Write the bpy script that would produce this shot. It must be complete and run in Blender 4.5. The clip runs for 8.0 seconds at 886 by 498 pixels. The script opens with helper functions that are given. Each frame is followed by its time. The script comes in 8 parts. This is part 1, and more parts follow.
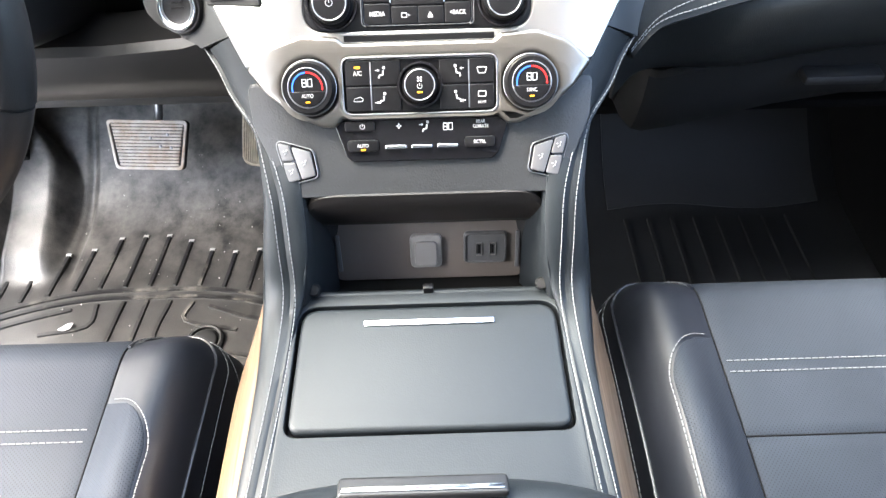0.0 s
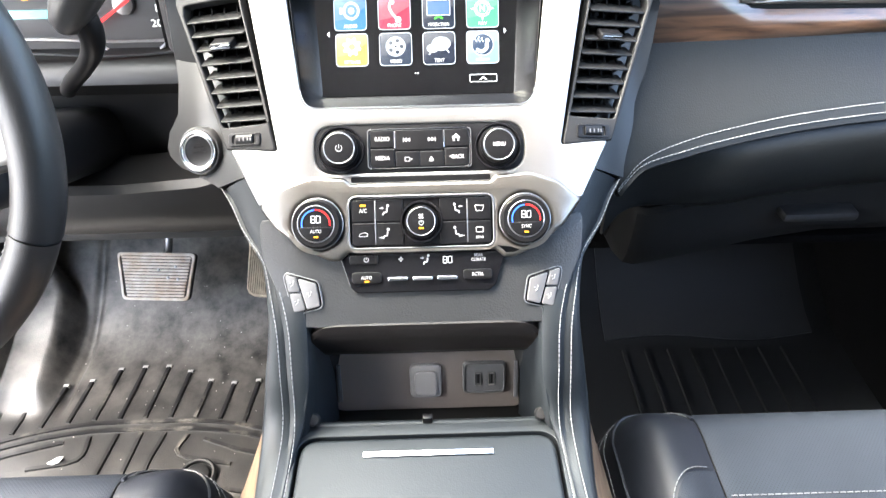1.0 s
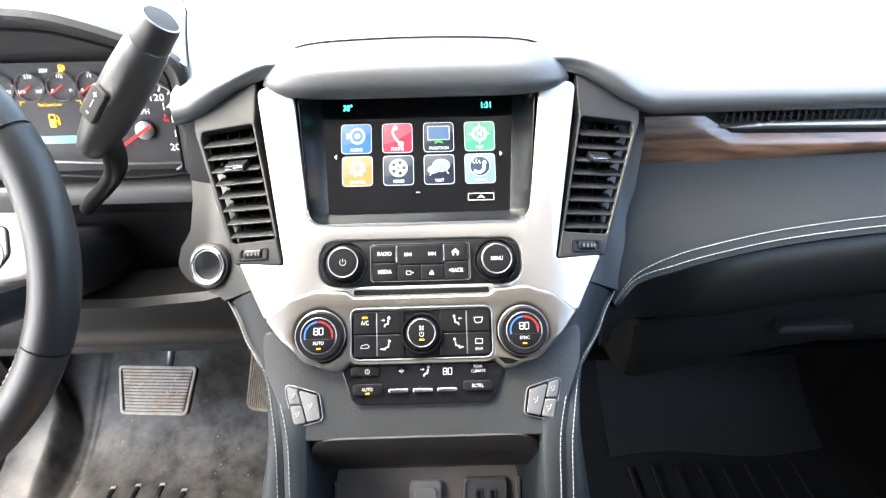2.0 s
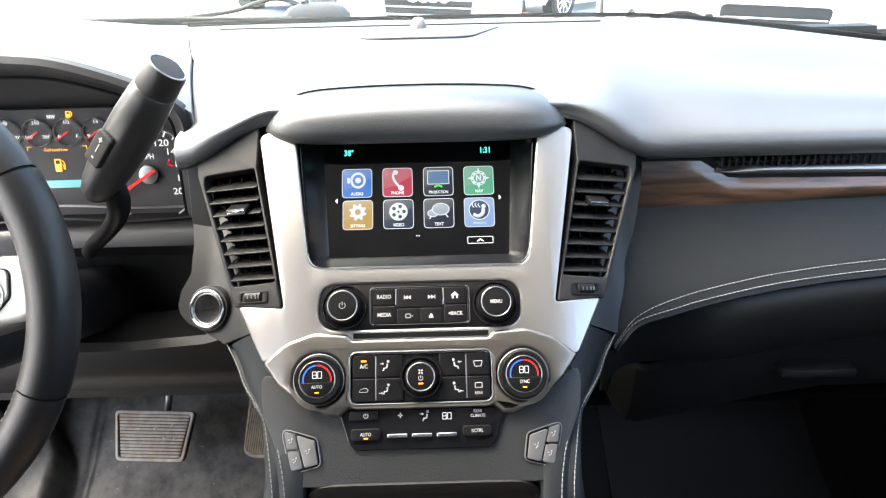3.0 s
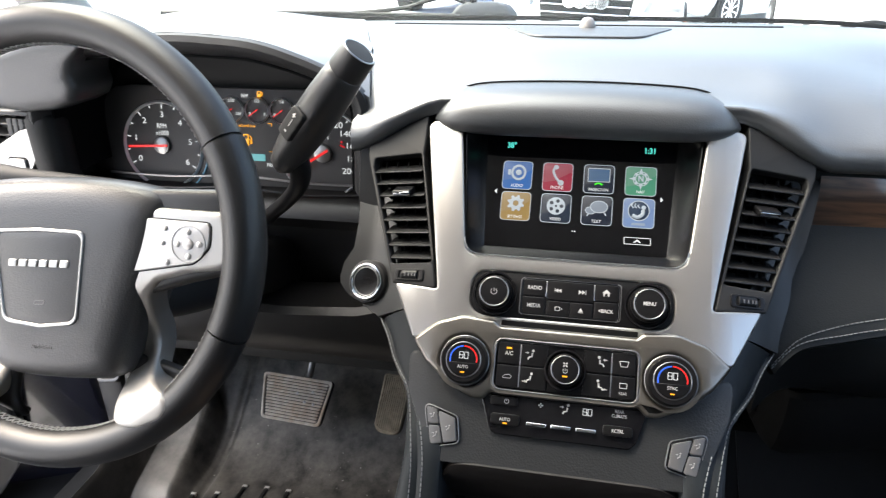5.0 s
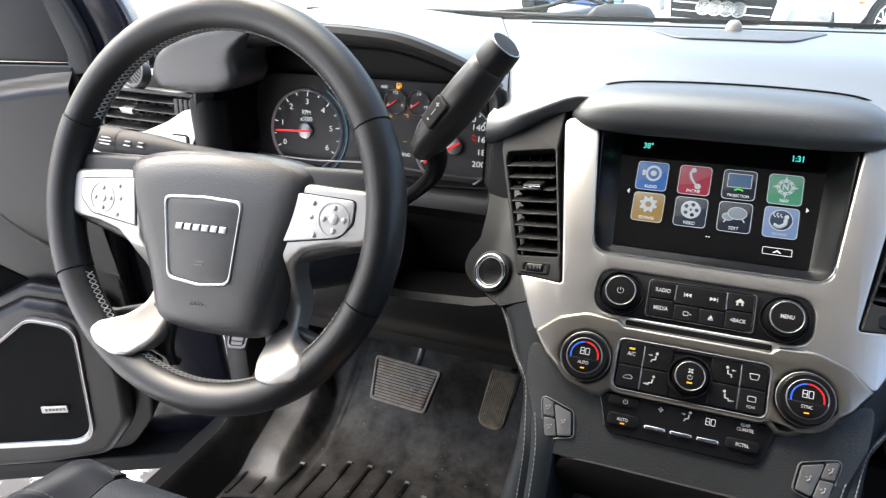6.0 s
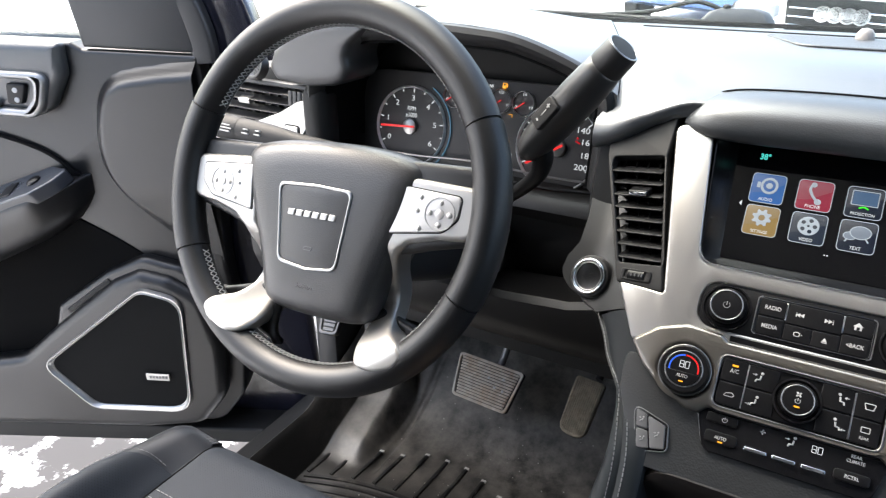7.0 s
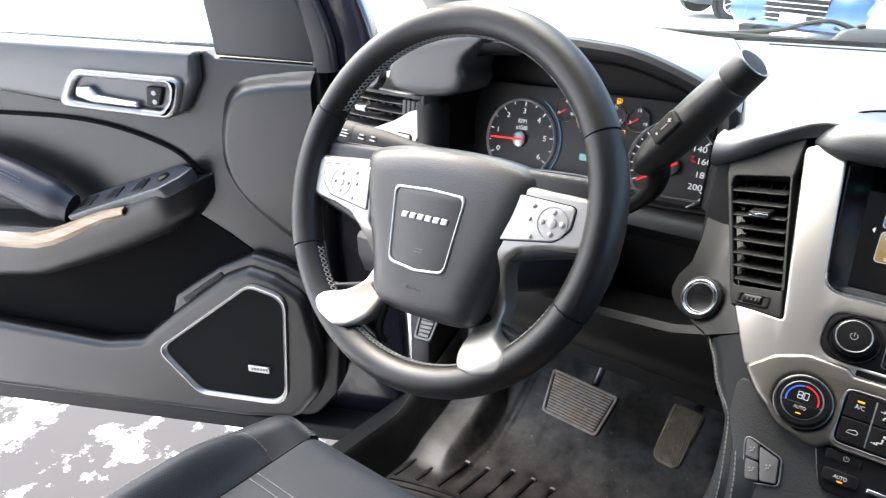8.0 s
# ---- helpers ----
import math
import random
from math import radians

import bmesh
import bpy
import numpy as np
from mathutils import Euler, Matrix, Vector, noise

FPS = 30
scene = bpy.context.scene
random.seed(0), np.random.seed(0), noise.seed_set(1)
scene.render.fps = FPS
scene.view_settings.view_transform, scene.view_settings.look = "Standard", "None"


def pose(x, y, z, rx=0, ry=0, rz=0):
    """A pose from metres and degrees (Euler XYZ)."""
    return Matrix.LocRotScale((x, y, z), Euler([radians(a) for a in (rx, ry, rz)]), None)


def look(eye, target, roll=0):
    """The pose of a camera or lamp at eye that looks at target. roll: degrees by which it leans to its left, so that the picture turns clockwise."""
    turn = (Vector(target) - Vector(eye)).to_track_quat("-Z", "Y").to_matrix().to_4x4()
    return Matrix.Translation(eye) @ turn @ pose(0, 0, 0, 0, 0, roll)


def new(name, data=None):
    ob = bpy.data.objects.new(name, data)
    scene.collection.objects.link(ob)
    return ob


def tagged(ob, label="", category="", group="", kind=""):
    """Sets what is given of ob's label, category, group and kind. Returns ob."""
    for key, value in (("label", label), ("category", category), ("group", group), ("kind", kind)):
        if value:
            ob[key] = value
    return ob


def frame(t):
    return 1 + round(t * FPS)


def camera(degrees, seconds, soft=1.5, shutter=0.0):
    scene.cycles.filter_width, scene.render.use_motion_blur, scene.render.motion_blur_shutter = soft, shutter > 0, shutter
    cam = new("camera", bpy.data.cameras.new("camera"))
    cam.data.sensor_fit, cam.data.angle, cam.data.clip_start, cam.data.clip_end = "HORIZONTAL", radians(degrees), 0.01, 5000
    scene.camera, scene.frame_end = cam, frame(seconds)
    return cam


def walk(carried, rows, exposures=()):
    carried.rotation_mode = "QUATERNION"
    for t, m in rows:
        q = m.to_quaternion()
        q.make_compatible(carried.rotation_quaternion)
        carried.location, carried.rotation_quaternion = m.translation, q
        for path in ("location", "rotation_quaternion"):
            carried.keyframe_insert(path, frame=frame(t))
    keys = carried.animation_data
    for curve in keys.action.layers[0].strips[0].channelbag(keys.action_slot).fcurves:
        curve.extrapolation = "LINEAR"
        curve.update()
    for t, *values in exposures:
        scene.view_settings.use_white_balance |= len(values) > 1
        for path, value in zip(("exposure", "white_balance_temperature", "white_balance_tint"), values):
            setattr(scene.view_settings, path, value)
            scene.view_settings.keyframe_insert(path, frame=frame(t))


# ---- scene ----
cam = camera(67.4, 8.0, soft=1.2, shutter=0.2)
PATH = [
    (0, (0.014, 0.028, 1.646), (0.018, 1.309, 0.111), -1.6),
    (0.5, (0.013, 0.019, 1.653), (0.025, 1.442, 0.248), -1.3),
    (1, (0.013, 0.012, 1.66), (0.032, 1.57, 0.406), -1.1),
    (1.5, (0.014, 0.005, 1.665), (0.033, 1.673, 0.562), -1.2),
    (2, (0.015, -0.003, 1.669), (0.036, 1.745, 0.697), -1.2),
    (2.2, (0.017, -0.005, 1.668), (0.033, 1.773, 0.751), -1.2),
    (3.5, (0.016, -0.006, 1.67), (0.038, 1.805, 0.821), -1.2),
    (4, (0.01, -0.01, 1.669), (0.013, 1.803, 0.824), -1.2),
    (4.5, (0.0, -0.015, 1.665), (-0.133, 1.793, 0.82), -1.0),
    (5, (-0.007, -0.025, 1.662), (-0.37, 1.755, 0.827), -0.7),
    (5.2, (-0.011, -0.031, 1.664), (-0.442, 1.732, 0.825), -0.6),
    (6.3, (-0.028, -0.05, 1.654), (-0.766, 1.618, 0.833), -0.1),
    (6.5, (-0.03, -0.051, 1.657), (-0.812, 1.594, 0.83), 0.1),
    (7, (-0.038, -0.06, 1.656), (-0.926, 1.532, 0.834), 0.2),
    (7.5, (-0.043, -0.069, 1.654), (-1.041, 1.465, 0.845), 0.4),
    (8, (-0.048, -0.079, 1.65), (-1.171, 1.382, 0.873), 0.4),
]
EXPOSURES = [(0.0, 4.60, 6430, 8), (1.0, 4.66, 6480, 8), (1.5, 4.63, 6430, 8), (2.0, 4.36, 6580, 8), (3.5, 3.09, 6780, 8), (5.0, 2.77, 6680, 8), (6.5, 2.60, 6530, 8), (8.0, 2.76, 6430, 8)]
walk(cam, [(t, look(eye, target, roll)) for t, eye, target, roll in PATH], EXPOSURES)

# world and light
world = bpy.data.worlds.new("sky")
scene.world = world
world.use_nodes = True
wn = world.node_tree.nodes
sky = wn.new("ShaderNodeTexSky")
sky.sky_type, sky.sun_disc = "NISHITA", False
sky.sun_elevation, sky.sun_rotation = radians(54), radians(279)
sky.air_density, sky.dust_density, sky.ozone_density = 1.0, 6.0, 1.0
wn["Background"].inputs["Strength"].default_value = 0.15
world.node_tree.links.new(sky.outputs["Color"], wn["Background"].inputs["Color"])
sun = new("sun", bpy.data.lights.new("sun", "SUN"))
sun.data.energy, sun.data.angle, sun.data.color = 1.45, radians(75), (1.0, 0.97, 0.93)
sun.matrix_basis = look((-4.2, 0.65, 6.0), (0, 0, 0))


# ---- builders ----
def axes(origin, u, v):
    """Frame with local x along u, y along v and z out of the face."""
    u, v = Vector(u).normalized(), Vector(v).normalized()
    n = u.cross(v)
    m = Matrix((u, v, n)).transposed().to_4x4()
    m.translation = origin
    return m


def thing(name, m, label, category, group="", kind=""):
    ob = new(name)
    ob.matrix_basis = m
    ob.empty_display_size = 0.02
    return tagged(ob, label, category, group, kind)


def part(name, bm, material, parent, label="", m=None, kind="", smooth=40):
    me = bpy.data.meshes.new(name)
    if smooth:
        for face in bm.faces:
            face.smooth = True
        limit = radians(smooth)
        for edge in bm.edges:
            if len(edge.link_faces) == 2 and edge.calc_face_angle(0) > limit:
                edge.smooth = False
    bm.to_mesh(me)
    bm.free()
    me.materials.append(material)
    ob = new(name, me)
    ob.parent = parent
    if m is not None:
        ob.matrix_basis = m
    return tagged(ob, label, kind=kind)


def share(name, source, parent, m, label=""):
    """Another part on the same mesh."""
    ob = new(name, source.data)
    ob.parent = parent
    ob.matrix_basis = m
    return tagged(ob, label)


def rounded(points, radius=0.004, steps=4):
    """A closed outline with rounded corners. A point may carry its own radius."""
    out, n = [], len(points)
    for i in range(n):
        p = Vector(points[i][:2])
        r = points[i][2] if len(points[i]) > 2 else radius
        a, b = Vector(points[i - 1][:2]) - p, Vector(points[(i + 1) % n][:2]) - p
        if r <= 0 or a.length < 1e-6 or b.length < 1e-6:
            out.append(p)
            continue
        half = max(a.angle(b) / 2, 0.05)
        cut = min(r / math.tan(half), a.length * 0.48, b.length * 0.48)
        p0, p1 = p + a.normalized() * cut, p + b.normalized() * cut
        for k in range(steps + 1):
            t = k / steps
            out.append(p0 * (1 - t) ** 2 + p * 2 * t * (1 - t) + p1 * t * t)
    return out


def rect(x0, y0, x1, y1, r=0.003, steps=4):
    return rounded([(x0, y0), (x1, y0), (x1, y1), (x0, y1)], r, steps)


def disc(cx, cy, r, n=40, ry=None):
    ry = ry or r
    return [Vector((cx + r * math.cos(2 * math.pi * i / n), cy + ry * math.sin(2 * math.pi * i / n))) for i in range(n)]


def mirror(points):
    return [(-p[0], *p[1:]) for p in reversed(points)]


def curve_mesh(data):
    ob = bpy.data.objects.new("temporary", data)
    me = bpy.data.meshes.new_from_object(ob)
    bm = bmesh.new()
    bm.from_mesh(me)
    bpy.data.objects.remove(ob)
    bpy.data.meshes.remove(me)
    bpy.data.curves.remove(data)
    return bm


def plate(outlines, z0, z1, bevel=0.001, steps=2):
    """A flat plate between two heights; further outlines are holes or islands. Its edges are rounded."""
    data = bpy.data.curves.new("outline", "CURVE")
    data.dimensions, data.fill_mode = "2D", "BOTH"
    bevel = min(bevel, (z1 - z0) * 0.49)
    data.extrude, data.bevel_depth, data.bevel_resolution, data.offset = (z1 - z0) / 2 - bevel, bevel, steps, -bevel
    for points in outlines:
        spline = data.splines.new("POLY")
        spline.points.add(len(points) - 1)
        for sp, p in zip(spline.points, points):
            sp.co = (p[0], p[1], 0, 1)
        spline.use_cyclic_u = True
    bm = curve_mesh(data)
    bmesh.ops.translate(bm, vec=(0, 0, (z0 + z1) / 2), verts=bm.verts)
    bmesh.ops.remove_doubles(bm, verts=bm.verts, dist=1e-6)
    return bm


def words(text, size, depth=0.0003, bold=0.0, wide=0.84):
    """Raised lettering in the built-in font, centred, drawn in or out sideways."""
    data = bpy.data.curves.new("words", "FONT")
    data.body, data.size, data.extrude, data.offset = text, size, depth, bold
    data.align_x, data.align_y, data.resolution_u = "CENTER", "CENTER", 3
    return moved(curve_mesh(data), Matrix.Diagonal((wide, 1, 1, 1)))


def lit_digits(text, height):
    """Figures built of straight strokes, as a segment display shows them."""
    strokes = {"8": "abcdefg", "0": "abcdef"}
    h, w, t = height / 2, height * 0.29, height * 0.045
    places = {"a": (-w, h - t, w, h + t), "g": (-w, -t, w, t), "d": (-w, -h - t, w, -h + t), "f": (-w - t, 0, -w + t, h), "b": (w - t, 0, w + t, h), "e": (-w - t, -h, -w + t, 0), "c": (w - t, -h, w + t, 0)}
    bits = []
    for i, ch in enumerate(text):
        for k in strokes[ch]:
            x0, y0, x1, y1 = places[k]
            bits.append(moved(box(x0, y0, -0.0001, x1, y1, 0.0001), pose((i - (len(text) - 1) / 2) * height * 0.80, 0, 0)))
    return join(*bits)


def lathe(profile, n=40, close=True):
    """Turns (radius, height) round the local z axis."""
    bm = bmesh.new()
    rings = []
    for r, z in profile:
        if r < 1e-6:
            rings.append([bm.verts.new((0, 0, z))])
        else:
            rings.append([bm.verts.new((r * math.cos(2 * math.pi * i / n), r * math.sin(2 * math.pi * i / n), z)) for i in range(n)])
    for a, b in zip(rings, rings[1:]):
        for i in range(n):
            j = (i + 1) % n
            loop = [a[i % len(a)], a[j % len(a)], b[j % len(b)], b[i % len(b)]]
            loop = list(dict.fromkeys(loop))
            if len(loop) > 2:
                bm.faces.new(loop)
    if close:
        for ring in (rings[0], rings[-1]):
            if len(ring) > 2:
                bm.faces.new(ring)
    bmesh.ops.recalc_face_normals(bm, faces=bm.faces)
    return bm


def surface(rows, wrap_rows=False, wrap_cols=False, thick=0.0, caps=False):
    """A skin over rows of points, with a thickness if one is given."""
    bm = bmesh.new()
    grid = [[bm.verts.new(p) for p in row] for row in rows]
    nr, nc = len(grid), len(grid[0])
    for i in range(nr if wrap_rows else nr - 1):
        for j in range(nc if wrap_cols else nc - 1):
            a, b = grid[i], grid[(i + 1) % nr]
            k = (j + 1) % nc
            bm.faces.new((a[j], a[k], b[k], b[j]))
    if caps:
        bm.faces.new(grid[0])
        bm.faces.new(grid[-1])
    bmesh.ops.recalc_face_normals(bm, faces=bm.faces)
    if thick:
        bmesh.ops.solidify(bm, geom=bm.faces[:] + bm.edges[:] + bm.verts[:], thickness=thick)
    return bm


def smooth_line(points, per=8, closed=False):
    """Points on a smooth line through the given ones."""
    pts = [Vector(p) for p in points]
    n, out = len(pts), []
    for i in range(n if closed else n - 1):
        p0 = pts[i - 1] if closed or i else pts[0] * 2 - pts[1]
        p1, p2 = pts[i], pts[(i + 1) % n]
        p3 = pts[(i + 2) % n] if closed or i + 2 < n else pts[-1] * 2 - pts[-2]
        for k in range(per):
            t = k / per
            out.append(0.5 * (2 * p1 + (p2 - p0) * t + (2 * p0 - 5 * p1 + 4 * p2 - p3) * t * t + (3 * p1 - p0 - 3 * p2 + p3) * t ** 3))
    if not closed:
        out.append(pts[-1])
    return out


def sweep(line, section, closed=False, up=(0, 0, 1), scale=None):
    """Carries a closed section (pairs: sideways, upwards) along a line."""
    up, rows, n = Vector(up), [], len(line)
    for i, p in enumerate(line):
        a = line[i - 1] if closed or i else line[0]
        b = line[(i + 1) % n] if closed or i + 1 < n else line[-1]
        way = (b - a).normalized()
        side = way.cross(up).normalized()
        top = side.cross(way)
        s = scale(i / max(n - 1, 1)) if scale else 1
        rows.append([p + side * (x * s) + top * (y * s) for x, y in section])
    return surface(rows, wrap_rows=closed, wrap_cols=True, caps=not closed)


def ring(r, n=10, ry=None):
    return [(p[0], p[1]) for p in disc(0, 0, r, n, ry)]


def box(x0, y0, z0, x1, y1, z1, bevel=0.0, segments=2):
    bm = bmesh.new()
    bmesh.ops.create_cube(bm, size=1)
    for v in bm.verts:
        v.co = ((x0 + x1) / 2 + v.co.x * (x1 - x0), (y0 + y1) / 2 + v.co.y * (y1 - y0), (z0 + z1) / 2 + v.co.z * (z1 - z0))
    if bevel:
        bmesh.ops.bevel(bm, geom=bm.edges[:], offset=bevel, segments=segments, profile=0.5, affect="EDGES")
    return bm


def join(*meshes):
    out = bmesh.new()
    for bm in meshes:
        me = bpy.data.meshes.new("temporary")
        bm.to_mesh(me)
        bm.free()
        out.from_mesh(me)
        bpy.data.meshes.remove(me)
    return out


def moved(bm, m):
    bmesh.ops.transform(bm, matrix=m, verts=bm.verts)
    return bm


def seam(line, pitch=0.0046, length=0.0035, width=0.00055, up=(0, 0, 1), lift=0.0004):
    """A row of thread stitches along a line."""
    bm, travelled, nxt = bmesh.new(), 0.0, 0.0
    up = Vector(up)
    for a, b in zip(line, line[1:]):
        step = (b - a).length
        if step < 1e-7:
            continue
        way = (b - a) / step
        side = way.cross(up).normalized()
        top = side.cross(way)
        while nxt < travelled + step:
            c = a + way * (nxt - travelled) + top * lift
            h, w, k = way * length / 2, side * width, top * width
            ends = [[bm.verts.new(c + e + q) for q in (w, k, -w, -k)] for e in (-h, -h * 0.4 + k * 0.5, h * 0.4 + k * 0.5, h)]
            for r0, r1 in zip(ends, ends[1:]):
                for i in range(4):
                    bm.faces.new((r0[i], r0[(i + 1) % 4], r1[(i + 1) % 4], r1[i]))
            nxt += pitch
        travelled += step
    return bm


def step(x, a, b):
    """0 below a, 1 above b, smooth between."""
    t = min(max((x - a) / (b - a), 0), 1)
    return t * t * (3 - 2 * t)


def mix(a, b, t):
    return a + (b - a) * t


# ---- materials ----
def material(name, colour, rough=0.5, metal=0.0, grain=900, relief=0.1, vary=0.12, blot=6, kind="noise", coat=0.0, dirt=None, spec=0.5, reach=None, coat_rough=0.06, dusty=0.85):
    """A surface with blotches at a large scale, grain at a small one and, where asked for, dirt."""
    mat = bpy.data.materials.new(name)
    mat.use_nodes = True
    nodes, links = mat.node_tree.nodes, mat.node_tree.links
    bsdf = nodes["Principled BSDF"]
    where = nodes.new("ShaderNodeTexCoord").outputs["Object"]
    big = nodes.new("ShaderNodeTexNoise")
    big.inputs["Scale"].default_value, big.inputs["Detail"].default_value = blot, 5
    links.new(where, big.inputs["Vector"])
    ramp = nodes.new("ShaderNodeMapRange")
    ramp.inputs["From Min"].default_value, ramp.inputs["From Max"].default_value = 0.3, 0.7
    ramp.inputs["To Min"].default_value, ramp.inputs["To Max"].default_value = 1 - vary, 1 + vary
    links.new(big.outputs["Fac"], ramp.inputs["Value"])
    tone = nodes.new("ShaderNodeVectorMath")
    tone.operation = "SCALE"
    tone.inputs[0].default_value = colour
    links.new(ramp.outputs["Result"], tone.inputs["Scale"])
    shade = tone.outputs["Vector"]
    if kind == "voronoi" or kind == "holes":
        fine = nodes.new("ShaderNodeTexVoronoi")
        fine.inputs["Scale"].default_value = grain
        height, spot = fine.outputs["Distance"], where
        if kind == "holes":
            fine.inputs["Randomness"].default_value = 0.0
            fine.voronoi_dimensions = "2D"
            turned = nodes.new("ShaderNodeMapping")
            turned.inputs["Rotation"].default_value = (0, 0, 0.72)
            links.new(where, turned.inputs["Vector"])
            spot = turned.outputs["Vector"]
            dot = nodes.new("ShaderNodeMapRange")
            dot.inputs["From Min"].default_value, dot.inputs["From Max"].default_value = 0.14, 0.27
            links.new(height, dot.inputs["Value"])
            height = dot.outputs["Result"]
            dark = nodes.new("ShaderNodeMix")
            dark.data_type = "RGBA"
            dark.inputs["A"].default_value = (*[c * 0.55 for c in colour], 1)
            links.new(height, dark.inputs["Factor"])
            links.new(shade, dark.inputs["B"])
            shade = dark.outputs["Result"]
    else:
        fine = nodes.new("ShaderNodeTexNoise")
        fine.inputs["Scale"].default_value, fine.inputs["Detail"].default_value = grain, 3
        height, spot = fine.outputs["Fac"], where
    links.new(spot, fine.inputs["Vector"])
    worn = nodes.new("ShaderNodeMapRange")
    worn.inputs["To Min"].default_value, worn.inputs["To Max"].default_value = rough * 0.85, min(rough * 1.2, 1)
    links.new(big.outputs["Fac"], worn.inputs["Value"])
    gloss = worn.outputs["Result"]
    if dirt:
        colour2, amount, size = dirt
        spots = nodes.new("ShaderNodeTexNoise")
        spots.inputs["Scale"].default_value, spots.inputs["Detail"].default_value, spots.inputs["Roughness"].default_value = size, 9, 0.68
        links.new(where, spots.inputs["Vector"])
        cut = nodes.new("ShaderNodeMapRange")
        cut.inputs["From Min"].default_value, cut.inputs["From Max"].default_value = 0.62 - amount * 0.35, 0.85 - amount * 0.2
        links.new(spots.outputs["Fac"], cut.inputs["Value"])
        worst = cut.outputs["Result"]
        if reach:
            along, toe, less = nodes.new("ShaderNodeSeparateXYZ"), nodes.new("ShaderNodeMapRange"), nodes.new("ShaderNodeMath")
            links.new(where, along.inputs["Vector"])
            toe.inputs["From Min"].default_value, toe.inputs["From Max"].default_value = reach
            toe.inputs["To Min"].default_value = 0.12
            links.new(along.outputs["Y"], toe.inputs["Value"])
            less.operation = "MULTIPLY"
            links.new(worst, less.inputs[0])
            links.new(toe.outputs["Result"], less.inputs[1])
            worst = less.outputs["Value"]
        over = nodes.new("ShaderNodeMix")
        over.data_type = "RGBA"
        over.inputs["B"].default_value = (*colour2, 1)
        links.new(worst, over.inputs["Factor"])
        links.new(shade, over.inputs["A"])
        shade = over.outputs["Result"]
        dull = nodes.new("ShaderNodeMix")
        dull.inputs["B"].default_value = dusty
        links.new(worst, dull.inputs["Factor"])
        links.new(gloss, dull.inputs["A"])
        gloss = dull.outputs["Result"]
    links.new(shade, bsdf.inputs["Base Color"])
    links.new(gloss, bsdf.inputs["Roughness"])
    bsdf.inputs["Metallic"].default_value = metal
    bsdf.inputs["Specular IOR Level"].default_value = spec
    bsdf.inputs["Coat Weight"].default_value = coat
    bsdf.inputs["Coat Roughness"].default_value = coat_rough
    if relief:
        bump = nodes.new("ShaderNodeBump")
        bump.inputs["Strength"].default_value, bump.inputs["Distance"].default_value = relief, 0.0006
        links.new(height, bump.inputs["Height"])
        links.new(bump.outputs["Normal"], bsdf.inputs["Normal"])
    return mat


def wood(name, dark, light, along=(1, 14, 14), coat=0.6):
    mat = bpy.data.materials.new(name)
    mat.use_nodes = True
    nodes, links = mat.node_tree.nodes, mat.node_tree.links
    bsdf = nodes["Principled BSDF"]
    where = nodes.new("ShaderNodeTexCoord").outputs["Object"]
    stretch = nodes.new("ShaderNodeMapping")
    stretch.inputs["Scale"].default_value = along
    links.new(where, stretch.inputs["Vector"])
    wave = nodes.new("ShaderNodeTexNoise")
    wave.inputs["Scale"].default_value, wave.inputs["Detail"].default_value, wave.inputs["Distortion"].default_value = 5, 8, 1.2
    links.new(stretch.outputs["Vector"], wave.inputs["Vector"])
    ramp = nodes.new("ShaderNodeValToRGB")
    ramp.color_ramp.elements[0].position, ramp.color_ramp.elements[1].position = 0.36, 0.64
    ramp.color_ramp.elements[0].color, ramp.color_ramp.elements[1].color = (*dark, 1), (*light, 1)
    links.new(wave.outputs["Fac"], ramp.inputs["Fac"])
    links.new(ramp.outputs["Color"], bsdf.inputs["Base Color"])
    bsdf.inputs["Roughness"].default_value = 0.4
    bsdf.inputs["Coat Weight"].default_value, bsdf.inputs["Coat Roughness"].default_value = coat, 0.12
    return mat


def glowing(name, colour, strength):
    mat = bpy.data.materials.new(name)
    mat.use_nodes = True
    bsdf = mat.node_tree.nodes["Principled BSDF"]
    bsdf.inputs["Base Color"].default_value = (*[c * 0.15 for c in colour], 1)
    bsdf.inputs["Roughness"].default_value = 0.25
    bsdf.inputs["Emission Color"].default_value = (*colour, 1)
    bsdf.inputs["Emission Strength"].default_value = strength
    return mat


def clear_glass(name, tint=(0.92, 0.96, 0.95)):
    mat = bpy.data.materials.new(name)
    mat.use_nodes = True
    nodes, links = mat.node_tree.nodes, mat.node_tree.links
    nodes.remove(nodes["Principled BSDF"])
    see, gloss, both, edge, power, scale = (nodes.new("ShaderNode" + k) for k in ("BsdfTransparent", "BsdfGlossy", "MixShader", "LayerWeight", "Math", "MapRange"))
    see.inputs["Color"].default_value = (*tint, 1)
    gloss.inputs["Roughness"].default_value = 0.01
    edge.inputs["Blend"].default_value = 0.5
    power.operation = "POWER"
    power.inputs[1].default_value = 5
    scale.inputs["To Min"].default_value = 0.04
    links.new(edge.outputs["Facing"], power.inputs[0])
    links.new(power.outputs["Value"], scale.inputs["Value"])
    links.new(scale.outputs["Result"], both.inputs["Fac"])
    links.new(see.outputs["BSDF"], both.inputs[1])
    links.new(gloss.outputs["BSDF"], both.inputs[2])
    links.new(both.outputs["Shader"], nodes["Material Output"].inputs["Surface"])
    return mat


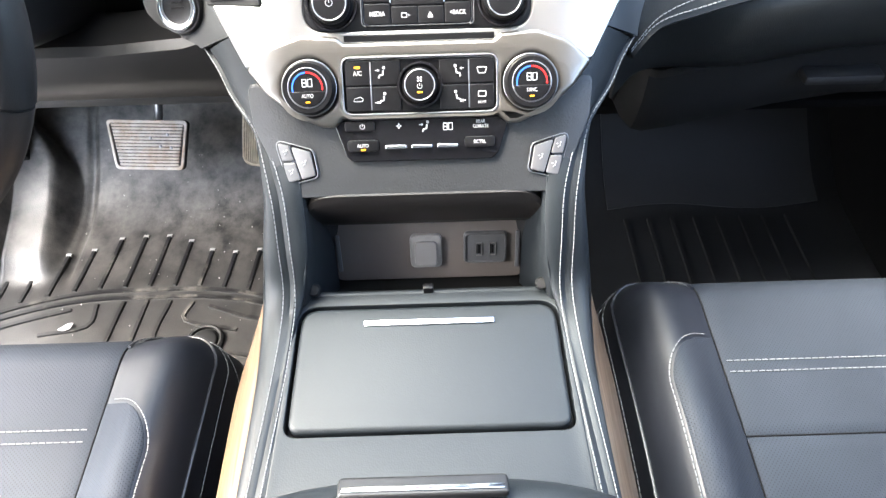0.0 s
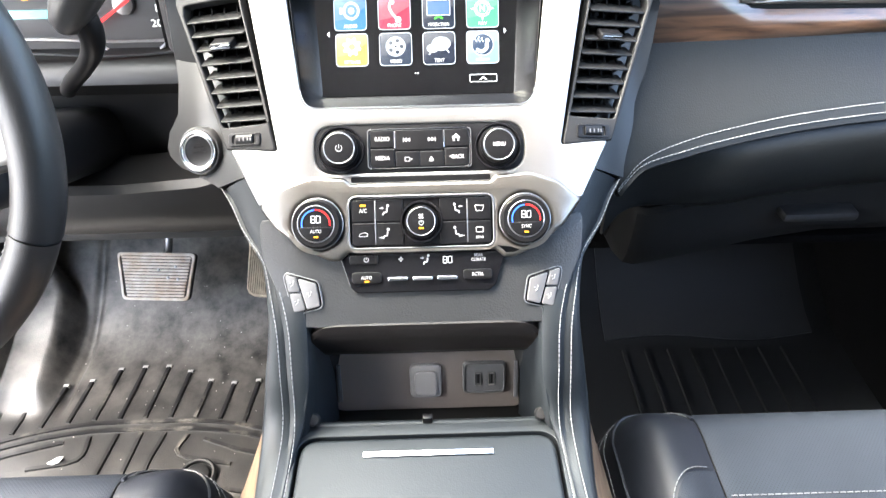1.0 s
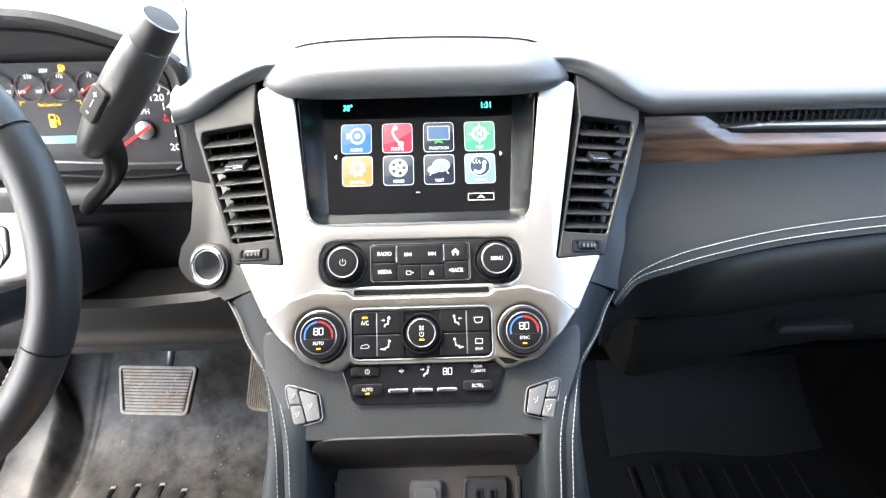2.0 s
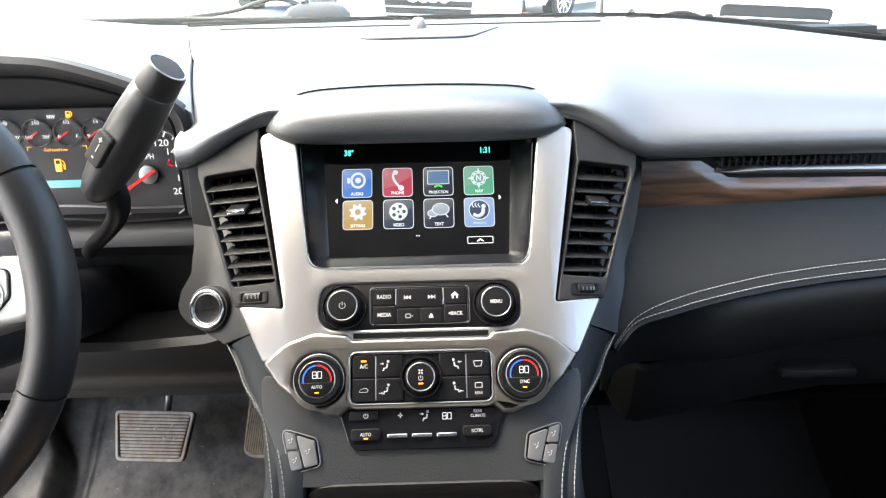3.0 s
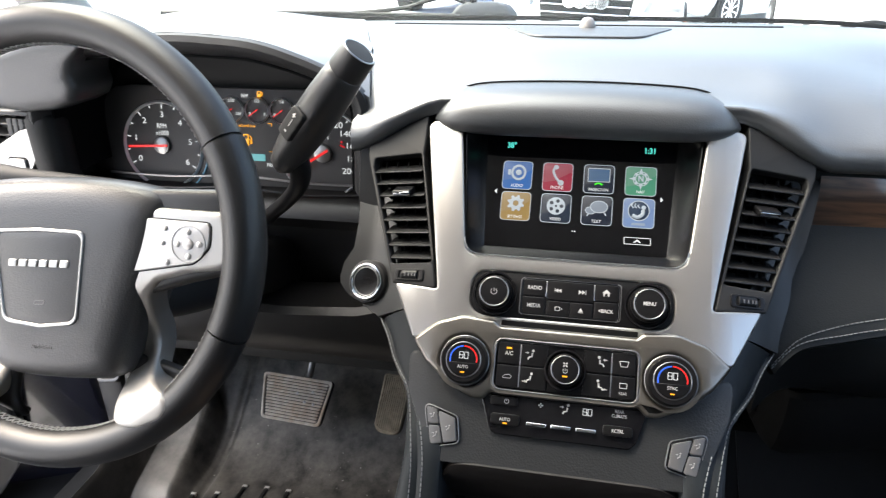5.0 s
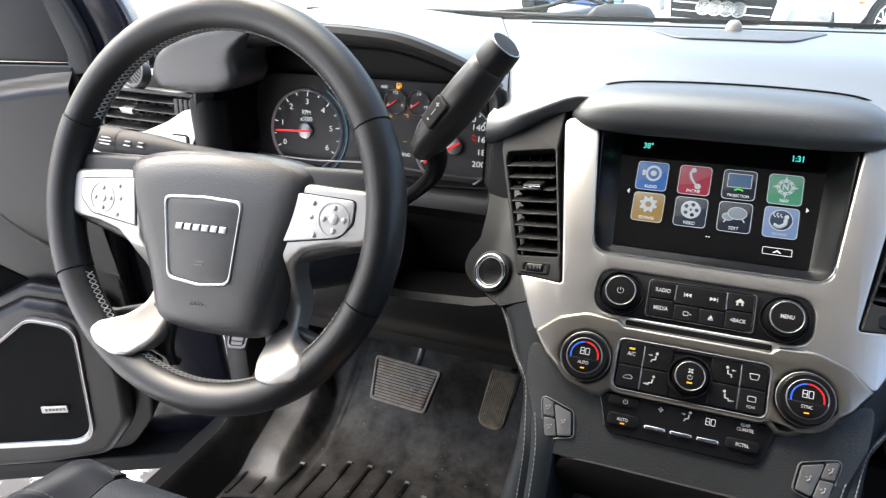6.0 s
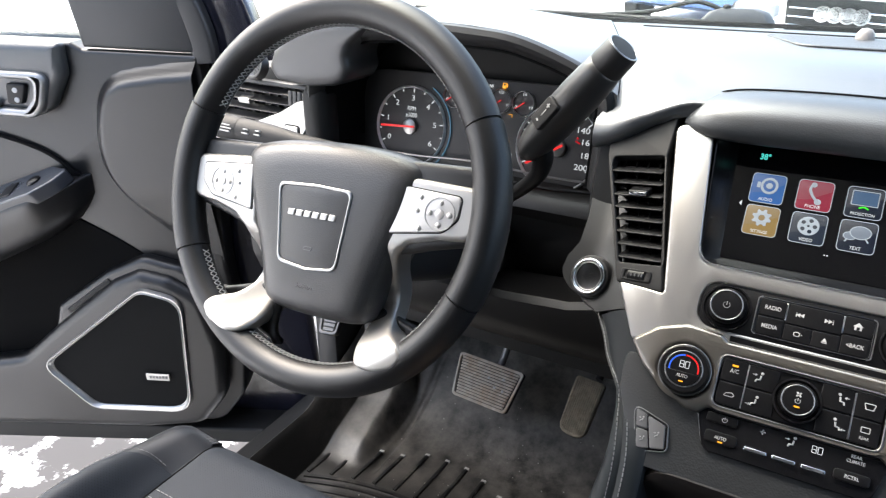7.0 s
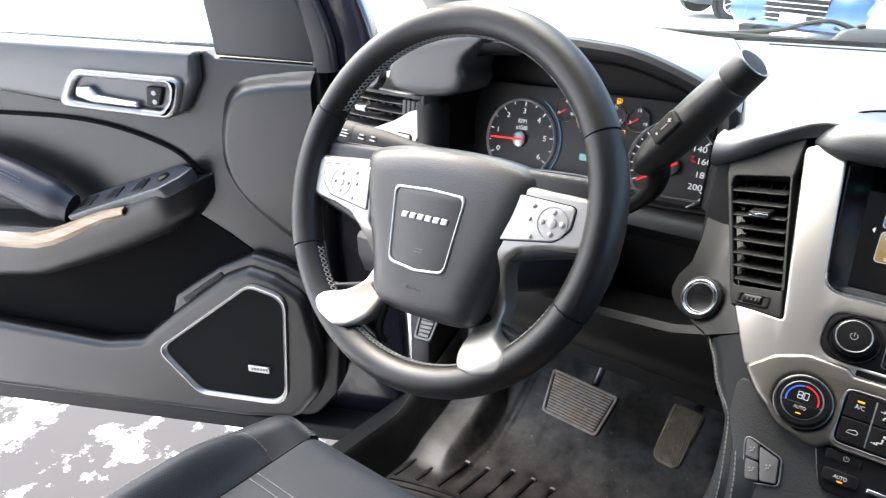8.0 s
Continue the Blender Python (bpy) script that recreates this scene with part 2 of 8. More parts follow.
LEATHER = material("black_leather", (0.0108, 0.0136, 0.0158), 0.46, grain=650, relief=0.10, kind="voronoi", vary=0.12, spec=0.31)
SEAT_LEATHER = material("seat_leather", (0.0085, 0.0103, 0.0145), 0.42, grain=800, relief=0.12, kind="voronoi", vary=0.18, spec=0.58)
PERFORATED = material("perforated_leather", (0.0180, 0.0218, 0.0285), 0.60, grain=350, relief=0.3, kind="holes", vary=0.2, spec=0.12)
PAD = material("dash_pad_vinyl", (0.050, 0.054, 0.057), 0.36, grain=700, relief=0.2, kind="voronoi", vary=0.1, spec=1.0, coat=0.8, coat_rough=0.42)
WHEEL_LEATHER = material("wheel_leather", (0.0075, 0.0075, 0.0081), 0.43, grain=900, relief=0.08, kind="voronoi", vary=0.2, blot=14, spec=0.5)
SALT = material("grey_salt", (0.30, 0.29, 0.27), 0.8, relief=0.0)
SOFT = material("soft_black_plastic", (0.0125, 0.0125, 0.013), 0.44, grain=1100, relief=0.12, vary=0.12)
DARK = material("matt_black_plastic", (0.009, 0.009, 0.009), 0.6, grain=900, relief=0.1, spec=0.3)
BUTTON = material("button_black", (0.0042, 0.0042, 0.0047), 0.36, grain=1500, relief=0.03, spec=0.22)
GLOSS = material("gloss_black", (0.006, 0.006, 0.007), 0.12, grain=1500, relief=0.0, vary=0.05)
SILVER = material("satin_silver", (0.388, 0.379, 0.361), 0.32, metal=0.9, grain=1600, relief=0.02, vary=0.04, blot=3)
BRONZE = material("satin_warm_silver", (0.240, 0.223, 0.196), 0.30, metal=0.92, grain=1600, relief=0.02, vary=0.05, blot=3)
CHROME = material("chrome", (0.82, 0.83, 0.84), 0.09, metal=1.0, relief=0.0, vary=0.03)
WHITE_INK = material("white_print", (0.34, 0.34, 0.335), 0.6, relief=0.0, vary=0.03)
THREAD = material("grey_thread", (0.17, 0.175, 0.178), 0.8, grain=2500, relief=0.3, vary=0.12)
WOOD_LIGHT = wood("tan_wood", (0.115, 0.072, 0.040), (0.235, 0.160, 0.100), (22, 1.6, 22), coat=0.9)
WOOD_DOOR = wood("tan_wood_along", (0.23, 0.165, 0.098), (0.34, 0.25, 0.155), (1.2, 16, 16))
VISOR = material("visor_vinyl", (0.030, 0.033, 0.036), 0.40, grain=700, relief=0.2, kind="voronoi", vary=0.12, spec=0.75, coat=0.3, coat_rough=0.4)
LIP = material("hood_leather", (0.011, 0.011, 0.0115), 0.46, grain=650, relief=0.3, kind="voronoi", vary=0.15, spec=0.4)
WOOD_DARK = wood("brown_wood", (0.034, 0.017, 0.009), (0.115, 0.060, 0.033), (2, 14, 22), coat=1.0)
RUBBER = material("dirty_rubber", (0.010, 0.010, 0.010), 0.58, grain=500, relief=0.3, vary=0.3, blot=9, dirt=((0.085, 0.074, 0.060), 0.44, 8), spec=0.35)
# Real mud, thinned towards the seat; the fade also offsets uneven floor light.
MAT_RUBBER = material("muddy_mat_rubber", (0.0080, 0.0080, 0.0080), 0.36, grain=500, relief=0.5, vary=0.35, blot=9, dirt=((0.130, 0.118, 0.102), 0.84, 20), dusty=0.55, spec=0.65, reach=(-0.03, 0.12))
PEDAL = material("worn_pedal_rubber", (0.33, 0.30, 0.262), 0.6, grain=500, relief=0.2, vary=0.3, blot=30, dirt=((0.22, 0.145, 0.088), 0.55, 24))
TAN_DUST = material("tan_dusty_rubber", (0.235, 0.195, 0.140), 0.75, grain=500, relief=0.3, vary=0.3, blot=40, dirt=((0.13, 0.10, 0.07), 0.5, 60))
CARPET = material("black_carpet", (0.006, 0.006, 0.0065), 0.95, grain=900, relief=0.8, vary=0.25, blot=14)
GRILLE = material("speaker_mesh", (0.006, 0.006, 0.006), 0.8, grain=420, relief=0.3, kind="holes", spec=0.12)
SATIN = material("dark_satin_metal", (0.25, 0.25, 0.25), 0.30, metal=0.92, grain=1600, relief=0.02, vary=0.05)
BRUSHED = material("brushed_trim_metal", (0.37, 0.365, 0.355), 0.33, metal=0.9, grain=1600, relief=0.02, vary=0.05)
STEEL = material("bare_steel", (0.30, 0.29, 0.28), 0.35, metal=0.9, relief=0.05)
HEADLINER = material("grey_headliner", (0.50, 0.49, 0.47), 0.9, grain=700, relief=0.3)
NAVY = material("navy_paint", (0.007, 0.0075, 0.015), 0.2, relief=0.0, coat=0.8)
# Near-black: shade of recesses put into colour; also dark joints and seals.
BLACK = material("shade_and_joint_black", (0.0045, 0.0045, 0.0048), 0.85, grain=900, relief=0.15, vary=0.2, spec=0.08)
NAVY_LEATHER = material("navy_leather", (0.010, 0.0125, 0.021), 0.42, grain=800, relief=0.12, kind="voronoi", vary=0.18)
GLASS = clear_glass("glass")
RED = glowing("red_light", (0.9, 0.03, 0.03), 0.16)
BLUE = glowing("blue_light", (0.05, 0.16, 0.9), 0.18)
AMBER = glowing("amber_light", (1.0, 0.42, 0.03), 0.2)
SOFT_LIGHT = glowing("grey_light", (0.50, 0.56, 0.62), 0.11)
PALE = glowing("pale_light", (0.85, 0.88, 0.9), 0.13)
CYAN = glowing("cyan_light", (0.1, 0.75, 0.65), 0.17)
RUBBER_TYRE = material("tyre", (0.02, 0.02, 0.02), 0.8, grain=300, relief=0.3)

# ---- the place around: ground, cabin shell ----
def joined_grid(x0, x1, y0, y1, nx, ny, height):
    return surface([[(mix(x0, x1, i / nx), mix(y0, y1, j / ny), height(mix(x0, x1, i / nx), mix(y0, y1, j / ny))) for j in range(ny + 1)] for i in range(nx + 1)])


def snow_material():
    mat = material("trodden_snow_on_asphalt", (0.72, 0.74, 0.77), 0.8, grain=60, relief=0.4, vary=0.05, blot=1.5, spec=0.1)
    nodes, links = mat.node_tree.nodes, mat.node_tree.links
    bsdf = nodes["Principled BSDF"]
    where = nodes.new("ShaderNodeTexCoord").outputs["Object"]
    patch = nodes.new("ShaderNodeTexNoise")
    patch.inputs["Scale"].default_value, patch.inputs["Detail"].default_value, patch.inputs["Roughness"].default_value = 5.0, 12, 0.70
    links.new(where, patch.inputs["Vector"])
    near = nodes.new("ShaderNodeVectorMath")
    near.operation = "DISTANCE"
    near.inputs[1].default_value = (-1.9, 0.9, 0.0)
    links.new(where, near.inputs[0])
    worn = nodes.new("ShaderNodeMapRange")
    worn.inputs["From Min"].default_value, worn.inputs["From Max"].default_value = 0.6, 4.5
    worn.inputs["To Min"].default_value, worn.inputs["To Max"].default_value = -0.060, 0.20
    links.new(near.outputs["Value"], worn.inputs["Value"])
    add = nodes.new("ShaderNodeMath")
    links.new(patch.outputs["Fac"], add.inputs[0])
    links.new(worn.outputs["Result"], add.inputs[1])
    cut = nodes.new("ShaderNodeMapRange")
    cut.inputs["From Min"].default_value, cut.inputs["From Max"].default_value = 0.47, 0.53
    links.new(add.outputs["Value"], cut.inputs["Value"])
    over = nodes.new("ShaderNodeMix")
    over.data_type = "RGBA"
    over.inputs["A"].default_value = (0.055, 0.055, 0.058, 1)
    links.new(bsdf.inputs["Base Color"].links[0].from_socket, over.inputs["B"])
    links.new(cut.outputs["Result"], over.inputs["Factor"])
    links.new(over.outputs["Result"], bsdf.inputs["Base Color"])
    return mat


GROUND_Z = 0.08


def ground_z(x, y):
    """The car park rises gently ahead of the car."""
    return GROUND_Z + 0.0515 * min(max(y - 1.0, 0), 9.5) * step(y, 1, 4) - 0.09 * min(max(x, -2.5), 2.5) * step(y, 4, 10)


lines_y = [-400, -100, -30, -10, -4, 0, 2, 4, 5, 6, 7, 8, 9, 10, 12, 14, 17, 20, 23, 26, 40, 120, 400]
lines_x = [-400, -100, -40, -20, -12, -8, -4, -2, 0, 2, 4, 8, 12, 20, 40, 100, 400]
ground = part("ground", surface([[(x, y, ground_z(x, y)) for y in lines_y] for x in lines_x]), snow_material(), None)
tagged(ground, "trodden snow and bare wet asphalt of the car park", "ground", kind="structure")

# floor pan of the car with the rising toe board
def floor_z(x, y):
    return 0.712 + 0.235 * step(y, 0.86, 1.28)


floor = part("floor", surface([[(x, y, floor_z(x, y) - 0.012) for y in (-2.3, -1, 0, 0.4, 0.7, 0.86, 0.92, 1.0, 1.08, 1.16, 1.24, 1.3)] for x in (-0.80, -0.4, 0.0, 0.4, 0.84)], thick=0.02), CARPET, None)
tagged(floor, "black carpeted cabin floor rising into the toe board", "floor", kind="structure")
firewall = part("wall_front", box(-0.86, 1.29, 0.6, 0.86, 1.33, 1.5), DARK, None)
tagged(firewall, "dark bulkhead behind the footwells", "wall", kind="structure")
roof = part("ceiling", surface([[(x, y, 1.985 - 0.05 * (x / 0.75) ** 4 - 0.05 * ((y + 1) / 1.4) ** 4) for y in (-2.3, -1.6, -0.8, 0.0, 0.3, 0.42)] for x in (-0.72, -0.5, -0.2, 0.2, 0.5, 0.72)], thick=0.03), HEADLINER, None)
tagged(roof, "light grey fabric headliner", "ceiling", kind="structure")
# Blacker than the left side: the cabin's shade is in its colour.
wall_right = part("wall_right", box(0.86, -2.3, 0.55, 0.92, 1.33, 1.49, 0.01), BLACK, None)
tagged(wall_right, "dark closed side of the cabin", "wall", kind="structure")
wall_left = part("wall_left", box(-0.92, -2.3, 0.55, -0.86, -0.42, 1.49, 0.01), SOFT, None)
tagged(wall_left, "dark closed side of the cabin behind the door opening", "wall", kind="structure")
wall_back = part("wall_back", box(-0.92, -2.36, 0.55, 0.92, -2.3, 1.49, 0.01), SOFT, None)
tagged(wall_back, "dark closed rear of the cabin", "wall", kind="structure")
# Added panel, near-black so that the footwell's shade is in its colour.
shade_right = part("wall_footwell_shade", box(0.775, 0.45, 0.69, 0.80, 1.33, 1.20, 0.008), BLACK, None)
tagged(shade_right, "added black panel holding the passenger footwell's shade", "wall", kind="structure")
kick = part("wall_kick", box(-0.86, 0.86, 0.56, -0.805, 1.33, 1.46, 0.012), SOFT, None)
tagged(kick, "dark kick panel below the windscreen pillar", "wall", kind="structure")
sill = part("door_sill", box(-0.95, -0.42, 0.56, -0.80, 1.02, 0.70, 0.015), DARK, None)
tagged(sill, "black plastic door sill", "sill", kind="structure")


def pillar(name, a, b, width, depth, mat, label):
    line = [Vector(a), (Vector(a) + Vector(b)) / 2 + Vector((0, 0, 0.012)), Vector(b)]
    ob = part(name, sweep(smooth_line(line, 5), [(p[0], p[1]) for p in rect(-width / 2, -depth / 2, width / 2, depth / 2, 0.015)], up=(0, 1, 0.2)), mat, None)
    return tagged(ob, label, "pillar", kind="structure")


pillar("pillar_left", (-0.80, 1.03, 1.46), (-0.66, 0.40, 1.96), 0.07, 0.06, HEADLINER, "grey trimmed windscreen pillar by the open door")
pillar("pillar_right", (0.83, 1.00, 1.46), (0.68, 0.40, 1.96), 0.07, 0.06, HEADLINER, "grey trimmed windscreen pillar on the passenger side")
for side in (-1, 1):
    pillar("pillar_left" if side < 0 else "pillar_right", (side * 0.87, -0.45, 1.46), (side * 0.72, -0.5, 1.96), 0.10, 0.08, HEADLINER, "grey trimmed centre pillar")
    pillar("pillar_left" if side < 0 else "pillar_right", (side * 0.87, -2.2, 1.46), (side * 0.72, -2.2, 1.95), 0.2, 0.1, HEADLINER, "grey trimmed rear pillar")


# Unseen rear panes, added dark to hold back light from behind.
TINTED = clear_glass("tinted_glass", (0.20, 0.215, 0.215))
for name, side in (("window_2", -1), ("window_3", 1)):
    glazing = part(name, surface([[(side * mix(0.885, 0.735, t), y, mix(1.485, 1.955, t)) for t in (0, 0.5, 1)] for y in (-2.25, -1.6, -1.0, -0.45)], thick=0.005), TINTED, None)
    tagged(glazing, "unseen rear side pane, added to dim light from behind", "window", kind="structure")
back_glass = part("window_4", surface([[(x, -2.33 + 0.08 * t, mix(1.485, 1.955, t)) for t in (0, 0.5, 1)] for x in (-0.86, -0.3, 0.3, 0.86)], thick=0.005), TINTED, None)
tagged(back_glass, "unseen tailgate pane, added to dim light from behind", "window", kind="structure")


def base_y(x):
    return 1.075 - 0.16 * (x / 0.8) ** 2


windscreen = part("window_1", surface([[(x * (1 - 0.16 * t), mix(base_y(x) + 0.035, 0.42, t), mix(1.515, 1.965, t) + 0.03 * math.sin(math.pi * t)) for t in [k / 8 for k in range(9)]] for x in [-0.8 + 0.1 * i for i in range(17)]], thick=0.005), GLASS, None)
tagged(windscreen, "clear curved windscreen over the dashboard", "windscreen", kind="structure")
windscreen.visible_shadow = False
cowl = part("cowl", surface([[(x, base_y(x) + d, 1.512 + e - (0.055 * step(-x, 0.4, 0.85) if x < 0 else 0.110 * step(x, 0.15, 0.8))) for d, e in ((0.0, 0.0), (0.02, 0.012), (0.06, 0.016), (0.13, 0.012), (0.22, -0.01))] for x in [-0.85 + 0.1 * i for i in range(18)]], thick=0.01), DARK, None)
tagged(cowl, "black plastic scuttle below the windscreen", "cowl", kind="structure")
hood = part("bonnet", surface([[(x, y, 1.50 - 0.10 * ((y - 1.25) / 1.1) ** 2 - 0.10 * (x / 0.85) ** 4) for y in (1.27, 1.5, 1.75, 2.0, 2.2, 2.35)] for x in [-0.85 + 0.17 * i for i in range(11)]], thick=0.02), NAVY, None)
tagged(hood, "dark navy bonnet in front of the windscreen", "bonnet", kind="structure")


# ---- dashboard ----
A53 = radians(53)
STACK = axes((0, 0.496, 1.303), (1, 0, 0), (0, math.cos(A53), math.sin(A53)))


def on_stack(u, v, w=0.0):
    return STACK @ Vector((u, v, w))


dash = thing("dashboard", pose(0, 0.8, 1.3), "black soft-touch dashboard with brown wood trim and grey stitching", "dashboard")
TO_DASH = dash.matrix_basis.inverted()


def dash_part(name, bm, mat, label="", **more):
    return part(name, moved(bm, TO_DASH), mat, dash, label, **more)


def top_z(x):
    return 1.553 - 0.045 * step(x, 0.3, 0.9)


def pad_row(x):
    a = abs(x)
    lz = 1.502 - 0.046 * step(a, 0.145, 0.245)
    ly = 0.650 + 0.008 * step(a, 0.15, 0.3)
    zt = top_z(x)
    lift, under = 0.1 * step(x, 0.18, 0.4), 1 - step(a, 0.148, 0.215)
    out = 1 - under
    pts = [(base_y(x) + 0.02, zt - 0.004), (base_y(x) - 0.06, zt), (0.86, zt - 0.001), (0.77, zt - 0.006 - 0.020 * step(x, 0.18, 0.4)), (0.705, mix(lz, zt, 0.74 - 1.4 * lift) - 0.012 * under),
           (ly + 0.016, mix(lz, zt, 0.54 - lift) - 0.012 * under), (ly - 0.009 * out, lz + 0.0275 - 0.012 * under), (ly - 0.0140 * out, lz + 0.0135 - 0.006 * under), (ly - 0.0095 * out, lz + 0.003), (ly + 0.003, lz - 0.001), (ly + 0.035, lz + 0.004)]
    return [(x, p.x, p.y) for p in smooth_line([Vector((y, z, 0)) for y, z in pts], 4)]


def seam_x(y):
    """The joint between the pads swings outwards towards the windscreen."""
    return -0.216 - 0.036 * step(y, 0.60, 0.80) - 0.335 * max(y - 0.765, 0)


def to_seam(p):
    """Moves the left end of the pad on to the joint."""
    x, y, z = p
    if x < -0.12 and z > 1.488:
        x += (seam_x(y) + 0.243) * (-0.12 - x) / 0.123 * step(z, 1.488, 1.512)
    return (x, y, z)


xs = [-0.243, -0.235, -0.225, -0.21, -0.195, -0.18, -0.165, -0.15] + [-0.12 + 0.04 * i for i in range(7)] + [0.15, 0.165, 0.18, 0.195, 0.21, 0.225, 0.24, 0.27] + [0.32 + 0.06 * i for i in range(9)]
dash_part("dash_pad", surface([[to_seam(p) for p in pad_row(x)] for x in xs], thick=0.004), PAD, "black grained dash top")

# visor over the screen
def visor_row(x):
    e = min(abs(x) / 0.150, 1)
    crest = 1.500 + 0.0300 * (1 - 0.22 * e ** 2 - 0.78 * e ** 10)
    low = 1.486 + 0.008 * e ** 8
    front = 0.622 + 0.026 * e ** 8
    pts = [(0.73, crest - 0.006), (0.690, crest - 0.001), (0.660, crest), (mix(0.660, front, 0.55), mix(crest, low, 0.09)), (mix(0.660, front, 0.88), mix(crest, low, 0.30)), (front - 0.001, mix(crest, low, 0.62)), (front, mix(crest, low, 0.86)), (front + 0.006, low), (front + 0.03, low - 0.001)]
    return [(x, p.x, p.y) for p in smooth_line([Vector((y, z, 0)) for y, z in pts], 4)]


dash_part("screen_visor", surface([visor_row(x) for x in [-0.150, -0.149, -0.147, -0.144, -0.140, -0.135, -0.128, -0.118] + [-0.105 + 0.0175 * i for i in range(13)] + [0.118, 0.128, 0.135, 0.140, 0.144, 0.147, 0.149, 0.150]], thick=0.004), VISOR, "padded visor over the screen")
joint = []
for i in range(41):
    x = 0.1475 * (2 * i / 40 - 1)
    joint.append(Vector((x, 0.688, max(p[2] for p in visor_row(x)) + 0.0002)))
dash_part("visor_joint", sweep(joint, ring(0.0011, 6)), BLACK, "dark joint behind the visor")

# slot, speaker grille and light sensor on the dash top
dash_part("defrost_slot", moved(plate([rect(-0.285, -0.004, 0.262, 0.004, 0.0035)], 0.0, 0.003, 0.0006), pose(0, 0.995, 1.5515)), DARK, "black windscreen demister slot")
PAD_GRILLE = material("dash_speaker_mesh", (0.040, 0.042, 0.045), 0.42, grain=420, relief=0.3, kind="holes", vary=0.08, spec=0.9)
gr = rounded([(-0.118, 0.965), (0.118, 0.965), (0.066, 0.862, 0.03), (-0.066, 0.862, 0.03)], 0.012)
dash_part("speaker_grille", moved(plate([gr], 0, 0.0030, 0.0012), pose(0, 0, 1.5518)), PAD_GRILLE, "flush speaker grille")
KEY_DULL = material("dull_grey_plastic", (0.20, 0.19, 0.182), 0.36, relief=0.04, grain=1500)
edge = [Vector((x, base_y(x) + 0.022, top_z(x) + 0.001)) for x in [-0.36 + 0.04 * k for k in range(30)]]
dash_part("windscreen_seal", sweep(edge, [(p[0], p[1]) for p in rect(-0.003, -0.004, 0.003, 0.0025, 0.001)]), BLACK, "black rubber edge at the foot of the windscreen")
dash_part("light_sensor", moved(lathe([(0.0115, 0), (0.011, 0.004), (0.0095, 0.010), (0.006, 0.0145), (0, 0.016)], 24), pose(0, 0.958, 1.5525)), KEY_DULL, "small grey sunlight sensor dome")

BEZEL_GREY = material("vent_grey_plastic", (0.016, 0.017, 0.018), 0.4, relief=0.05, grain=1500)
# passenger side: wood, chrome, vent slot, leather face with two seams
def face_y(x, z):
    """The leather face leans towards the seats as it falls."""
    return 0.668 - 0.10 * step(1.42 - z, 0.0, 0.16) - 0.02 * step(x, 0.25, 0.8)


SEAM_KNOTS = smooth_line([(0.190, 1.272, 0), (0.1965, 1.281, 0), (0.203, 1.290, 0), (0.2245, 1.3085, 0), (0.268, 1.3223, 0), (0.3255, 1.333, 0), (0.389, 1.342, 0), (0.49, 1.3515, 0), (0.66, 1.362, 0), (0.87, 1.371, 0)], 8)


def low_edge(x):
    """Height of the seam along the lower edge of the leather face."""
    for p, q in zip(SEAM_KNOTS, SEAM_KNOTS[1:]):
        if p.x <= x <= q.x:
            return mix(p.y, q.y, (x - p.x) / (q.x - p.x))
    return SEAM_KNOTS[0].y if x < SEAM_KNOTS[0].x else SEAM_KNOTS[-1].y


FACE_LEATHER = material("dash_leather", (0.0080, 0.0090, 0.0090), 0.44, grain=650, relief=0.16, kind="voronoi", vary=0.15, spec=0.27)
xs2 = [0.198 + 0.0045 * k for k in range(14)] + [0.27, 0.285, 0.31, 0.34, 0.38, 0.43, 0.5, 0.58, 0.68, 0.8, 0.86]
rows, bolster = [], []
for x in xs2:
    top, bottom = 1.46, low_edge(x) - 0.0045 - 0.0055 * step(x, 0.20, 0.27)
    row = [(x, face_y(x, mix(top, bottom, k / 10)), mix(top, bottom, k / 10)) for k in range(11)]
    y0, z0 = row[-1][1], row[-1][2]
    # a shallow channel runs between the two seams
    row = [(p[0], p[1] + 0.0022 * math.exp(-((p[2] - low_edge(x) + 0.0042) / 0.0020) ** 2), p[2]) for p in row]
    row += [(x, y0 - 0.0015, z0 - 0.003), (x, y0 + 0.004, z0 - 0.008), (x, y0 + 0.016, z0 - 0.010)]
    rows.append(row)
    g = step(x, 0.205, 0.34)
    prof = [(0.016, -0.003), (0.004, -0.005), (-0.004, -0.010), (-0.0095, -0.022), (-0.0105, -0.040), (-0.0075, -0.060), (0.000, -0.080), (0.012, -0.096), (0.035, -0.104), (0.07, -0.106)]
    bolster.append([(x, y0 + mix(0.024, p.x, g), z0 + p.y * mix(0.7, 1.0, g)) for p in smooth_line([Vector((a, b, 0)) for a, b in prof], 3)])
dash_part("passenger_panel", surface(rows, thick=0.004), FACE_LEATHER, "black leather face with grey stitching")
dash_part("knee_bolster", surface(bolster, thick=0.004), FACE_LEATHER, "padded black bolster below the seams")
for near, wide in ((-0.0005, 0.0), (-0.0030, -0.0050)):
    xs3 = [0.199 + 0.003 * i for i in range(30)] + [0.292 + 0.013 * i for i in range(43)]
    heights = [low_edge(x) + near + wide * step(x, 0.20, 0.27) for x in xs3]
    line = [Vector((x, face_y(x, z) - 0.0050, z)) for x, z in zip(xs3, heights)]
    dash_part("stitching", seam(line, up=(0, -1, 0.3), lift=0.001), THREAD, "grey thread", kind="stuff")


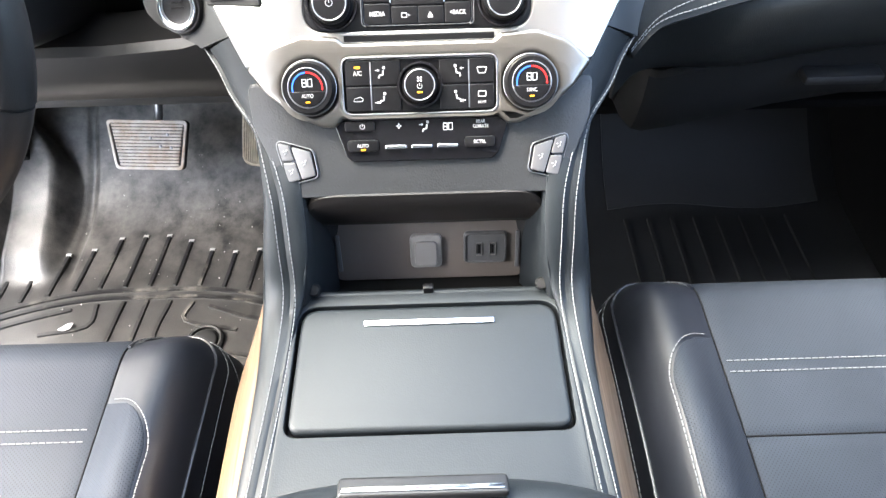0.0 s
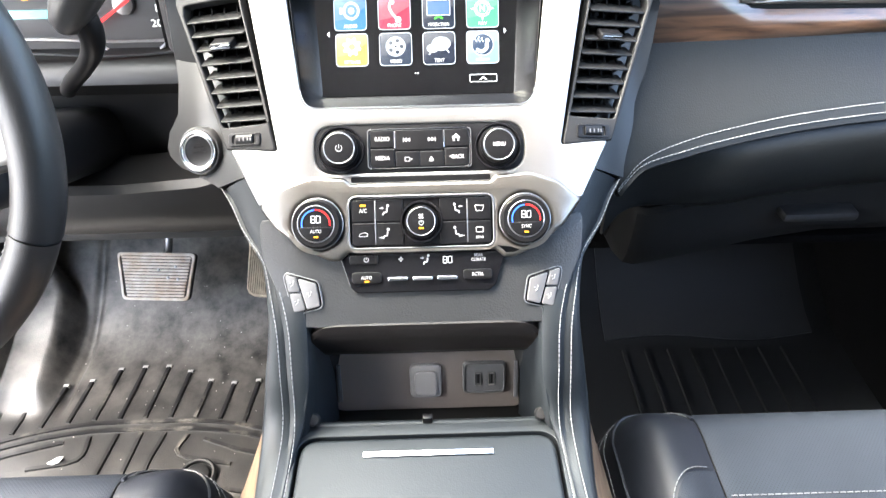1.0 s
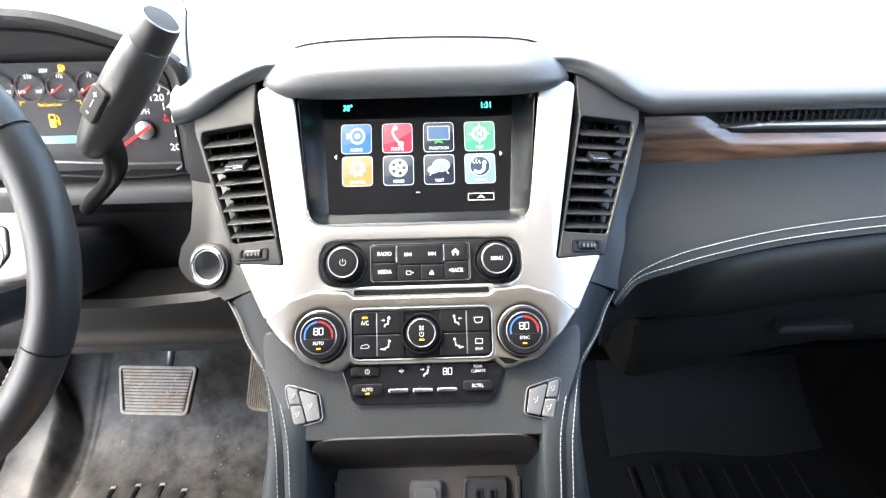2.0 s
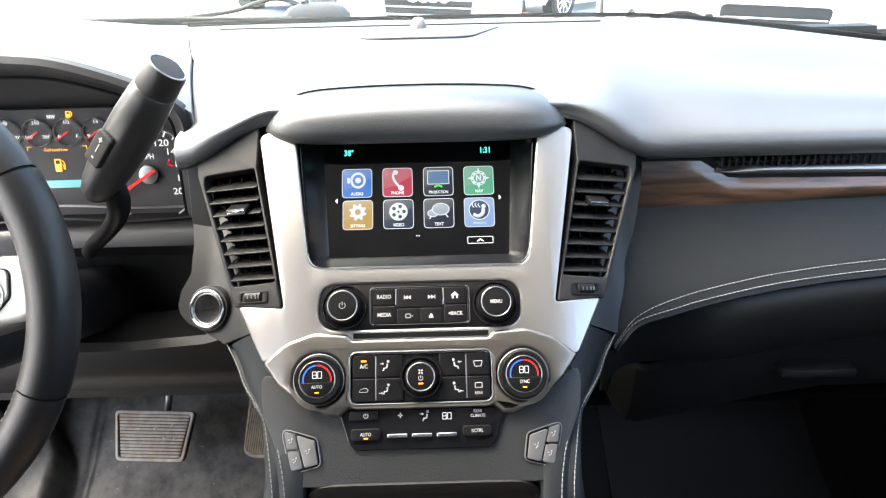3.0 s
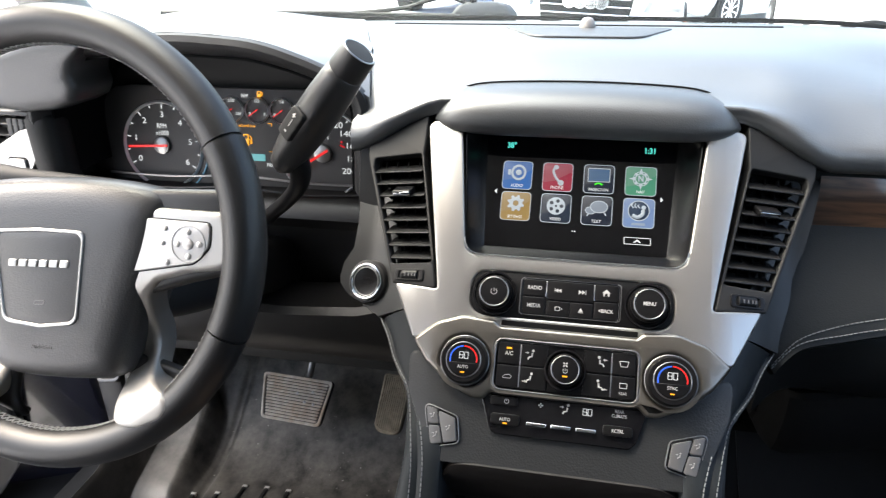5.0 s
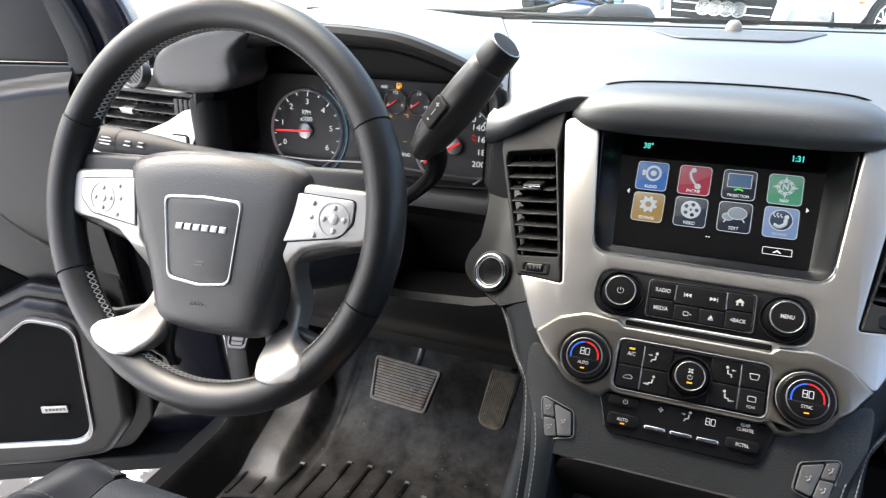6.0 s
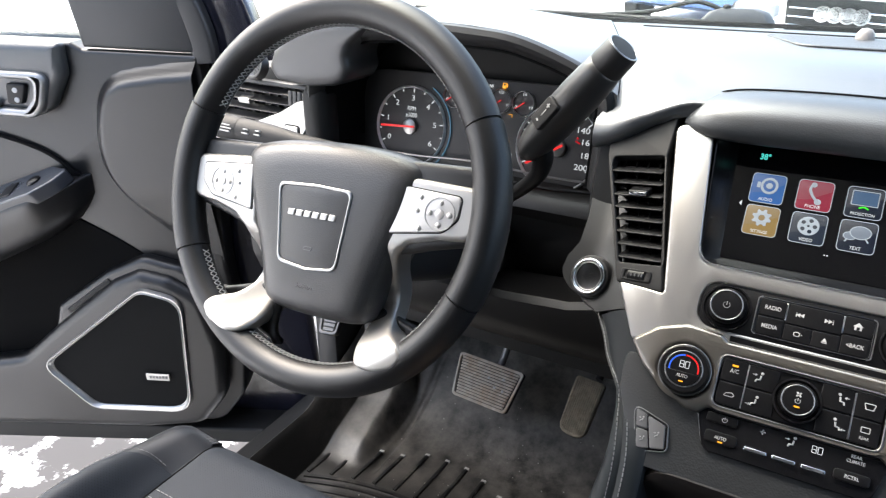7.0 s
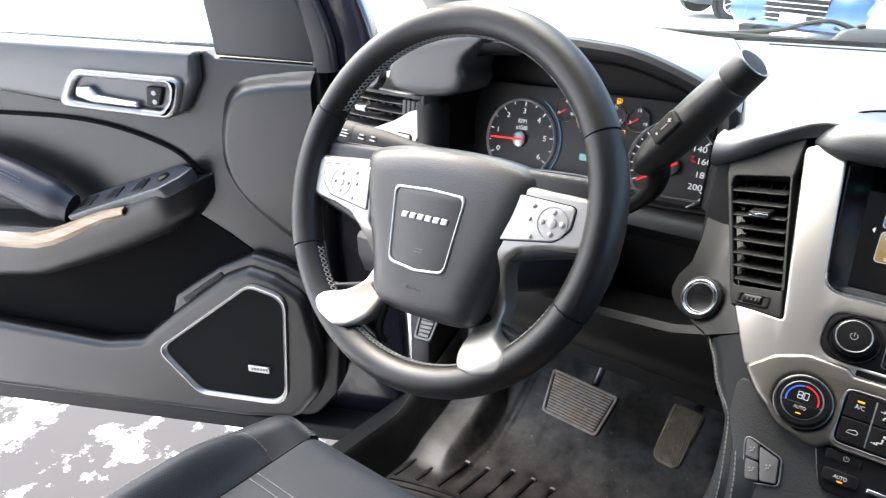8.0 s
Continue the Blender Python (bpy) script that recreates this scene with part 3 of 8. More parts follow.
def wood_rows(x0, x1, top, bottom, out=0.009, n=14):
    rows = []
    for i in range(n + 1):
        x = mix(x0, x1, i / n)
        t, b = top(x), bottom(x)
        rows.append([(x, face_y(x, mix(b, t, k / 6)) - out * math.sin(math.pi * (0.12 + 0.76 * k / 6)) - 0.001, mix(b, t, k / 6)) for k in range(7)])
    return rows


def wood_top(x):
    return 1.449 - 0.020 * step(x, 0.295, 0.335)


def wood_low(x):
    return 1.398 + 0.016 * step(x, 0.23, 0.7)


dash_part("wood_trim", surface(wood_rows(0.236, 0.86, wood_top, wood_low, n=40), thick=0.004), WOOD_DARK, "glossy brown wood trim")
dash_part("chrome_strip", surface(wood_rows(0.316, 0.86, lambda x: mix(1.4385, 1.4435, step(x, 0.316, 0.36)), lambda x: mix(1.4375, 1.4335, step(x, 0.316, 0.335)), 0.0075, n=36), thick=0.003), SILVER, "bright strip along the wood")
dash_part("vent_slot", surface(wood_rows(0.300, 0.86, lambda x: 1.4535, lambda x: mix(1.449, 1.4445, step(x, 0.30, 0.34)), -0.006), thick=0.002), DARK, "dark slot vent")
fins = join(*[box(x - 0.0009, 0.655, 1.4440, x + 0.0009, 0.672, 1.4535) for x in [0.318 + 0.0075 * i for i in range(70)]], box(0.312, 0.657, 1.4483, 0.85, 0.661, 1.4494))
dash_part("fin_row", fins, BEZEL_GREY, kind="stuff")

# glovebox and under-dash
rows = []
for x in (0.2485, 0.2495, 0.252, 0.258, 0.27, 0.30, 0.35, 0.42, 0.50, 0.6, 0.72, 0.8):
    top, bottom = 1.186 + 0.045 * step(x, 0.22, 0.46), 1.085 + 0.055 * step(x, 0.22, 0.52)
    inset = 0.010 * (1 - step(x, 0.252, 0.27)) + 0.055 * (1 - step(x, 0.2485, 0.254))
    rows.append([(x, y + inset, z) for y, z in ((0.700, top - 0.002), (0.662, top), (0.656, top - 0.006), (0.657, mix(top, bottom, 0.4)), (0.664, mix(top, bottom, 0.75)), (0.674, bottom + 0.004), (0.688, bottom - 0.002), (0.76, bottom - 0.004))])
glove = dash_part("glovebox_door", surface(rows, thick=0.008), DARK, "black glovebox door")
handle = part("handle", moved(box(0.425, 0.636, 1.182, 0.515, 0.662, 1.195, 0.005), TO_DASH), SOFT, glove, "black latch handle")
# Near-black underside: the shade below the dash is put into its colour.
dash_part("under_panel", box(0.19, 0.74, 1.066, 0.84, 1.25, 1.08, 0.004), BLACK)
dash_part("dash_core", box(-0.80, 0.80, 1.05, 0.84, 1.20, 1.49, 0.02), DARK)

# ---- silver centre panel ----
def bent(bm):
    """Lets the flat plate fall away towards its sides."""
    for u in (0.105, 0.115, 0.125, 0.135, 0.145, 0.155, 0.165, 0.18, 0.2):
        for s in (-1, 1):
            bmesh.ops.bisect_plane(bm, geom=bm.verts[:] + bm.edges[:] + bm.faces[:], plane_co=(s * u, 0, 0), plane_no=(1, 0, 0))
    for v in bm.verts:
        v.co.z -= 3.0 * max(abs(v.co.x) - 0.105, 0) ** 2
    return bm


def both(half):
    """A whole outline from its right half, given from the top centre down to the bottom centre."""
    return half + mirror(half)


stack = thing("silver_fascia", STACK, "brushed silver centre console panel around the screen and controls", "console panel")
upper = [(0.118, 0.246, 0.003), (0.157, 0.241, 0.008), (0.1275, 0.066, 0.003), (0.174, 0.071, 0.003), (0.147, 0.018, 0.004), (0.09, 0.012, 0.01)]
outline = rounded(upper + mirror(upper) + [(-0.118, 0.228, 0), (-0.1035, 0.103, 0.014), (0.1035, 0.103, 0.014), (0.118, 0.228, 0)], 0.004, 5)
pill = rounded([(0.094, 0.0875, 0.018), (0.094, 0.0445, 0.018), (-0.094, 0.0445, 0.018), (-0.094, 0.0875, 0.018)], 0.018, 7)
part("upper_plate", bent(plate([outline, pill], -0.004, 0.0035, 0.0022, 3)), SILVER, stack, "satin silver plate")
lower = [(0.0, 0.0355, 0), (0.062, 0.0355, 0.003), (0.068, 0.0405, 0.004), (0.098, 0.0425, 0.02), (0.124, 0.034, 0.02), (0.1455, 0.0165, 0.004), (0.130, -0.004, 0.02), (0.107, -0.023, 0.02), (0.083, -0.0335, 0.012), (0.0735, -0.0335, 0.003), (0.066, -0.0265, 0.004), (0, -0.0265, 0)]
hvac_hole = rect(-0.0640, -0.0225, 0.0640, 0.0225, 0.007)
part("lower_plate", bent(plate([rounded(lower + mirror(lower)[1:-1], 0.004, 5), hvac_hole, disc(0.0925, 0.0, 0.0235), disc(-0.0925, 0.0, 0.0235)], -0.004, 0.0075, 0.004, 4)), BRONZE, stack, "warm satin silver plate round the dials")
part("disc_slot", plate([rect(-0.062, 0.0362, 0.063, 0.0412, 0.001)], -0.002, 0.0038, 0.0002), BLACK, stack, "dark disc slot")
part("backing", plate([rounded([(0.165, 0.235), (0.13, 0.06), (0.165, 0.06), (0.14, 0.01), (0.10, -0.03), (-0.10, -0.03), (-0.14, 0.01), (-0.165, 0.06), (-0.13, 0.06), (-0.165, 0.235)], 0.003)], -0.05, -0.030, 0.001), DARK, stack)

# ---- touch screen ----
BEZEL = material("bezel_grey", (0.0042, 0.0043, 0.0048), 0.24, relief=0.0, vary=0.05, spec=0.45)
DISPLAY = material("display_glass", (0.002, 0.002, 0.0025), 0.06, relief=0.0, vary=0.05, spec=0.35)
screen = thing("touch_screen", STACK, "glossy black touch screen showing rows of coloured icons", "screen")


def frame_ring(k, w):
    o = [(0.118 - 0.0220 * k, 0.262, 0), (0.1035 - 0.0150 * k, 0.103 + 0.0150 * k, 0.014 * (1 - k) + 0.003)]
    return [(p[0], p[1], w) for p in rounded(o + [(-x, y, r) for x, y, r in reversed(o)], 0.01, 6)]


part("bezel", surface([frame_ring(0, 0.0022), frame_ring(0.04, 0.002), frame_ring(0.1, -0.003), frame_ring(0.93, -0.021), frame_ring(1, -0.022)], wrap_cols=True), BEZEL, screen, "deep grey-black surround")
part("bright_edge", bent(sweep([Vector(p) for p in frame_ring(-0.012, 0.0042)][1:-1], ring(0.0009, 6), up=(0, 0, 1))), CHROME, screen, "thin chrome edge")
part("glass", plate([rounded([(0.0965, 0.245), (0.0890, 0.1178), (-0.0890, 0.1178), (-0.0965, 0.245)], 0.002)], -0.026, -0.0215, 0.0005), DISPLAY, screen, "black display glass")
GW = -0.0213
ICONS = [("audio", -0.0612, 0.1935, (0.04, 0.14, 0.42)), ("phone", -0.0205, 0.1935, (0.33, 0.03, 0.06)), ("projection", 0.0205, 0.1935, (0.01, 0.015, 0.03)), ("nav", 0.0612, 0.1935, (0.07, 0.28, 0.17)),
         ("settings", -0.0605, 0.1605, (0.32, 0.21, 0.07)), ("video", -0.0200, 0.1605, (0.02, 0.03, 0.05)), ("text", 0.0203, 0.1605, (0.01, 0.015, 0.03)), ("climate", 0.0607, 0.1605, (0.16, 0.25, 0.46))]
for word, u, v, colour in ICONS:
    tile = part("icon", plate([rect(-0.0148, -0.0148, 0.0148, 0.0148, 0.004)], 0, 0.0004, 0.0001), glowing("icon_" + word, colour, 0.115), screen, "lit icon tile", m=pose(u, v, GW))
    shine = [Vector((-0.0138, 0.0138)), Vector((0.0138, 0.0138)), Vector((0.0138, 0.006)), Vector((0.006, 0.0015)), Vector((-0.003, -0.004)), Vector((-0.0138, -0.006))]
    part("icon_shine", plate([shine], 0.0003, 0.00045, 0.00005), glowing("icon_shine_" + word, [c * 0.80 + 0.06 for c in colour], 0.125), tile)
    part("icon_border", plate([rect(-0.0152, -0.0152, 0.0152, 0.0152, 0.0042), rect(-0.0145, -0.0145, 0.0145, 0.0145, 0.0038)], 0.0004, 0.0007, 0.0001), SOFT_LIGHT, tile)
    if word == "climate":
        part("caption_bar", plate([rect(-0.0065, -0.0125, 0.0065, -0.0100, 0.0006)], 0.0004, 0.0006, 0.0001), glowing("icon_grey_blue", (0.30, 0.36, 0.46), 0.11), tile, "short grey caption")
        part("icon_disc", plate([disc(0, 0.0025, 0.0098, 28)], 0.0004, 0.0005, 0.00003), glowing("icon_deep_blue", (0.03, 0.05, 0.09), 0.11), tile)
    else:
        part("icon_caption", moved(words(word.upper(), 0.0046 if len(word) < 8 else 0.004, 0.0001), pose(0, -0.0112, 0.0006)), PALE, tile)
    if word == "audio":
        sym = [plate([disc(0.001, 0.003, 0.0078, 24, 0.0085), disc(0.001, 0.003, 0.0055, 24, 0.006)], 0.0004, 0.0008, 0.0001), plate([disc(0.001, 0.003, 0.003, 16)], 0.0004, 0.0008, 0.0001), plate([rect(-0.010, 0.0, -0.007, 0.006, 0.001)], 0.0004, 0.0008, 0.0001)]
    elif word == "phone":
        sym = [sweep(smooth_line([(-0.003, 0.011, 0.0006), (-0.0045, 0.006, 0.0006), (-0.002, 0.0, 0.0006), (0.003, -0.006, 0.0006)], 4), ring(0.0012, 6)), plate([disc(-0.002, 0.0105, 0.0025, 14)], 0.0004, 0.0008, 0.0001), plate([disc(0.0035, -0.006, 0.003, 14)], 0.0004, 0.0008, 0.0001)]
    elif word == "projection":
        sym = [plate([rect(-0.011, -0.003, 0.011, 0.0115, 0.0008), rect(-0.0103, -0.0023, 0.0103, 0.0108, 0.0005)], 0.0004, 0.0008, 0.0001)]
        part("icon_screen", plate([rect(-0.0100, -0.002, 0.0100, 0.0105, 0.0005)], 0.0004, 0.0006, 0.0001), glowing("icon_pale_blue", (0.05, 0.09, 0.16), 0.2), tile)
        part("icon_wave", sweep(smooth_line([(-0.004, -0.0058, 0.0006), (0, -0.0042, 0.0006), (0.004, -0.0058, 0.0006)], 4), ring(0.0008, 6)), glowing("icon_green", (0.05, 0.6, 0.03), 0.2), tile)
    elif word == "nav":
        spikes = []
        for i in range(16):
            r = (0.0115, 0.0055, 0.0085, 0.0055)[i % 4]
            spikes.append(Vector((r * math.sin(i * math.pi / 8), 0.0025 + r * math.cos(i * math.pi / 8))))
        sym = [plate([disc(0, 0.0025, 0.0078, 28), disc(0, 0.0025, 0.0070, 28)], 0.0004, 0.0007, 0.0001), plate([spikes, disc(0, 0.0025, 0.0048, 20)], 0.0004, 0.0007, 0.0001), moved(words("N", 0.0085, 0.0001, 0.0003), pose(0, 0.0025, 0.0007))]
    elif word == "settings":
        teeth = []
        for i in range(32):
            r = 0.0088 if (i // 2) % 2 else 0.0066
            teeth.append(Vector((r * math.cos(i * math.pi / 16), 0.003 + r * math.sin(i * math.pi / 16))))
        sym = [plate([teeth, disc(0, 0.003, 0.003, 16)], 0.0004, 0.0008, 0.0001)]
    elif word == "video":
        sym = [plate([disc(0, 0.0025, 0.0092, 28), *[disc(0.0055 * math.cos(k * 1.2566), 0.0025 + 0.0055 * math.sin(k * 1.2566), 0.0019, 12) for k in range(5)], disc(0, 0.0025, 0.0012, 10)], 0.0004, 0.0008, 0.0001)]
    elif word == "text":
        sym = [plate([disc(0.002, 0.004, 0.0088, 24, 0.0065), disc(0.002, 0.004, 0.0080, 24, 0.0057)], 0.0007, 0.0010, 0.0001), plate([disc(-0.006, 0.0, 0.0055, 20, 0.004), disc(-0.006, 0.0, 0.0048, 20, 0.0033)], 0.0004, 0.0007, 0.0001), moved(box(-0.0006, -0.002, 0.0004, 0.0006, 0.002, 0.0008), pose(0.008, -0.0028, 0, 0, 0, 35)), moved(box(-0.0006, -0.0018, 0.0004, 0.0006, 0.0018, 0.0008), pose(-0.0085, -0.0045, 0, 0, 0, -30))]
        part("bubble_fill", join(plate([disc(0.002, 0.004, 0.0084, 24, 0.0061)], 0.0005, 0.0008, 0.0001), plate([disc(-0.006, 0.0, 0.0052, 20, 0.0037)], 0.0004, 0.0006, 0.0001)), glowing("icon_slate", (0.24, 0.28, 0.34), 0.11), tile)
    else:
        sym = [plate([disc(0, 0.0025, 0.0105, 28), disc(0, 0.0025, 0.0096, 28)], 0.0004, 0.0007, 0.0001), plate([disc(0.0045, 0.006, 0.0022, 12)], 0.0004, 0.0007, 0.0001),
               sweep(smooth_line([(0.004, 0.0035, 0.0006), (0.0035, -0.001, 0.0006), (-0.001, -0.004, 0.0006), (-0.006, -0.002, 0.0006)], 4), ring(0.0018, 6)),
               *[sweep(smooth_line([(-0.006 + 0.003 * i, 0.0105 - 0.001 * i, 0.0006), (-0.007 + 0.003 * i, 0.0075, 0.0006), (-0.005 + 0.003 * i, 0.005, 0.0006)], 3), ring(0.0006, 5)) for i in range(3)]]
    part("icon_symbol", join(*sym), SOFT_LIGHT, tile)
part("temperature", moved(words("38°", 0.0084, 0.0001, 0.0002), pose(-0.0695, 0.2255, GW + 0.0004)), CYAN, screen, "cyan digits")
part("clock", moved(words("1:31", 0.0084, 0.0001, 0.0002), pose(0.0690, 0.2255, GW + 0.0004)), CYAN, screen, "cyan digits")
part("tab_button", moved(plate([rect(-0.0128, -0.0036, 0.0128, 0.0036, 0.001), rect(-0.0122, -0.003, 0.0122, 0.003, 0.0006)], 0, 0.0004, 0.0001), pose(0.0607, 0.1322, GW)), PALE, screen)
part("tab_arrow", moved(plate([[Vector(p) for p in ((-0.004, -0.0015), (0, 0.0018), (0.004, -0.0015), (0.002, -0.0015), (0, 0.0), (-0.002, -0.0015))]], 0, 0.0004, 0.0001), pose(0.0607, 0.1322, GW)), PALE, screen)
for s in (-1, 1):
    part("page_arrow", moved(plate([[Vector((s * x, y)) for x, y in ((0.0015, 0), (-0.001, 0.0028), (-0.001, -0.0028))]], 0, 0.0004, 0.0001), pose(s * 0.0818, 0.1755, GW)), PALE, screen)
    part("page_dot", moved(plate([disc(0, 0, 0.0007, 10)], 0, 0.0004, 0.0001), pose(s * 0.0012 - 0.001, 0.138, GW)), PALE, screen)


# ---- controls ----
RING = material("satin_chrome_ring", (0.34, 0.34, 0.335), 0.30, metal=0.95, relief=0.0, vary=0.03)


def bright_ring(r, minor, z, n=48):
    """A round-backed ring, so that some of it always catches a window."""
    return lathe([(r + minor * math.cos(a), z + minor * math.sin(a)) for a in [math.pi * k / 8 for k in range(9)]], n, close=False)


def knob(parent, u, v, r, height, face=None, label="black knob with a chrome ring"):
    """A turning knob: skirt, grip, bright ring and cap."""
    k = part("knob", lathe([(r * 1.12, -0.003), (r * 1.12, 0.003), (r * 1.02, 0.005), (r, height * 0.55), (r * 0.97, height * 0.93), (r * 0.92, height)], 48), BUTTON, parent, label, m=pose(u, v, 0))
    part("ring", bright_ring(r * 0.85, r * 0.036, height * 1.0), RING, k, "satin chrome ring")
    part("cap", lathe([(r * 0.78, height * 0.9), (r * 0.77, height * 1.03), (r * 0.5, height * 1.05), (0, height * 1.055)], 40), BUTTON, k)
    ribs = join(*[moved(box(r * 0.985, -0.0004, 0.004, r * 1.012, 0.0004, height * 0.9), pose(0, 0, 0, 0, 0, i * 7.5)) for i in range(48)])
    part("grip_ribs", ribs, BUTTON, k, kind="stuff")
    return k


def key(parent, x0, y0, x1, y1, w0, w1, caption="", size=0.0042, mat=None, r=0.0012, name="button", ink=None):
    b = part(name, plate([rect(x0, y0, x1, y1, r, 3)], w0, w1, 0.0006), mat or BUTTON, parent)
    if caption:
        part("caption", moved(words(caption, size, 0.0001, 0.00008), pose((x0 + x1) / 2, (y0 + y1) / 2, w1 + 0.00015)), ink or WHITE_INK, b)
    return b


def glyph(parent, bm, u, v, w, mat=None):
    return part("symbol", moved(bm, pose(u, v, w)), mat or WHITE_INK, parent)


def power_sign(r=0.0028):
    arc = [Vector((r * math.sin(a), r * math.cos(a), 0)) for a in [radians(35 + 290 * i / 16) for i in range(17)]]
    return join(sweep(arc, ring(0.0003, 5)), box(-0.0003, 0, -0.0002, 0.0003, r * 1.15, 0.0002))


def triangle(w, h, flip=1):
    return plate([[Vector((-w / 2 * flip, -h / 2)), Vector((w / 2 * flip, 0)), Vector((-w / 2 * flip, h / 2))]], -0.0001, 0.0001, 0.00002)


def seat_sign(flip=1, arrow=1):
    """Airflow mark: a small seated shape with a blown arrow."""
    f = flip
    body = sweep([Vector((0.0016 * f, 0.0022, 0)), Vector((0.0012 * f, -0.0014, 0)), Vector((-0.0014 * f, -0.0018, 0)), Vector((-0.0022 * f, -0.0040, 0))], ring(0.00075, 6))
    head = plate([disc(0.0022 * f, 0.0042, 0.0013, 12)], -0.0002, 0.0002, 0.00005)
    y = 0.0022 if arrow > 0 else -0.0030
    x = -0.0052 if arrow > 0 else -0.0062
    blow = join(sweep([Vector((x * f, y, 0)), Vector(((x + 0.0026) * f, y, 0))], ring(0.0004, 5)), moved(triangle(0.0018, 0.0026, f), pose((x + 0.003) * f, y, 0)))
    return join(body, head, blow)


radio = thing("radio_control_panel", STACK, "black radio control strip with two round knobs and buttons", "control panel")
part("body", plate([pill], -0.006, 0.0018, 0.001), BUTTON, radio)
for u, cap in ((-0.0705, ""), (0.0705, "MENU")):
    part("knob_well", lathe([(0.0215, 0.001), (0.021, 0.0035), (0.0195, 0.0035), (0.0185, 0.0015)], 48, close=False), GLOSS, radio, m=pose(u, 0.066, 0))
    k = knob(radio, u, 0.066, 0.0158, 0.015)
    if cap:
        part("caption", moved(words(cap, 0.0048, 0.0001, 0.0001), pose(0, 0, 0.0161)), WHITE_INK, k)
    else:
        part("symbol", moved(power_sign(), pose(0, 0, 0.0161)), WHITE_INK, k)
part("button_frame", plate([rect(-0.0455, 0.0478, 0.0455, 0.0838, 0.006), rect(-0.0445, 0.0488, 0.0445, 0.0828, 0.005)], 0.001, 0.003, 0.0005), GLOSS, radio)
key(radio, -0.0440, 0.0665, -0.0225, 0.0823, 0.0012, 0.003, "RADIO", 0.0052)
key(radio, -0.0440, 0.0492, -0.0225, 0.0657, 0.0012, 0.003, "MEDIA", 0.0052)
b = key(radio, -0.0215, 0.0640, 0.0215, 0.0823, 0.0012, 0.003)
for u, f in ((-0.011, -1), (0.011, 1)):
    glyph(b, join(moved(triangle(0.003, 0.004, f), pose(-0.0017, 0, 0)), moved(triangle(0.003, 0.004, f), pose(0.0013, 0, 0)), box(f * 0.0033 - 0.0003, -0.002, -0.0001, f * 0.0033 + 0.0003, 0.002, 0.0001)), u, 0.0735, 0.0032)
b = key(radio, -0.0215, 0.0492, 0.0, 0.0632, 0.0012, 0.003)
glyph(b, join(plate([rect(-0.003, -0.002, 0.002, 0.002, 0.0012), rect(-0.0024, -0.0014, 0.0014, 0.0014, 0.0008)], -0.0001, 0.0001, 0.00002), moved(triangle(0.0015, 0.0015), pose(0.0036, 0, 0))), -0.0105, 0.0562, 0.0032)
b = key(radio, 0.0005, 0.0492, 0.0215, 0.0632, 0.0012, 0.003)
glyph(b, join(moved(triangle(0.0036, 0.0045), pose(0, 0.0006, 0, 0, 0, 90)), box(-0.0022, -0.0022, -0.0001, 0.0022, -0.0016, 0.0001)), 0.0105, 0.0562, 0.0032)
b = key(radio, 0.0225, 0.0665, 0.0440, 0.0823, 0.0012, 0.003)
glyph(b, plate([[Vector(p) for p in ((-0.004, 0.0), (0, 0.0035), (0.004, 0.0), (0.0028, 0.0), (0.0028, -0.003), (-0.0028, -0.003), (-0.0028, 0.0))], rect(-0.0012, -0.003, 0.0012, -0.0002, 0)], -0.0001, 0.0001, 0.00002), 0.033, 0.0745, 0.0032)
key(radio, 0.0225, 0.0492, 0.0440, 0.0657, 0.0012, 0.003, "<BACK", 0.005)
for u in (-0.0220, 0.0220):
    part("bright_divider", box(u - 0.0006, 0.066, 0.0015, u + 0.0006, 0.0815, 0.0034, 0.0003), CHROME, radio)
    side = 1 if u > 0 else -1
    bracket = smooth_line([(side * 0.0430, 0.0835, 0.0030), (side * 0.0458, 0.0818, 0.0032), (side * 0.0463, 0.0770, 0.0032), (side * 0.0463, 0.0545, 0.0032), (side * 0.0458, 0.0498, 0.0032), (side * 0.0430, 0.0482, 0.0030)], 4)
    part("bright_bracket", sweep(bracket, ring(0.0005, 6)), RING, radio, "thin bright bracket beside the buttons")

climate = thing("climate_control_panel", STACK, "black climate panel with fan knob, buttons and two temperature dials", "control panel")
part("body", plate([rect(-0.0632, -0.0215, 0.0632, 0.0215, 0.006)], -0.004, 0.0045, 0.001), BUTTON, climate)
part("thin_chrome_edge", plate([rect(-0.0655, -0.024, 0.0655, 0.024, 0.008), rect(-0.0640, -0.0225, 0.0640, 0.0225, 0.007)], 0.003, 0.0082, 0.0005), SATIN, climate)
b = key(climate, -0.0622, 0.0005, -0.0415, 0.0205, 0.004, 0.0068, "A/C", 0.0052)
part("lamp", box(-0.0545, 0.0145, 0.0066, -0.0495, 0.0162, 0.0072), AMBER, b)
b = key(climate, -0.0622, -0.0205, -0.0415, -0.0005, 0.004, 0.0068)
glyph(b, join(plate([rounded([(-0.005, -0.002), (0.003, -0.002), (0.0045, 0.0), (0.002, 0.0022), (-0.003, 0.001)], 0.001), rounded([(-0.0042, -0.0014), (0.0026, -0.0014), (0.0037, 0.0), (0.0017, 0.0015), (-0.0028, 0.0005)], 0.0007)], -0.0001, 0.0001, 0.00002)), -0.052, -0.0105, 0.007)
b = key(climate, 0.0415, 0.0005, 0.0622, 0.0205, 0.004, 0.0068)
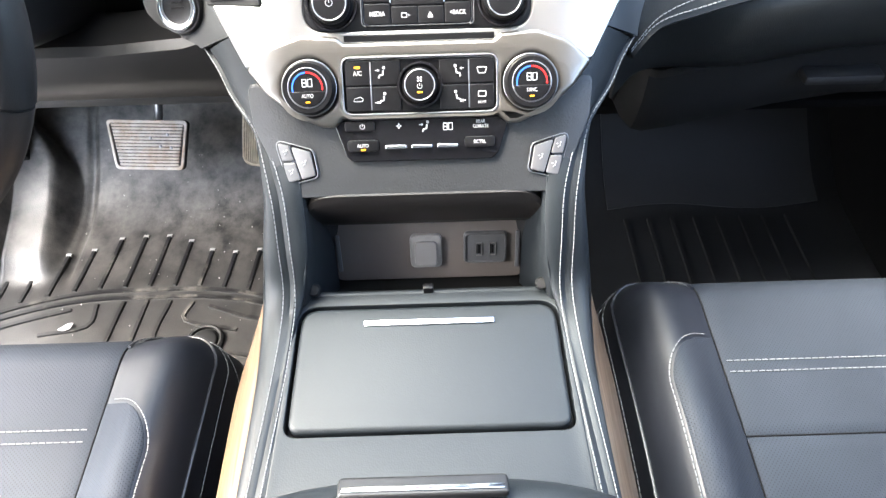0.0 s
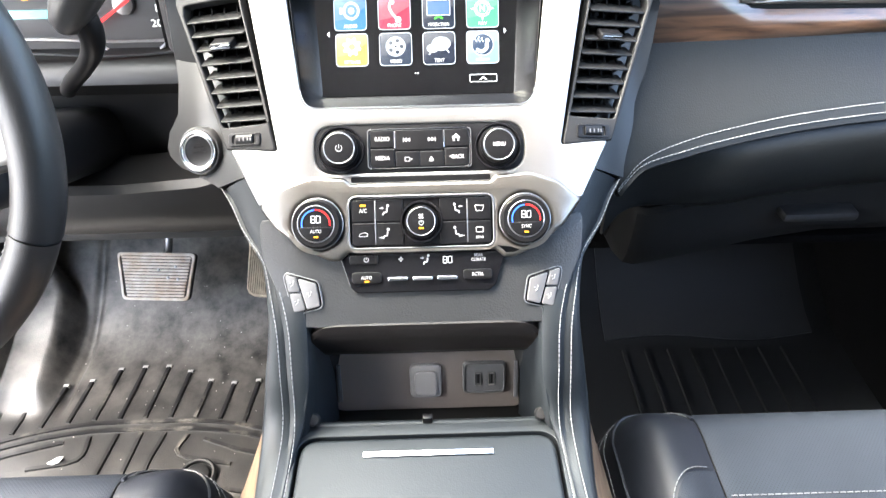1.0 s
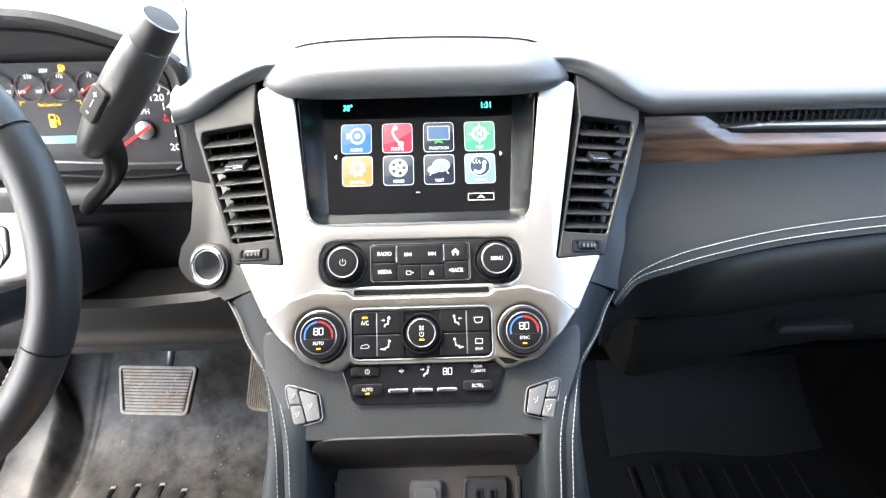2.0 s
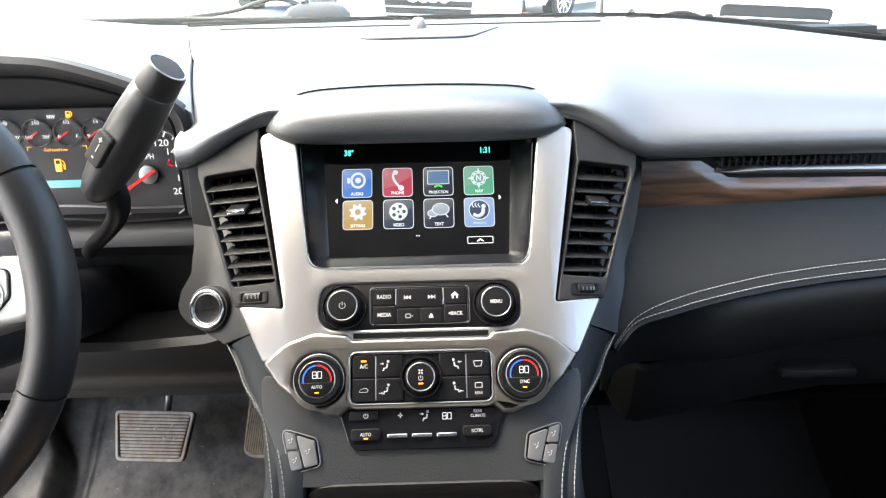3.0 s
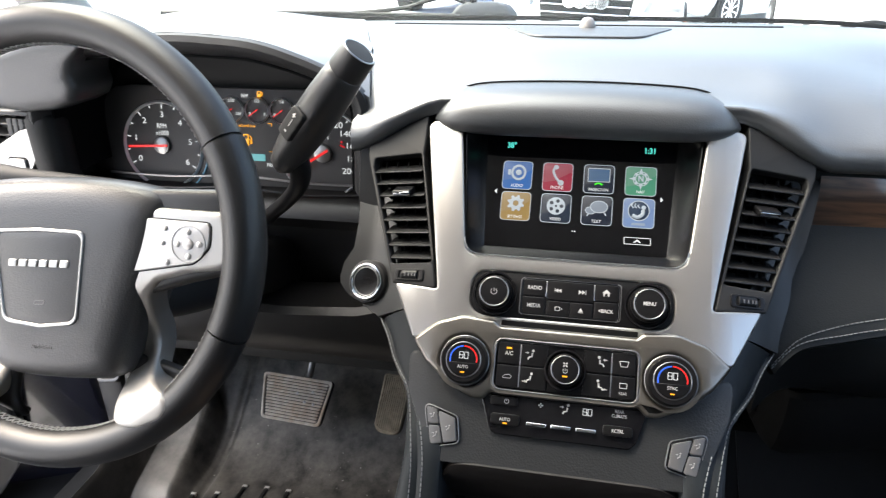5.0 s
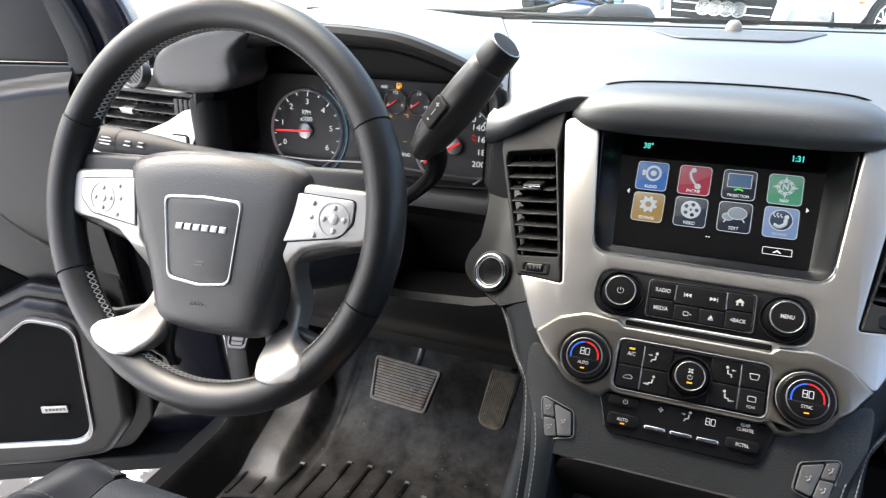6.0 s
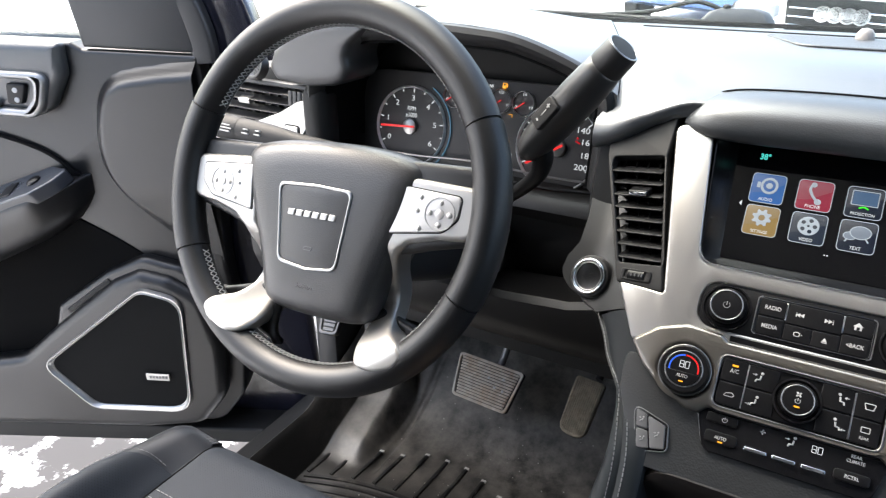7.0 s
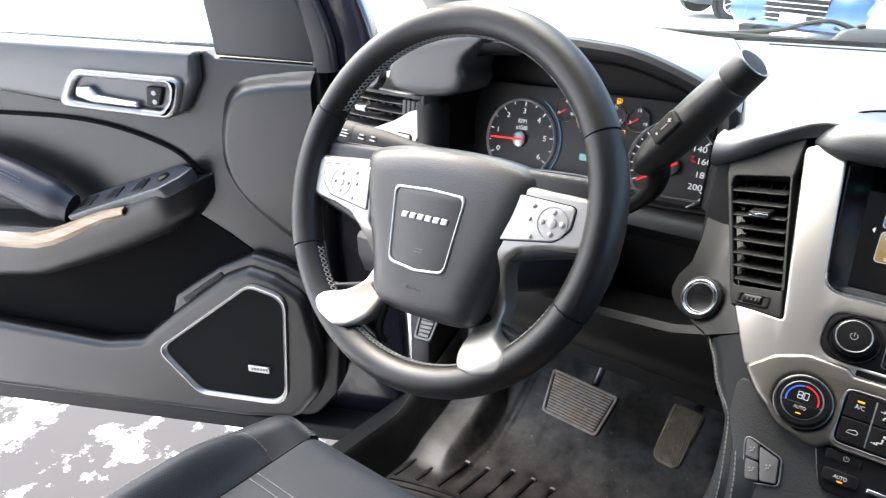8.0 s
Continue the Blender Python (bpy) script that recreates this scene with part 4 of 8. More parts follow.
glyph(b, plate([rounded([(-0.0045, 0.003), (0.0045, 0.003), (0.003, -0.0025), (-0.003, -0.0025)], 0.001), rounded([(-0.0037, 0.0023), (0.0037, 0.0023), (0.0025, -0.0018), (-0.0025, -0.0018)], 0.0007)], -0.0001, 0.0001, 0.00002), 0.052, 0.0105, 0.007)
b = key(climate, 0.0415, -0.0205, 0.0622, -0.0005, 0.004, 0.0068)
glyph(b, plate([rect(-0.0035, 0.0, 0.0035, 0.005, 0.001), rect(-0.0028, 0.0007, 0.0028, 0.0043, 0.0006)], -0.0001, 0.0001, 0.00002), 0.052, -0.011, 0.007)
part("caption", moved(words("REAR", 0.0036, 0.0001), pose(0.052, -0.0155, 0.007)), WHITE_INK, b)
for u, v, f in ((-0.0285, 0.0105, 1), (-0.0285, -0.0105, 1), (0.0285, 0.0105, -1), (0.0285, -0.0105, -1)):
    b = key(climate, u - 0.0120, v - 0.0100, u + 0.0120, v + 0.0100, 0.004, 0.0064)
    glyph(b, seat_sign(1 if f > 0 else -1, 1 if v > 0 else -1), u + (-0.0035 if f > 0 else 0.0035), v, 0.0066)
for u in (-0.0411, 0.0411):
    part("bright_divider", box(u - 0.0005, -0.0195, 0.0045, u + 0.0005, 0.0195, 0.0070, 0.0003), RING, climate)
part("fan_well", lathe([(0.0195, 0.004), (0.0190, 0.0078), (0.0172, 0.0078), (0.0165, 0.005)], 48, close=False), GLOSS, climate)
k = knob(climate, 0, 0, 0.0145, 0.017)
part("symbol", join(*[moved(plate([disc(0.0016, 0.0, 0.0011, 10, 0.0008)], -0.0001, 0.0001, 0.00002), pose(0, 0.0045, 0.0182, 0, 0, 90 * i + 45)) for i in range(4)], moved(power_sign(0.002), pose(0, -0.001, 0.0182))), WHITE_INK, k)
part("lamp", box(-0.0022, -0.0066, 0.0178, 0.0022, -0.0052, 0.0184), AMBER, k)
for u, cap in ((-0.0925, "AUTO"), (0.0925, "SYNC")):
    dial = part("temperature_dial", lathe([(0.0232, -0.004), (0.0232, 0.006), (0.0222, 0.009), (0.0212, 0.0155), (0.0202, 0.017)], 56), BUTTON, climate, "black dial with lit temperature", m=pose(u, 0, 0))
    part("ring", bright_ring(0.0160, 0.0006, 0.0168, 56), SATIN, dial, "thin grey ring")
    part("outer_ring", bright_ring(0.0226, 0.0006, 0.0085, 56), RING, dial, "thin chrome ring")
    part("face", lathe([(0.0157, 0.0150), (0.0155, 0.0168), (0.0, 0.0170)], 48), GLOSS, dial)
    half = [Vector((0.0153 * math.cos(a), 0.0153 * math.sin(a))) for a in [math.pi * (1.06 + 0.88 * i / 20) for i in range(21)]]
    part("dial_button", plate([half], 0.0165, 0.0180, 0.0005), BUTTON, dial)
    part("caption", moved(words(cap, 0.0042, 0.0001, 0.00004), pose(0, -0.0066, 0.0182)), WHITE_INK, dial)
    part("lamp", box(-0.0019, -0.0121, 0.0178, 0.0019, -0.0109, 0.0184), AMBER, dial)
    for a0, a1, mat in ((95, 188, BLUE), (-8, 85, RED)):
        arc = [Vector((0.0124 * math.cos(radians(mix(a0, a1, i / 14))), 0.0124 * math.sin(radians(mix(a0, a1, i / 14))), 0.0172)) for i in range(16)]
        part("temperature_arc", sweep(arc, [(p[0], p[1]) for p in rect(-0.0006, -0.0002, 0.0006, 0.0002, 0)]), mat, dial, "lit blue arc" if mat == BLUE else "lit red arc")
    part("digits", moved(lit_digits("80", 0.0058), pose(0, 0.0040, 0.0173)), PALE, dial)

rear = thing("rear_climate_panel", STACK, "gloss black rear climate panel with small buttons", "control panel")
trap = rounded([(-0.0755, -0.0280, 0.001), (0.0755, -0.0280, 0.001), (0.066, -0.058, 0.006), (0.060, -0.0635, 0.006), (-0.060, -0.0635, 0.006), (-0.066, -0.058, 0.006)], 0.003)
part("body", plate([trap], -0.006, 0.0022, 0.001), GLOSS, rear)
b = key(rear, -0.0655, -0.0372, -0.0400, -0.0292, 0.002, 0.0045, r=0.002)
glyph(b, power_sign(0.002), -0.0505, -0.0332, 0.0047)
b = key(rear, -0.0640, -0.0545, -0.0375, -0.0445, 0.002, 0.0048, "AUTO", 0.0042, r=0.003)
part("lamp", box(-0.0525, -0.0535, 0.0046, -0.0485, -0.0522, 0.0051), AMBER, b)
key(rear, 0.0365, -0.0530, 0.0625, -0.0440, 0.002, 0.0048, "RCTRL", 0.0042, r=0.003)
for i in range(3):
    part("toggle", plate([rect(-0.0315 + 0.0222 * i, -0.0528, -0.0135 + 0.0222 * i, -0.0495, 0.001)], 0.002, 0.0055, 0.0006), CHROME, rear, "bright toggle bar")
part("legend", moved(words("REAR\nCLIMATE", 0.0040, 0.0001, 0.00005), pose(0.0505, -0.0335, 0.0024)), WHITE_INK, rear)
part("digits", moved(lit_digits("80", 0.0056), pose(0.0225, -0.0350, 0.0025)), PALE, rear)
glyph(rear, seat_sign(), 0.003, -0.0350, 0.0026)
glyph(rear, join(*[moved(plate([disc(0.0014, 0.0, 0.0010, 10, 0.0007)], -0.0001, 0.0001, 0.00002), pose(0, 0, 0, 0, 0, 90 * i)) for i in range(4)]), -0.0195, -0.0335, 0.0024)


def seat_switch(side):
    sw = thing("seat_heater_switch", STACK @ pose(side * 0.1095, -0.0625, -0.004, 0, side * 6, 0), "black seat heating switch with three grey keys", "switch", "seat heater switches")
    f = lambda pts, r=0.003: rounded([(side * x, y, r) for x, y in pts], r)
    outer = [(0.0195, 0.0215), (-0.0155, 0.0110), (-0.0195, -0.0135), (0.0090, -0.0205)]
    grow = lambda k: [(x * k, y * k) for x, y in outer]
    part("rim", plate([f(grow(1.0), 0.006), f(grow(0.945), 0.0055)], -0.008, 0.0034, 0.0004), SATIN, sw, "thin grey rim")
    part("frame", plate([f(grow(0.975), 0.0055)], -0.008, 0.0030, 0.0006), GLOSS, sw)
    keys = [[(0.0155, 0.0175), (0.0055, 0.0145), (0.0014, 0.0016), (0.0122, 0.0016)], [(0.0118, 0.0), (0.0012, 0.0), (-0.0030, -0.0148), (0.0080, -0.0172)], [(0.0040, 0.0140), (-0.0130, 0.0088), (-0.0165, -0.0115), (-0.0042, -0.0145)]]
    for pts in keys:
        k = part("key", plate([f(pts, 0.0018)], 0.002, 0.0050, 0.0008), KEY_LIGHT, sw)
        c = sum((Vector(p) for p in pts), Vector((0, 0))) / 4
        part("symbol", moved(seat_sign(), pose(side * c.x, c.y, 0.0052) @ Matrix.Diagonal((0.55, 0.55, 1, 1))), WHITE_INK, k)
    return sw


KEY_LIGHT = material("pale_grey_key", (0.09, 0.09, 0.092), 0.35, relief=0.03, grain=1500)
KEY_GREY = material("grey_key", (0.072, 0.072, 0.074), 0.32, relief=0.03, grain=1500)
seat_switch(-1)
seat_switch(1)


# ---- air vents of the centre ----
CHEEK_SLAT = material("slat_plastic", (0.0085, 0.0086, 0.0088), 0.42, grain=1100, relief=0.08, spec=0.36)


def centre_vent(side):
    m = STACK @ pose(side * 0.1285, 0.066, -0.0015) @ pose(0, 0, 0, 0, side * 14, 0)
    vent = thing("air_vent", m, "black louvred air vent with chrome-edged slider", "air vent", "centre air vents")
    f = lambda pts, r: rounded([(side * x, y) for x, y in pts], r)
    outer = [(0.0, 0.0), (0.049, 0.004), (0.0960, 0.139), (0.1000, 0.184), (0.0290, 0.196), (0.0305, 0.14)]
    inside = [(0.0065, 0.026), (0.052, 0.024), (0.0880, 0.128), (0.0880, 0.138), (0.0325, 0.141), (0.0300, 0.128)]
    part("frame", plate([f(outer, 0.003), f(inside, 0.004)], -0.010, 0.003, 0.0016, 3), DARK, vent)
    part("well", plate([f(outer, 0.003)], -0.045, -0.040, 0.001), DARK, vent)
    for i in range(8):
        t = (i + 0.55) / 8.0
        y = mix(0.0285, 0.134, t)
        x0, x1 = mix(0.0065, 0.0325, step(t, -0.1, 1.1) * 0.4 + t * 0.6), mix(0.0525, 0.0885, t)
        blade = plate([rounded([(x0, -0.010), (x1, -0.010), (x1, 0.008), (x0, 0.008)], 0.002)], -0.0008, 0.0008, 0.0005)
        bmesh.ops.transform(blade, matrix=pose(0, 0, 0) @ Matrix.Diagonal((side, 1, 1, 1)), verts=blade.verts)
        bmesh.ops.recalc_face_normals(blade, faces=blade.faces)
        part("slat", moved(blade, pose(0, y, -0.006, -50, 0, 0)), CHEEK_SLAT, vent)
        for j in range(4):
            xx = mix(x0, x1, (j + 0.6) / 4.2)
            part("fin", box(side * xx - 0.0007, y - 0.0050, -0.022, side * xx + 0.0007, y + 0.0085, -0.0075), BLACK, vent)
    yk = mix(0.0285, 0.134, 5.5 / 8)
    tab = part("slider", moved(plate([rect(-0.0105, -0.006, 0.0105, 0.008, 0.002)], -0.0035, 0.0035, 0.0015), pose(side * 0.049, yk - 0.001, 0.002, -50, 0, 0)), BUTTON, vent)
    part("slider_edge", moved(box(-0.0095, -0.0068, -0.0015, 0.0095, -0.0054, 0.0022, 0.0005), pose(side * 0.049, yk - 0.001, 0.002, -50, 0, 0)), CHROME, vent, "chrome edge")
    part("thumbwheel", moved(lathe([(0.006, -0.009), (0.0075, -0.008), (0.0075, 0.008), (0.006, 0.009)], 24), pose(side * 0.030, 0.0125, -0.002, 0, 90, 0)), BUTTON, vent)
    part("wheel_frame", plate([rect(side * 0.030 - 0.016, 0.0065, side * 0.030 + 0.016, 0.0185, 0.003), rect(side * 0.030 - 0.0115, 0.0085, side * 0.030 + 0.0115, 0.0165, 0.002)], 0.0025, 0.0042, 0.0005), BUTTON, vent)
    part("wheel_marks", join(*[box(side * 0.030 + d - 0.0006, 0.0110, 0.0054, side * 0.030 + d + 0.0006, 0.0142, 0.0060) for d in (-0.004, 0.0, 0.004, 0.007)]), KEY_GREY, vent)
    return vent


centre_vent(-1)
centre_vent(1)

# dark cheeks that carry the vents and the start button
def line_at(v, table):
    """Reads a smooth value from a short table of pairs."""
    for (a, p), (b, q) in zip(table, table[1:]):
        if a <= v <= b:
            return mix(p, q, step(v, a, b))
    return table[0][1] if v < table[0][0] else table[-1][1]


CHEEK = material("dark_trim_plastic", (0.0082, 0.0088, 0.0092), 0.42, grain=1100, relief=0.12, vary=0.12, spec=0.38)
CHEEK_OUT = {-1: ((0.037, 0.194), (0.050, 0.214), (0.062, 0.236), (0.075, 0.2435), (0.090, 0.2415), (0.110, 0.232), (0.140, 0.231), (0.240, 0.243)), 1: ((0.037, 0.194), (0.10, 0.207), (0.17, 0.228), (0.240, 0.243))}
for s in (-1, 1):
    rows = []
    for v in (0.240, 0.21, 0.17, 0.14, 0.125, 0.11, 0.10, 0.092, 0.085, 0.078, 0.070, 0.064, 0.058, 0.053, 0.048, 0.044, 0.0405, 0.0375):
        inner_u, outer_u = mix(0.152, 0.205, step(v, 0.03, 0.23)) + 0.010 * (1 - step(v, 0.037, 0.05)), line_at(v, CHEEK_OUT[s])
        row = []
        for k in range(8):
            u = mix(inner_u, outer_u, k / 7)
            row.append(on_stack(s * u, v + 0.008 * (1 - k / 7) * (1 - step(v, 0.0375, 0.058)), -0.014 - 0.030 * step(u, 0.150, 0.215) - 0.006 * step(v, 0.1, 0.24)))
        row += [on_stack(s * (outer_u + du), v, row_w) for du, row_w in ((0.002, -0.058), (-0.012, -0.080))]
        rows.append(row)
    dash_part("cheek", surface(rows, thick=0.004), CHEEK, "dark trim beside the vent")

START_FACE = material("start_button_face", (0.045, 0.045, 0.047), 0.24, metal=0.9, relief=0.02, grain=1500)
start = thing("start_button", STACK @ pose(-0.2105, 0.0725, -0.034) @ pose(0, 0, 0, 8, -16, 0), "round engine start button with a chrome ring", "button")
part("collar", lathe([(0.0232, -0.02), (0.0230, -0.003), (0.0215, -0.0008), (0.0202, -0.0005), (0.0195, -0.003)], 48, close=False), SOFT, start)
part("ring", bright_ring(0.0178, 0.0016, 0.0005), CHROME, start, "chrome ring")
part("inner_ring", bright_ring(0.0150, 0.0007, 0.0003), SATIN, start, "thin grey ring")
part("cap", lathe([(0.0160, -0.004), (0.0156, 0.0), (0.0145, -0.0002), (0.011, -0.0010), (0, -0.0014)], 40), START_FACE, start, "satin grey button face")
part("caption", moved(join(moved(words("ENGINE", 0.0035, 0.0001), pose(0, 0.0028, 0)), moved(words("START STOP", 0.0030, 0.0001), pose(0, -0.0022, 0))), pose(0, 0.001, -0.0008)), BUTTON, start)

# ---- centre console ----
console = thing("centre_console", pose(0, 0.3, 0.72), "black leather centre console with stitched edges and tan wood sides", "console")
TO_CONSOLE = console.matrix_basis.inverted()


def console_part(name, bm, mat, label="", **more):
    return part(name, moved(bm, TO_CONSOLE), mat, console, label, **more)


# stations along the rail: inner edge, seam and outer edge on the driver's side, each (x, y, z)
def st(u, v, w):
    p = on_stack(u, v, w)
    return (p.x, p.y, p.z)


RAIL = [(st(0.1615, 0.0440, -0.013), st(0.1890, 0.0360, -0.0405), st(0.1925, 0.0350, -0.044)),
        (st(0.1545, 0.0300, -0.011), st(0.1775, 0.0180, -0.0330), st(0.1812, 0.0175, -0.037)),
        (st(0.1435, 0.0160, -0.008), st(0.1680, -0.0018, -0.0265), st(0.1716, -0.002, -0.031)),
        (st(0.1300, -0.0010, -0.006), st(0.1580, -0.0166, -0.0200), st(0.1618, -0.017, -0.025)),
        (st(0.1180, -0.0170, -0.0040), st(0.1505, -0.0266, -0.0150), st(0.1550, -0.027, -0.021)),
        (st(0.1100, -0.0380, -0.0035), st(0.1425, -0.0420, -0.0115), st(0.1490, -0.0425, -0.019)),
        ((0.1075, 0.442, 1.231), (0.1295, 0.442, 1.231), (0.1440, 0.446, 1.2265)),
        ((0.1075, 0.414, 1.188), (0.1275, 0.414, 1.188), (0.1500, 0.420, 1.183)),
        ((0.114, 0.394, 1.152), (0.1275, 0.394, 1.152), (0.1540, 0.400, 1.1480)),
        ((0.1225, 0.360, 1.1300), (0.1295, 0.360, 1.135), (0.1545, 0.361, 1.1305)),
        ((0.1225, 0.30, 1.1285), (0.1325, 0.30, 1.1305), (0.1530, 0.30, 1.1265)),
        ((0.1235, 0.20, 1.1285), (0.138, 0.20, 1.1305), (0.1540, 0.20, 1.1262)),
        ((0.1235, 0.10, 1.1285), (0.142, 0.10, 1.1305), (0.1570, 0.10, 1.1262)),
        ((0.1235, -0.05, 1.1305), (0.145, -0.05, 1.1305), (0.160, -0.05, 1.120))]
LINES = [smooth_line([Vector(row[k]) for row in RAIL], 6) for k in range(3)]
COUNT = len(LINES[0])
for s in (-1, 1):
    rows, seams = [], ([], [])
    for i in range(COUNT):
        a, m_, b = (line[i].copy() for line in LINES)
        if s > 0:
            b.x -= 0.0055 * step(0.45 - b.y, 0.0, 0.12)
        nxt = LINES[1][min(i + 1, COUNT - 1)] - LINES[1][max(i - 1, 0)]
        n_in = (m_ - a).cross(nxt).normalized()
        n_in = n_in if n_in.z > 0 else -n_in
        n_out = (b - m_).cross(nxt).normalized()
        n_out = n_out if n_out.z > 0 else -n_out
        mid = (n_in + n_out).normalized()
        pts = [a - n_in * 0.010, a - n_in * 0.001, a.lerp(m_, 0.08), a.lerp(m_, 0.35) + n_in * 0.0012, a.lerp(m_, 0.65) + n_in * 0.0013, m_ + (a - m_).normalized() * 0.0035 + n_in * 0.0004, m_ - mid * 0.0018,
               m_ + (b - m_).normalized() * min(0.0035, (b - m_).length * 0.45) + n_out * 0.0004, m_.lerp(b, 0.6) + n_out * 0.0014, m_.lerp(b, 0.9) + n_out * 0.0002, b - n_out * 0.002]
        tuck = step(b.y, 0.40, 0.47)
        pts += [b + Vector((mix(0.003, -0.004, tuck), mix(0.001, 0.006, tuck), -0.014)), b + Vector((mix(0.003, -0.016, tuck), mix(0.002, 0.014, tuck), -0.030))]
        rows.append([Vector((s * p.x, p.y, p.z)) for p in pts])
        for q, far in enumerate((a, b)):
            d = min(0.0055, (far - m_).length * 0.62)
            p = m_ + (far - m_).normalized() * d + (n_in if q == 0 else n_out) * 0.0008
            if q == 1:
                upper = m_ + (a - m_).normalized() * 0.001 + n_in * 0.0026
                p = upper.lerp(p, step(i, 24, 36))
            seams[q].append(Vector((s * p.x, p.y, p.z)))
    console_part("rail", surface(rows, thick=0.003), LEATHER, "leather edge with double stitching")
    console_part("stitching", seam(seams[0][26:], up=(0, -0.6, 0.8), lift=0.0009), THREAD, "pale grey thread", kind="stuff")
    console_part("stitching", seam(seams[1], up=(s * 0.3, -0.6, 0.8), lift=0.0009), THREAD, "pale grey thread", kind="stuff")
    # side of the console and its wood
    rows = []
    for i in range(15, COUNT, 3):
        b = LINES[2][i]
        tuck = step(b.y, 0.40, 0.47)
        xo = b.x - (0.0055 * step(0.45 - b.y, 0.0, 0.12) if s > 0 else 0)
        rows.append([Vector((s * x, b.y + dy, zz)) for x, zz, dy in ((xo + mix(0.0, -0.008, tuck), b.z - 0.016, 0.006), (xo - 0.055 * tuck, b.z - 0.05, 0.012), (xo - 0.060 * tuck, mix(b.z, 0.74, 0.25), 0.02), (xo - 0.002 - 0.060 * tuck, mix(b.z, 0.74, 0.6), 0.02), (xo - 0.012 - 0.04 * tuck, 0.72, 0.02))])
    console_part("side_panel", surface(rows, thick=0.004), DARK, "black plastic side")
    rows = []
    for i in range(25):
        y = mix(0.470, -0.05, i / 24)
        k = step(0.48 - y, 0.0, 0.16)
        shift = 0.0055 if s > 0 else 0
        xa = mix(0.158, 0.1535, step(0.45 - y, 0, 0.12)) - shift
        xb = mix(0.160, 0.192 if s < 0 else 0.180, k)
        za, zb = 1.1195, mix(1.108, 1.058, k)
        rows.append([Vector((s * mix(xa, xb, j / 5), y, mix(za, zb, j / 5) + 0.004 * math.sin(math.pi * j / 5))) for j in range(6)])
    console_part("wood_side", surface(rows, thick=0.003), WOOD_LIGHT, "tan wood side trim")

# leather below the controls, bin, lid and armrest
low = [(0.0, -0.018, 0), (0.10, -0.018, 0), (0.150, 0.012, 0.01), (0.146, -0.03, 0.02), (0.119, -0.094, 0.01), (0.0, -0.094, 0)]
CREASED = material("creased_leather", (0.0165, 0.0178, 0.0186), 0.42, grain=520, relief=0.30, kind="voronoi", vary=0.15, spec=0.50)
console_part("lower_fascia", moved(bent(plate([rounded(low + mirror(low)[1:-1], 0.004)], -0.02, -0.0012, 0.001)), STACK), CREASED, "creased black leather below the controls")
# cubby: flap folded up under the fascia, walls, back with sockets
arch = []
for i in range(29):
    t = -1 + 2 * i / 28
    x = 0.1088 * math.copysign(1 - (1 - abs(t)) ** 2.2, t)
    e = 1 - 0.8 * abs(x / 0.1092) ** 14
    arch.append([(p[0], p[1] + 0.005, p[2] - 0.004) for p in ((x, 0.452 - 0.006 * e, 1.196 + 0.030 * e), (x, 0.446 - 0.006 * e, 1.2035 + 0.030 * e), (x, 0.4385 - 0.004 * e, 1.2035 + 0.0292 * e), (x, 0.4365 - 0.003 * e, 1.198 + 0.028 * e), (x, 0.440, 1.190 + 0.017 * e), (x, 0.446, 1.184 + 0.008 * e), (x, 0.452, 1.178 + 0.002 * e), (x, 0.456, 1.172), (x, 0.462, 1.169), (x, 0.475, 1.171))])
FLAP = material("flap_plastic", (0.0150, 0.0126, 0.0115), 0.42, grain=1300, relief=0.06, spec=0.28)
console_part("cubby_flap", surface(arch, thick=0.003), FLAP, "glossy black folded-up flap")
BINWALL = material("cubby_plastic", (0.135, 0.116, 0.104), 0.22, grain=1300, relief=0.08, vary=0.03, blot=2, spec=0.7)
BACKWALL = pose(0, 0.470, 1.113, 72, 0, 0)
console_part("cubby_back", moved(plate([rect(-0.098, -0.034, 0.098, 0.060, 0.008)], -0.004, 0, 0.001), BACKWALL), BINWALL, "smooth black back wall")
console_part("cubby_floor", box(-0.104, 0.396, 1.066, 0.104, 0.49, 1.070, 0.001), DARK)
console_part("cubby_front", box(-0.104, 0.396, 1.068, 0.104, 0.400, 1.126, 0.001), DARK)
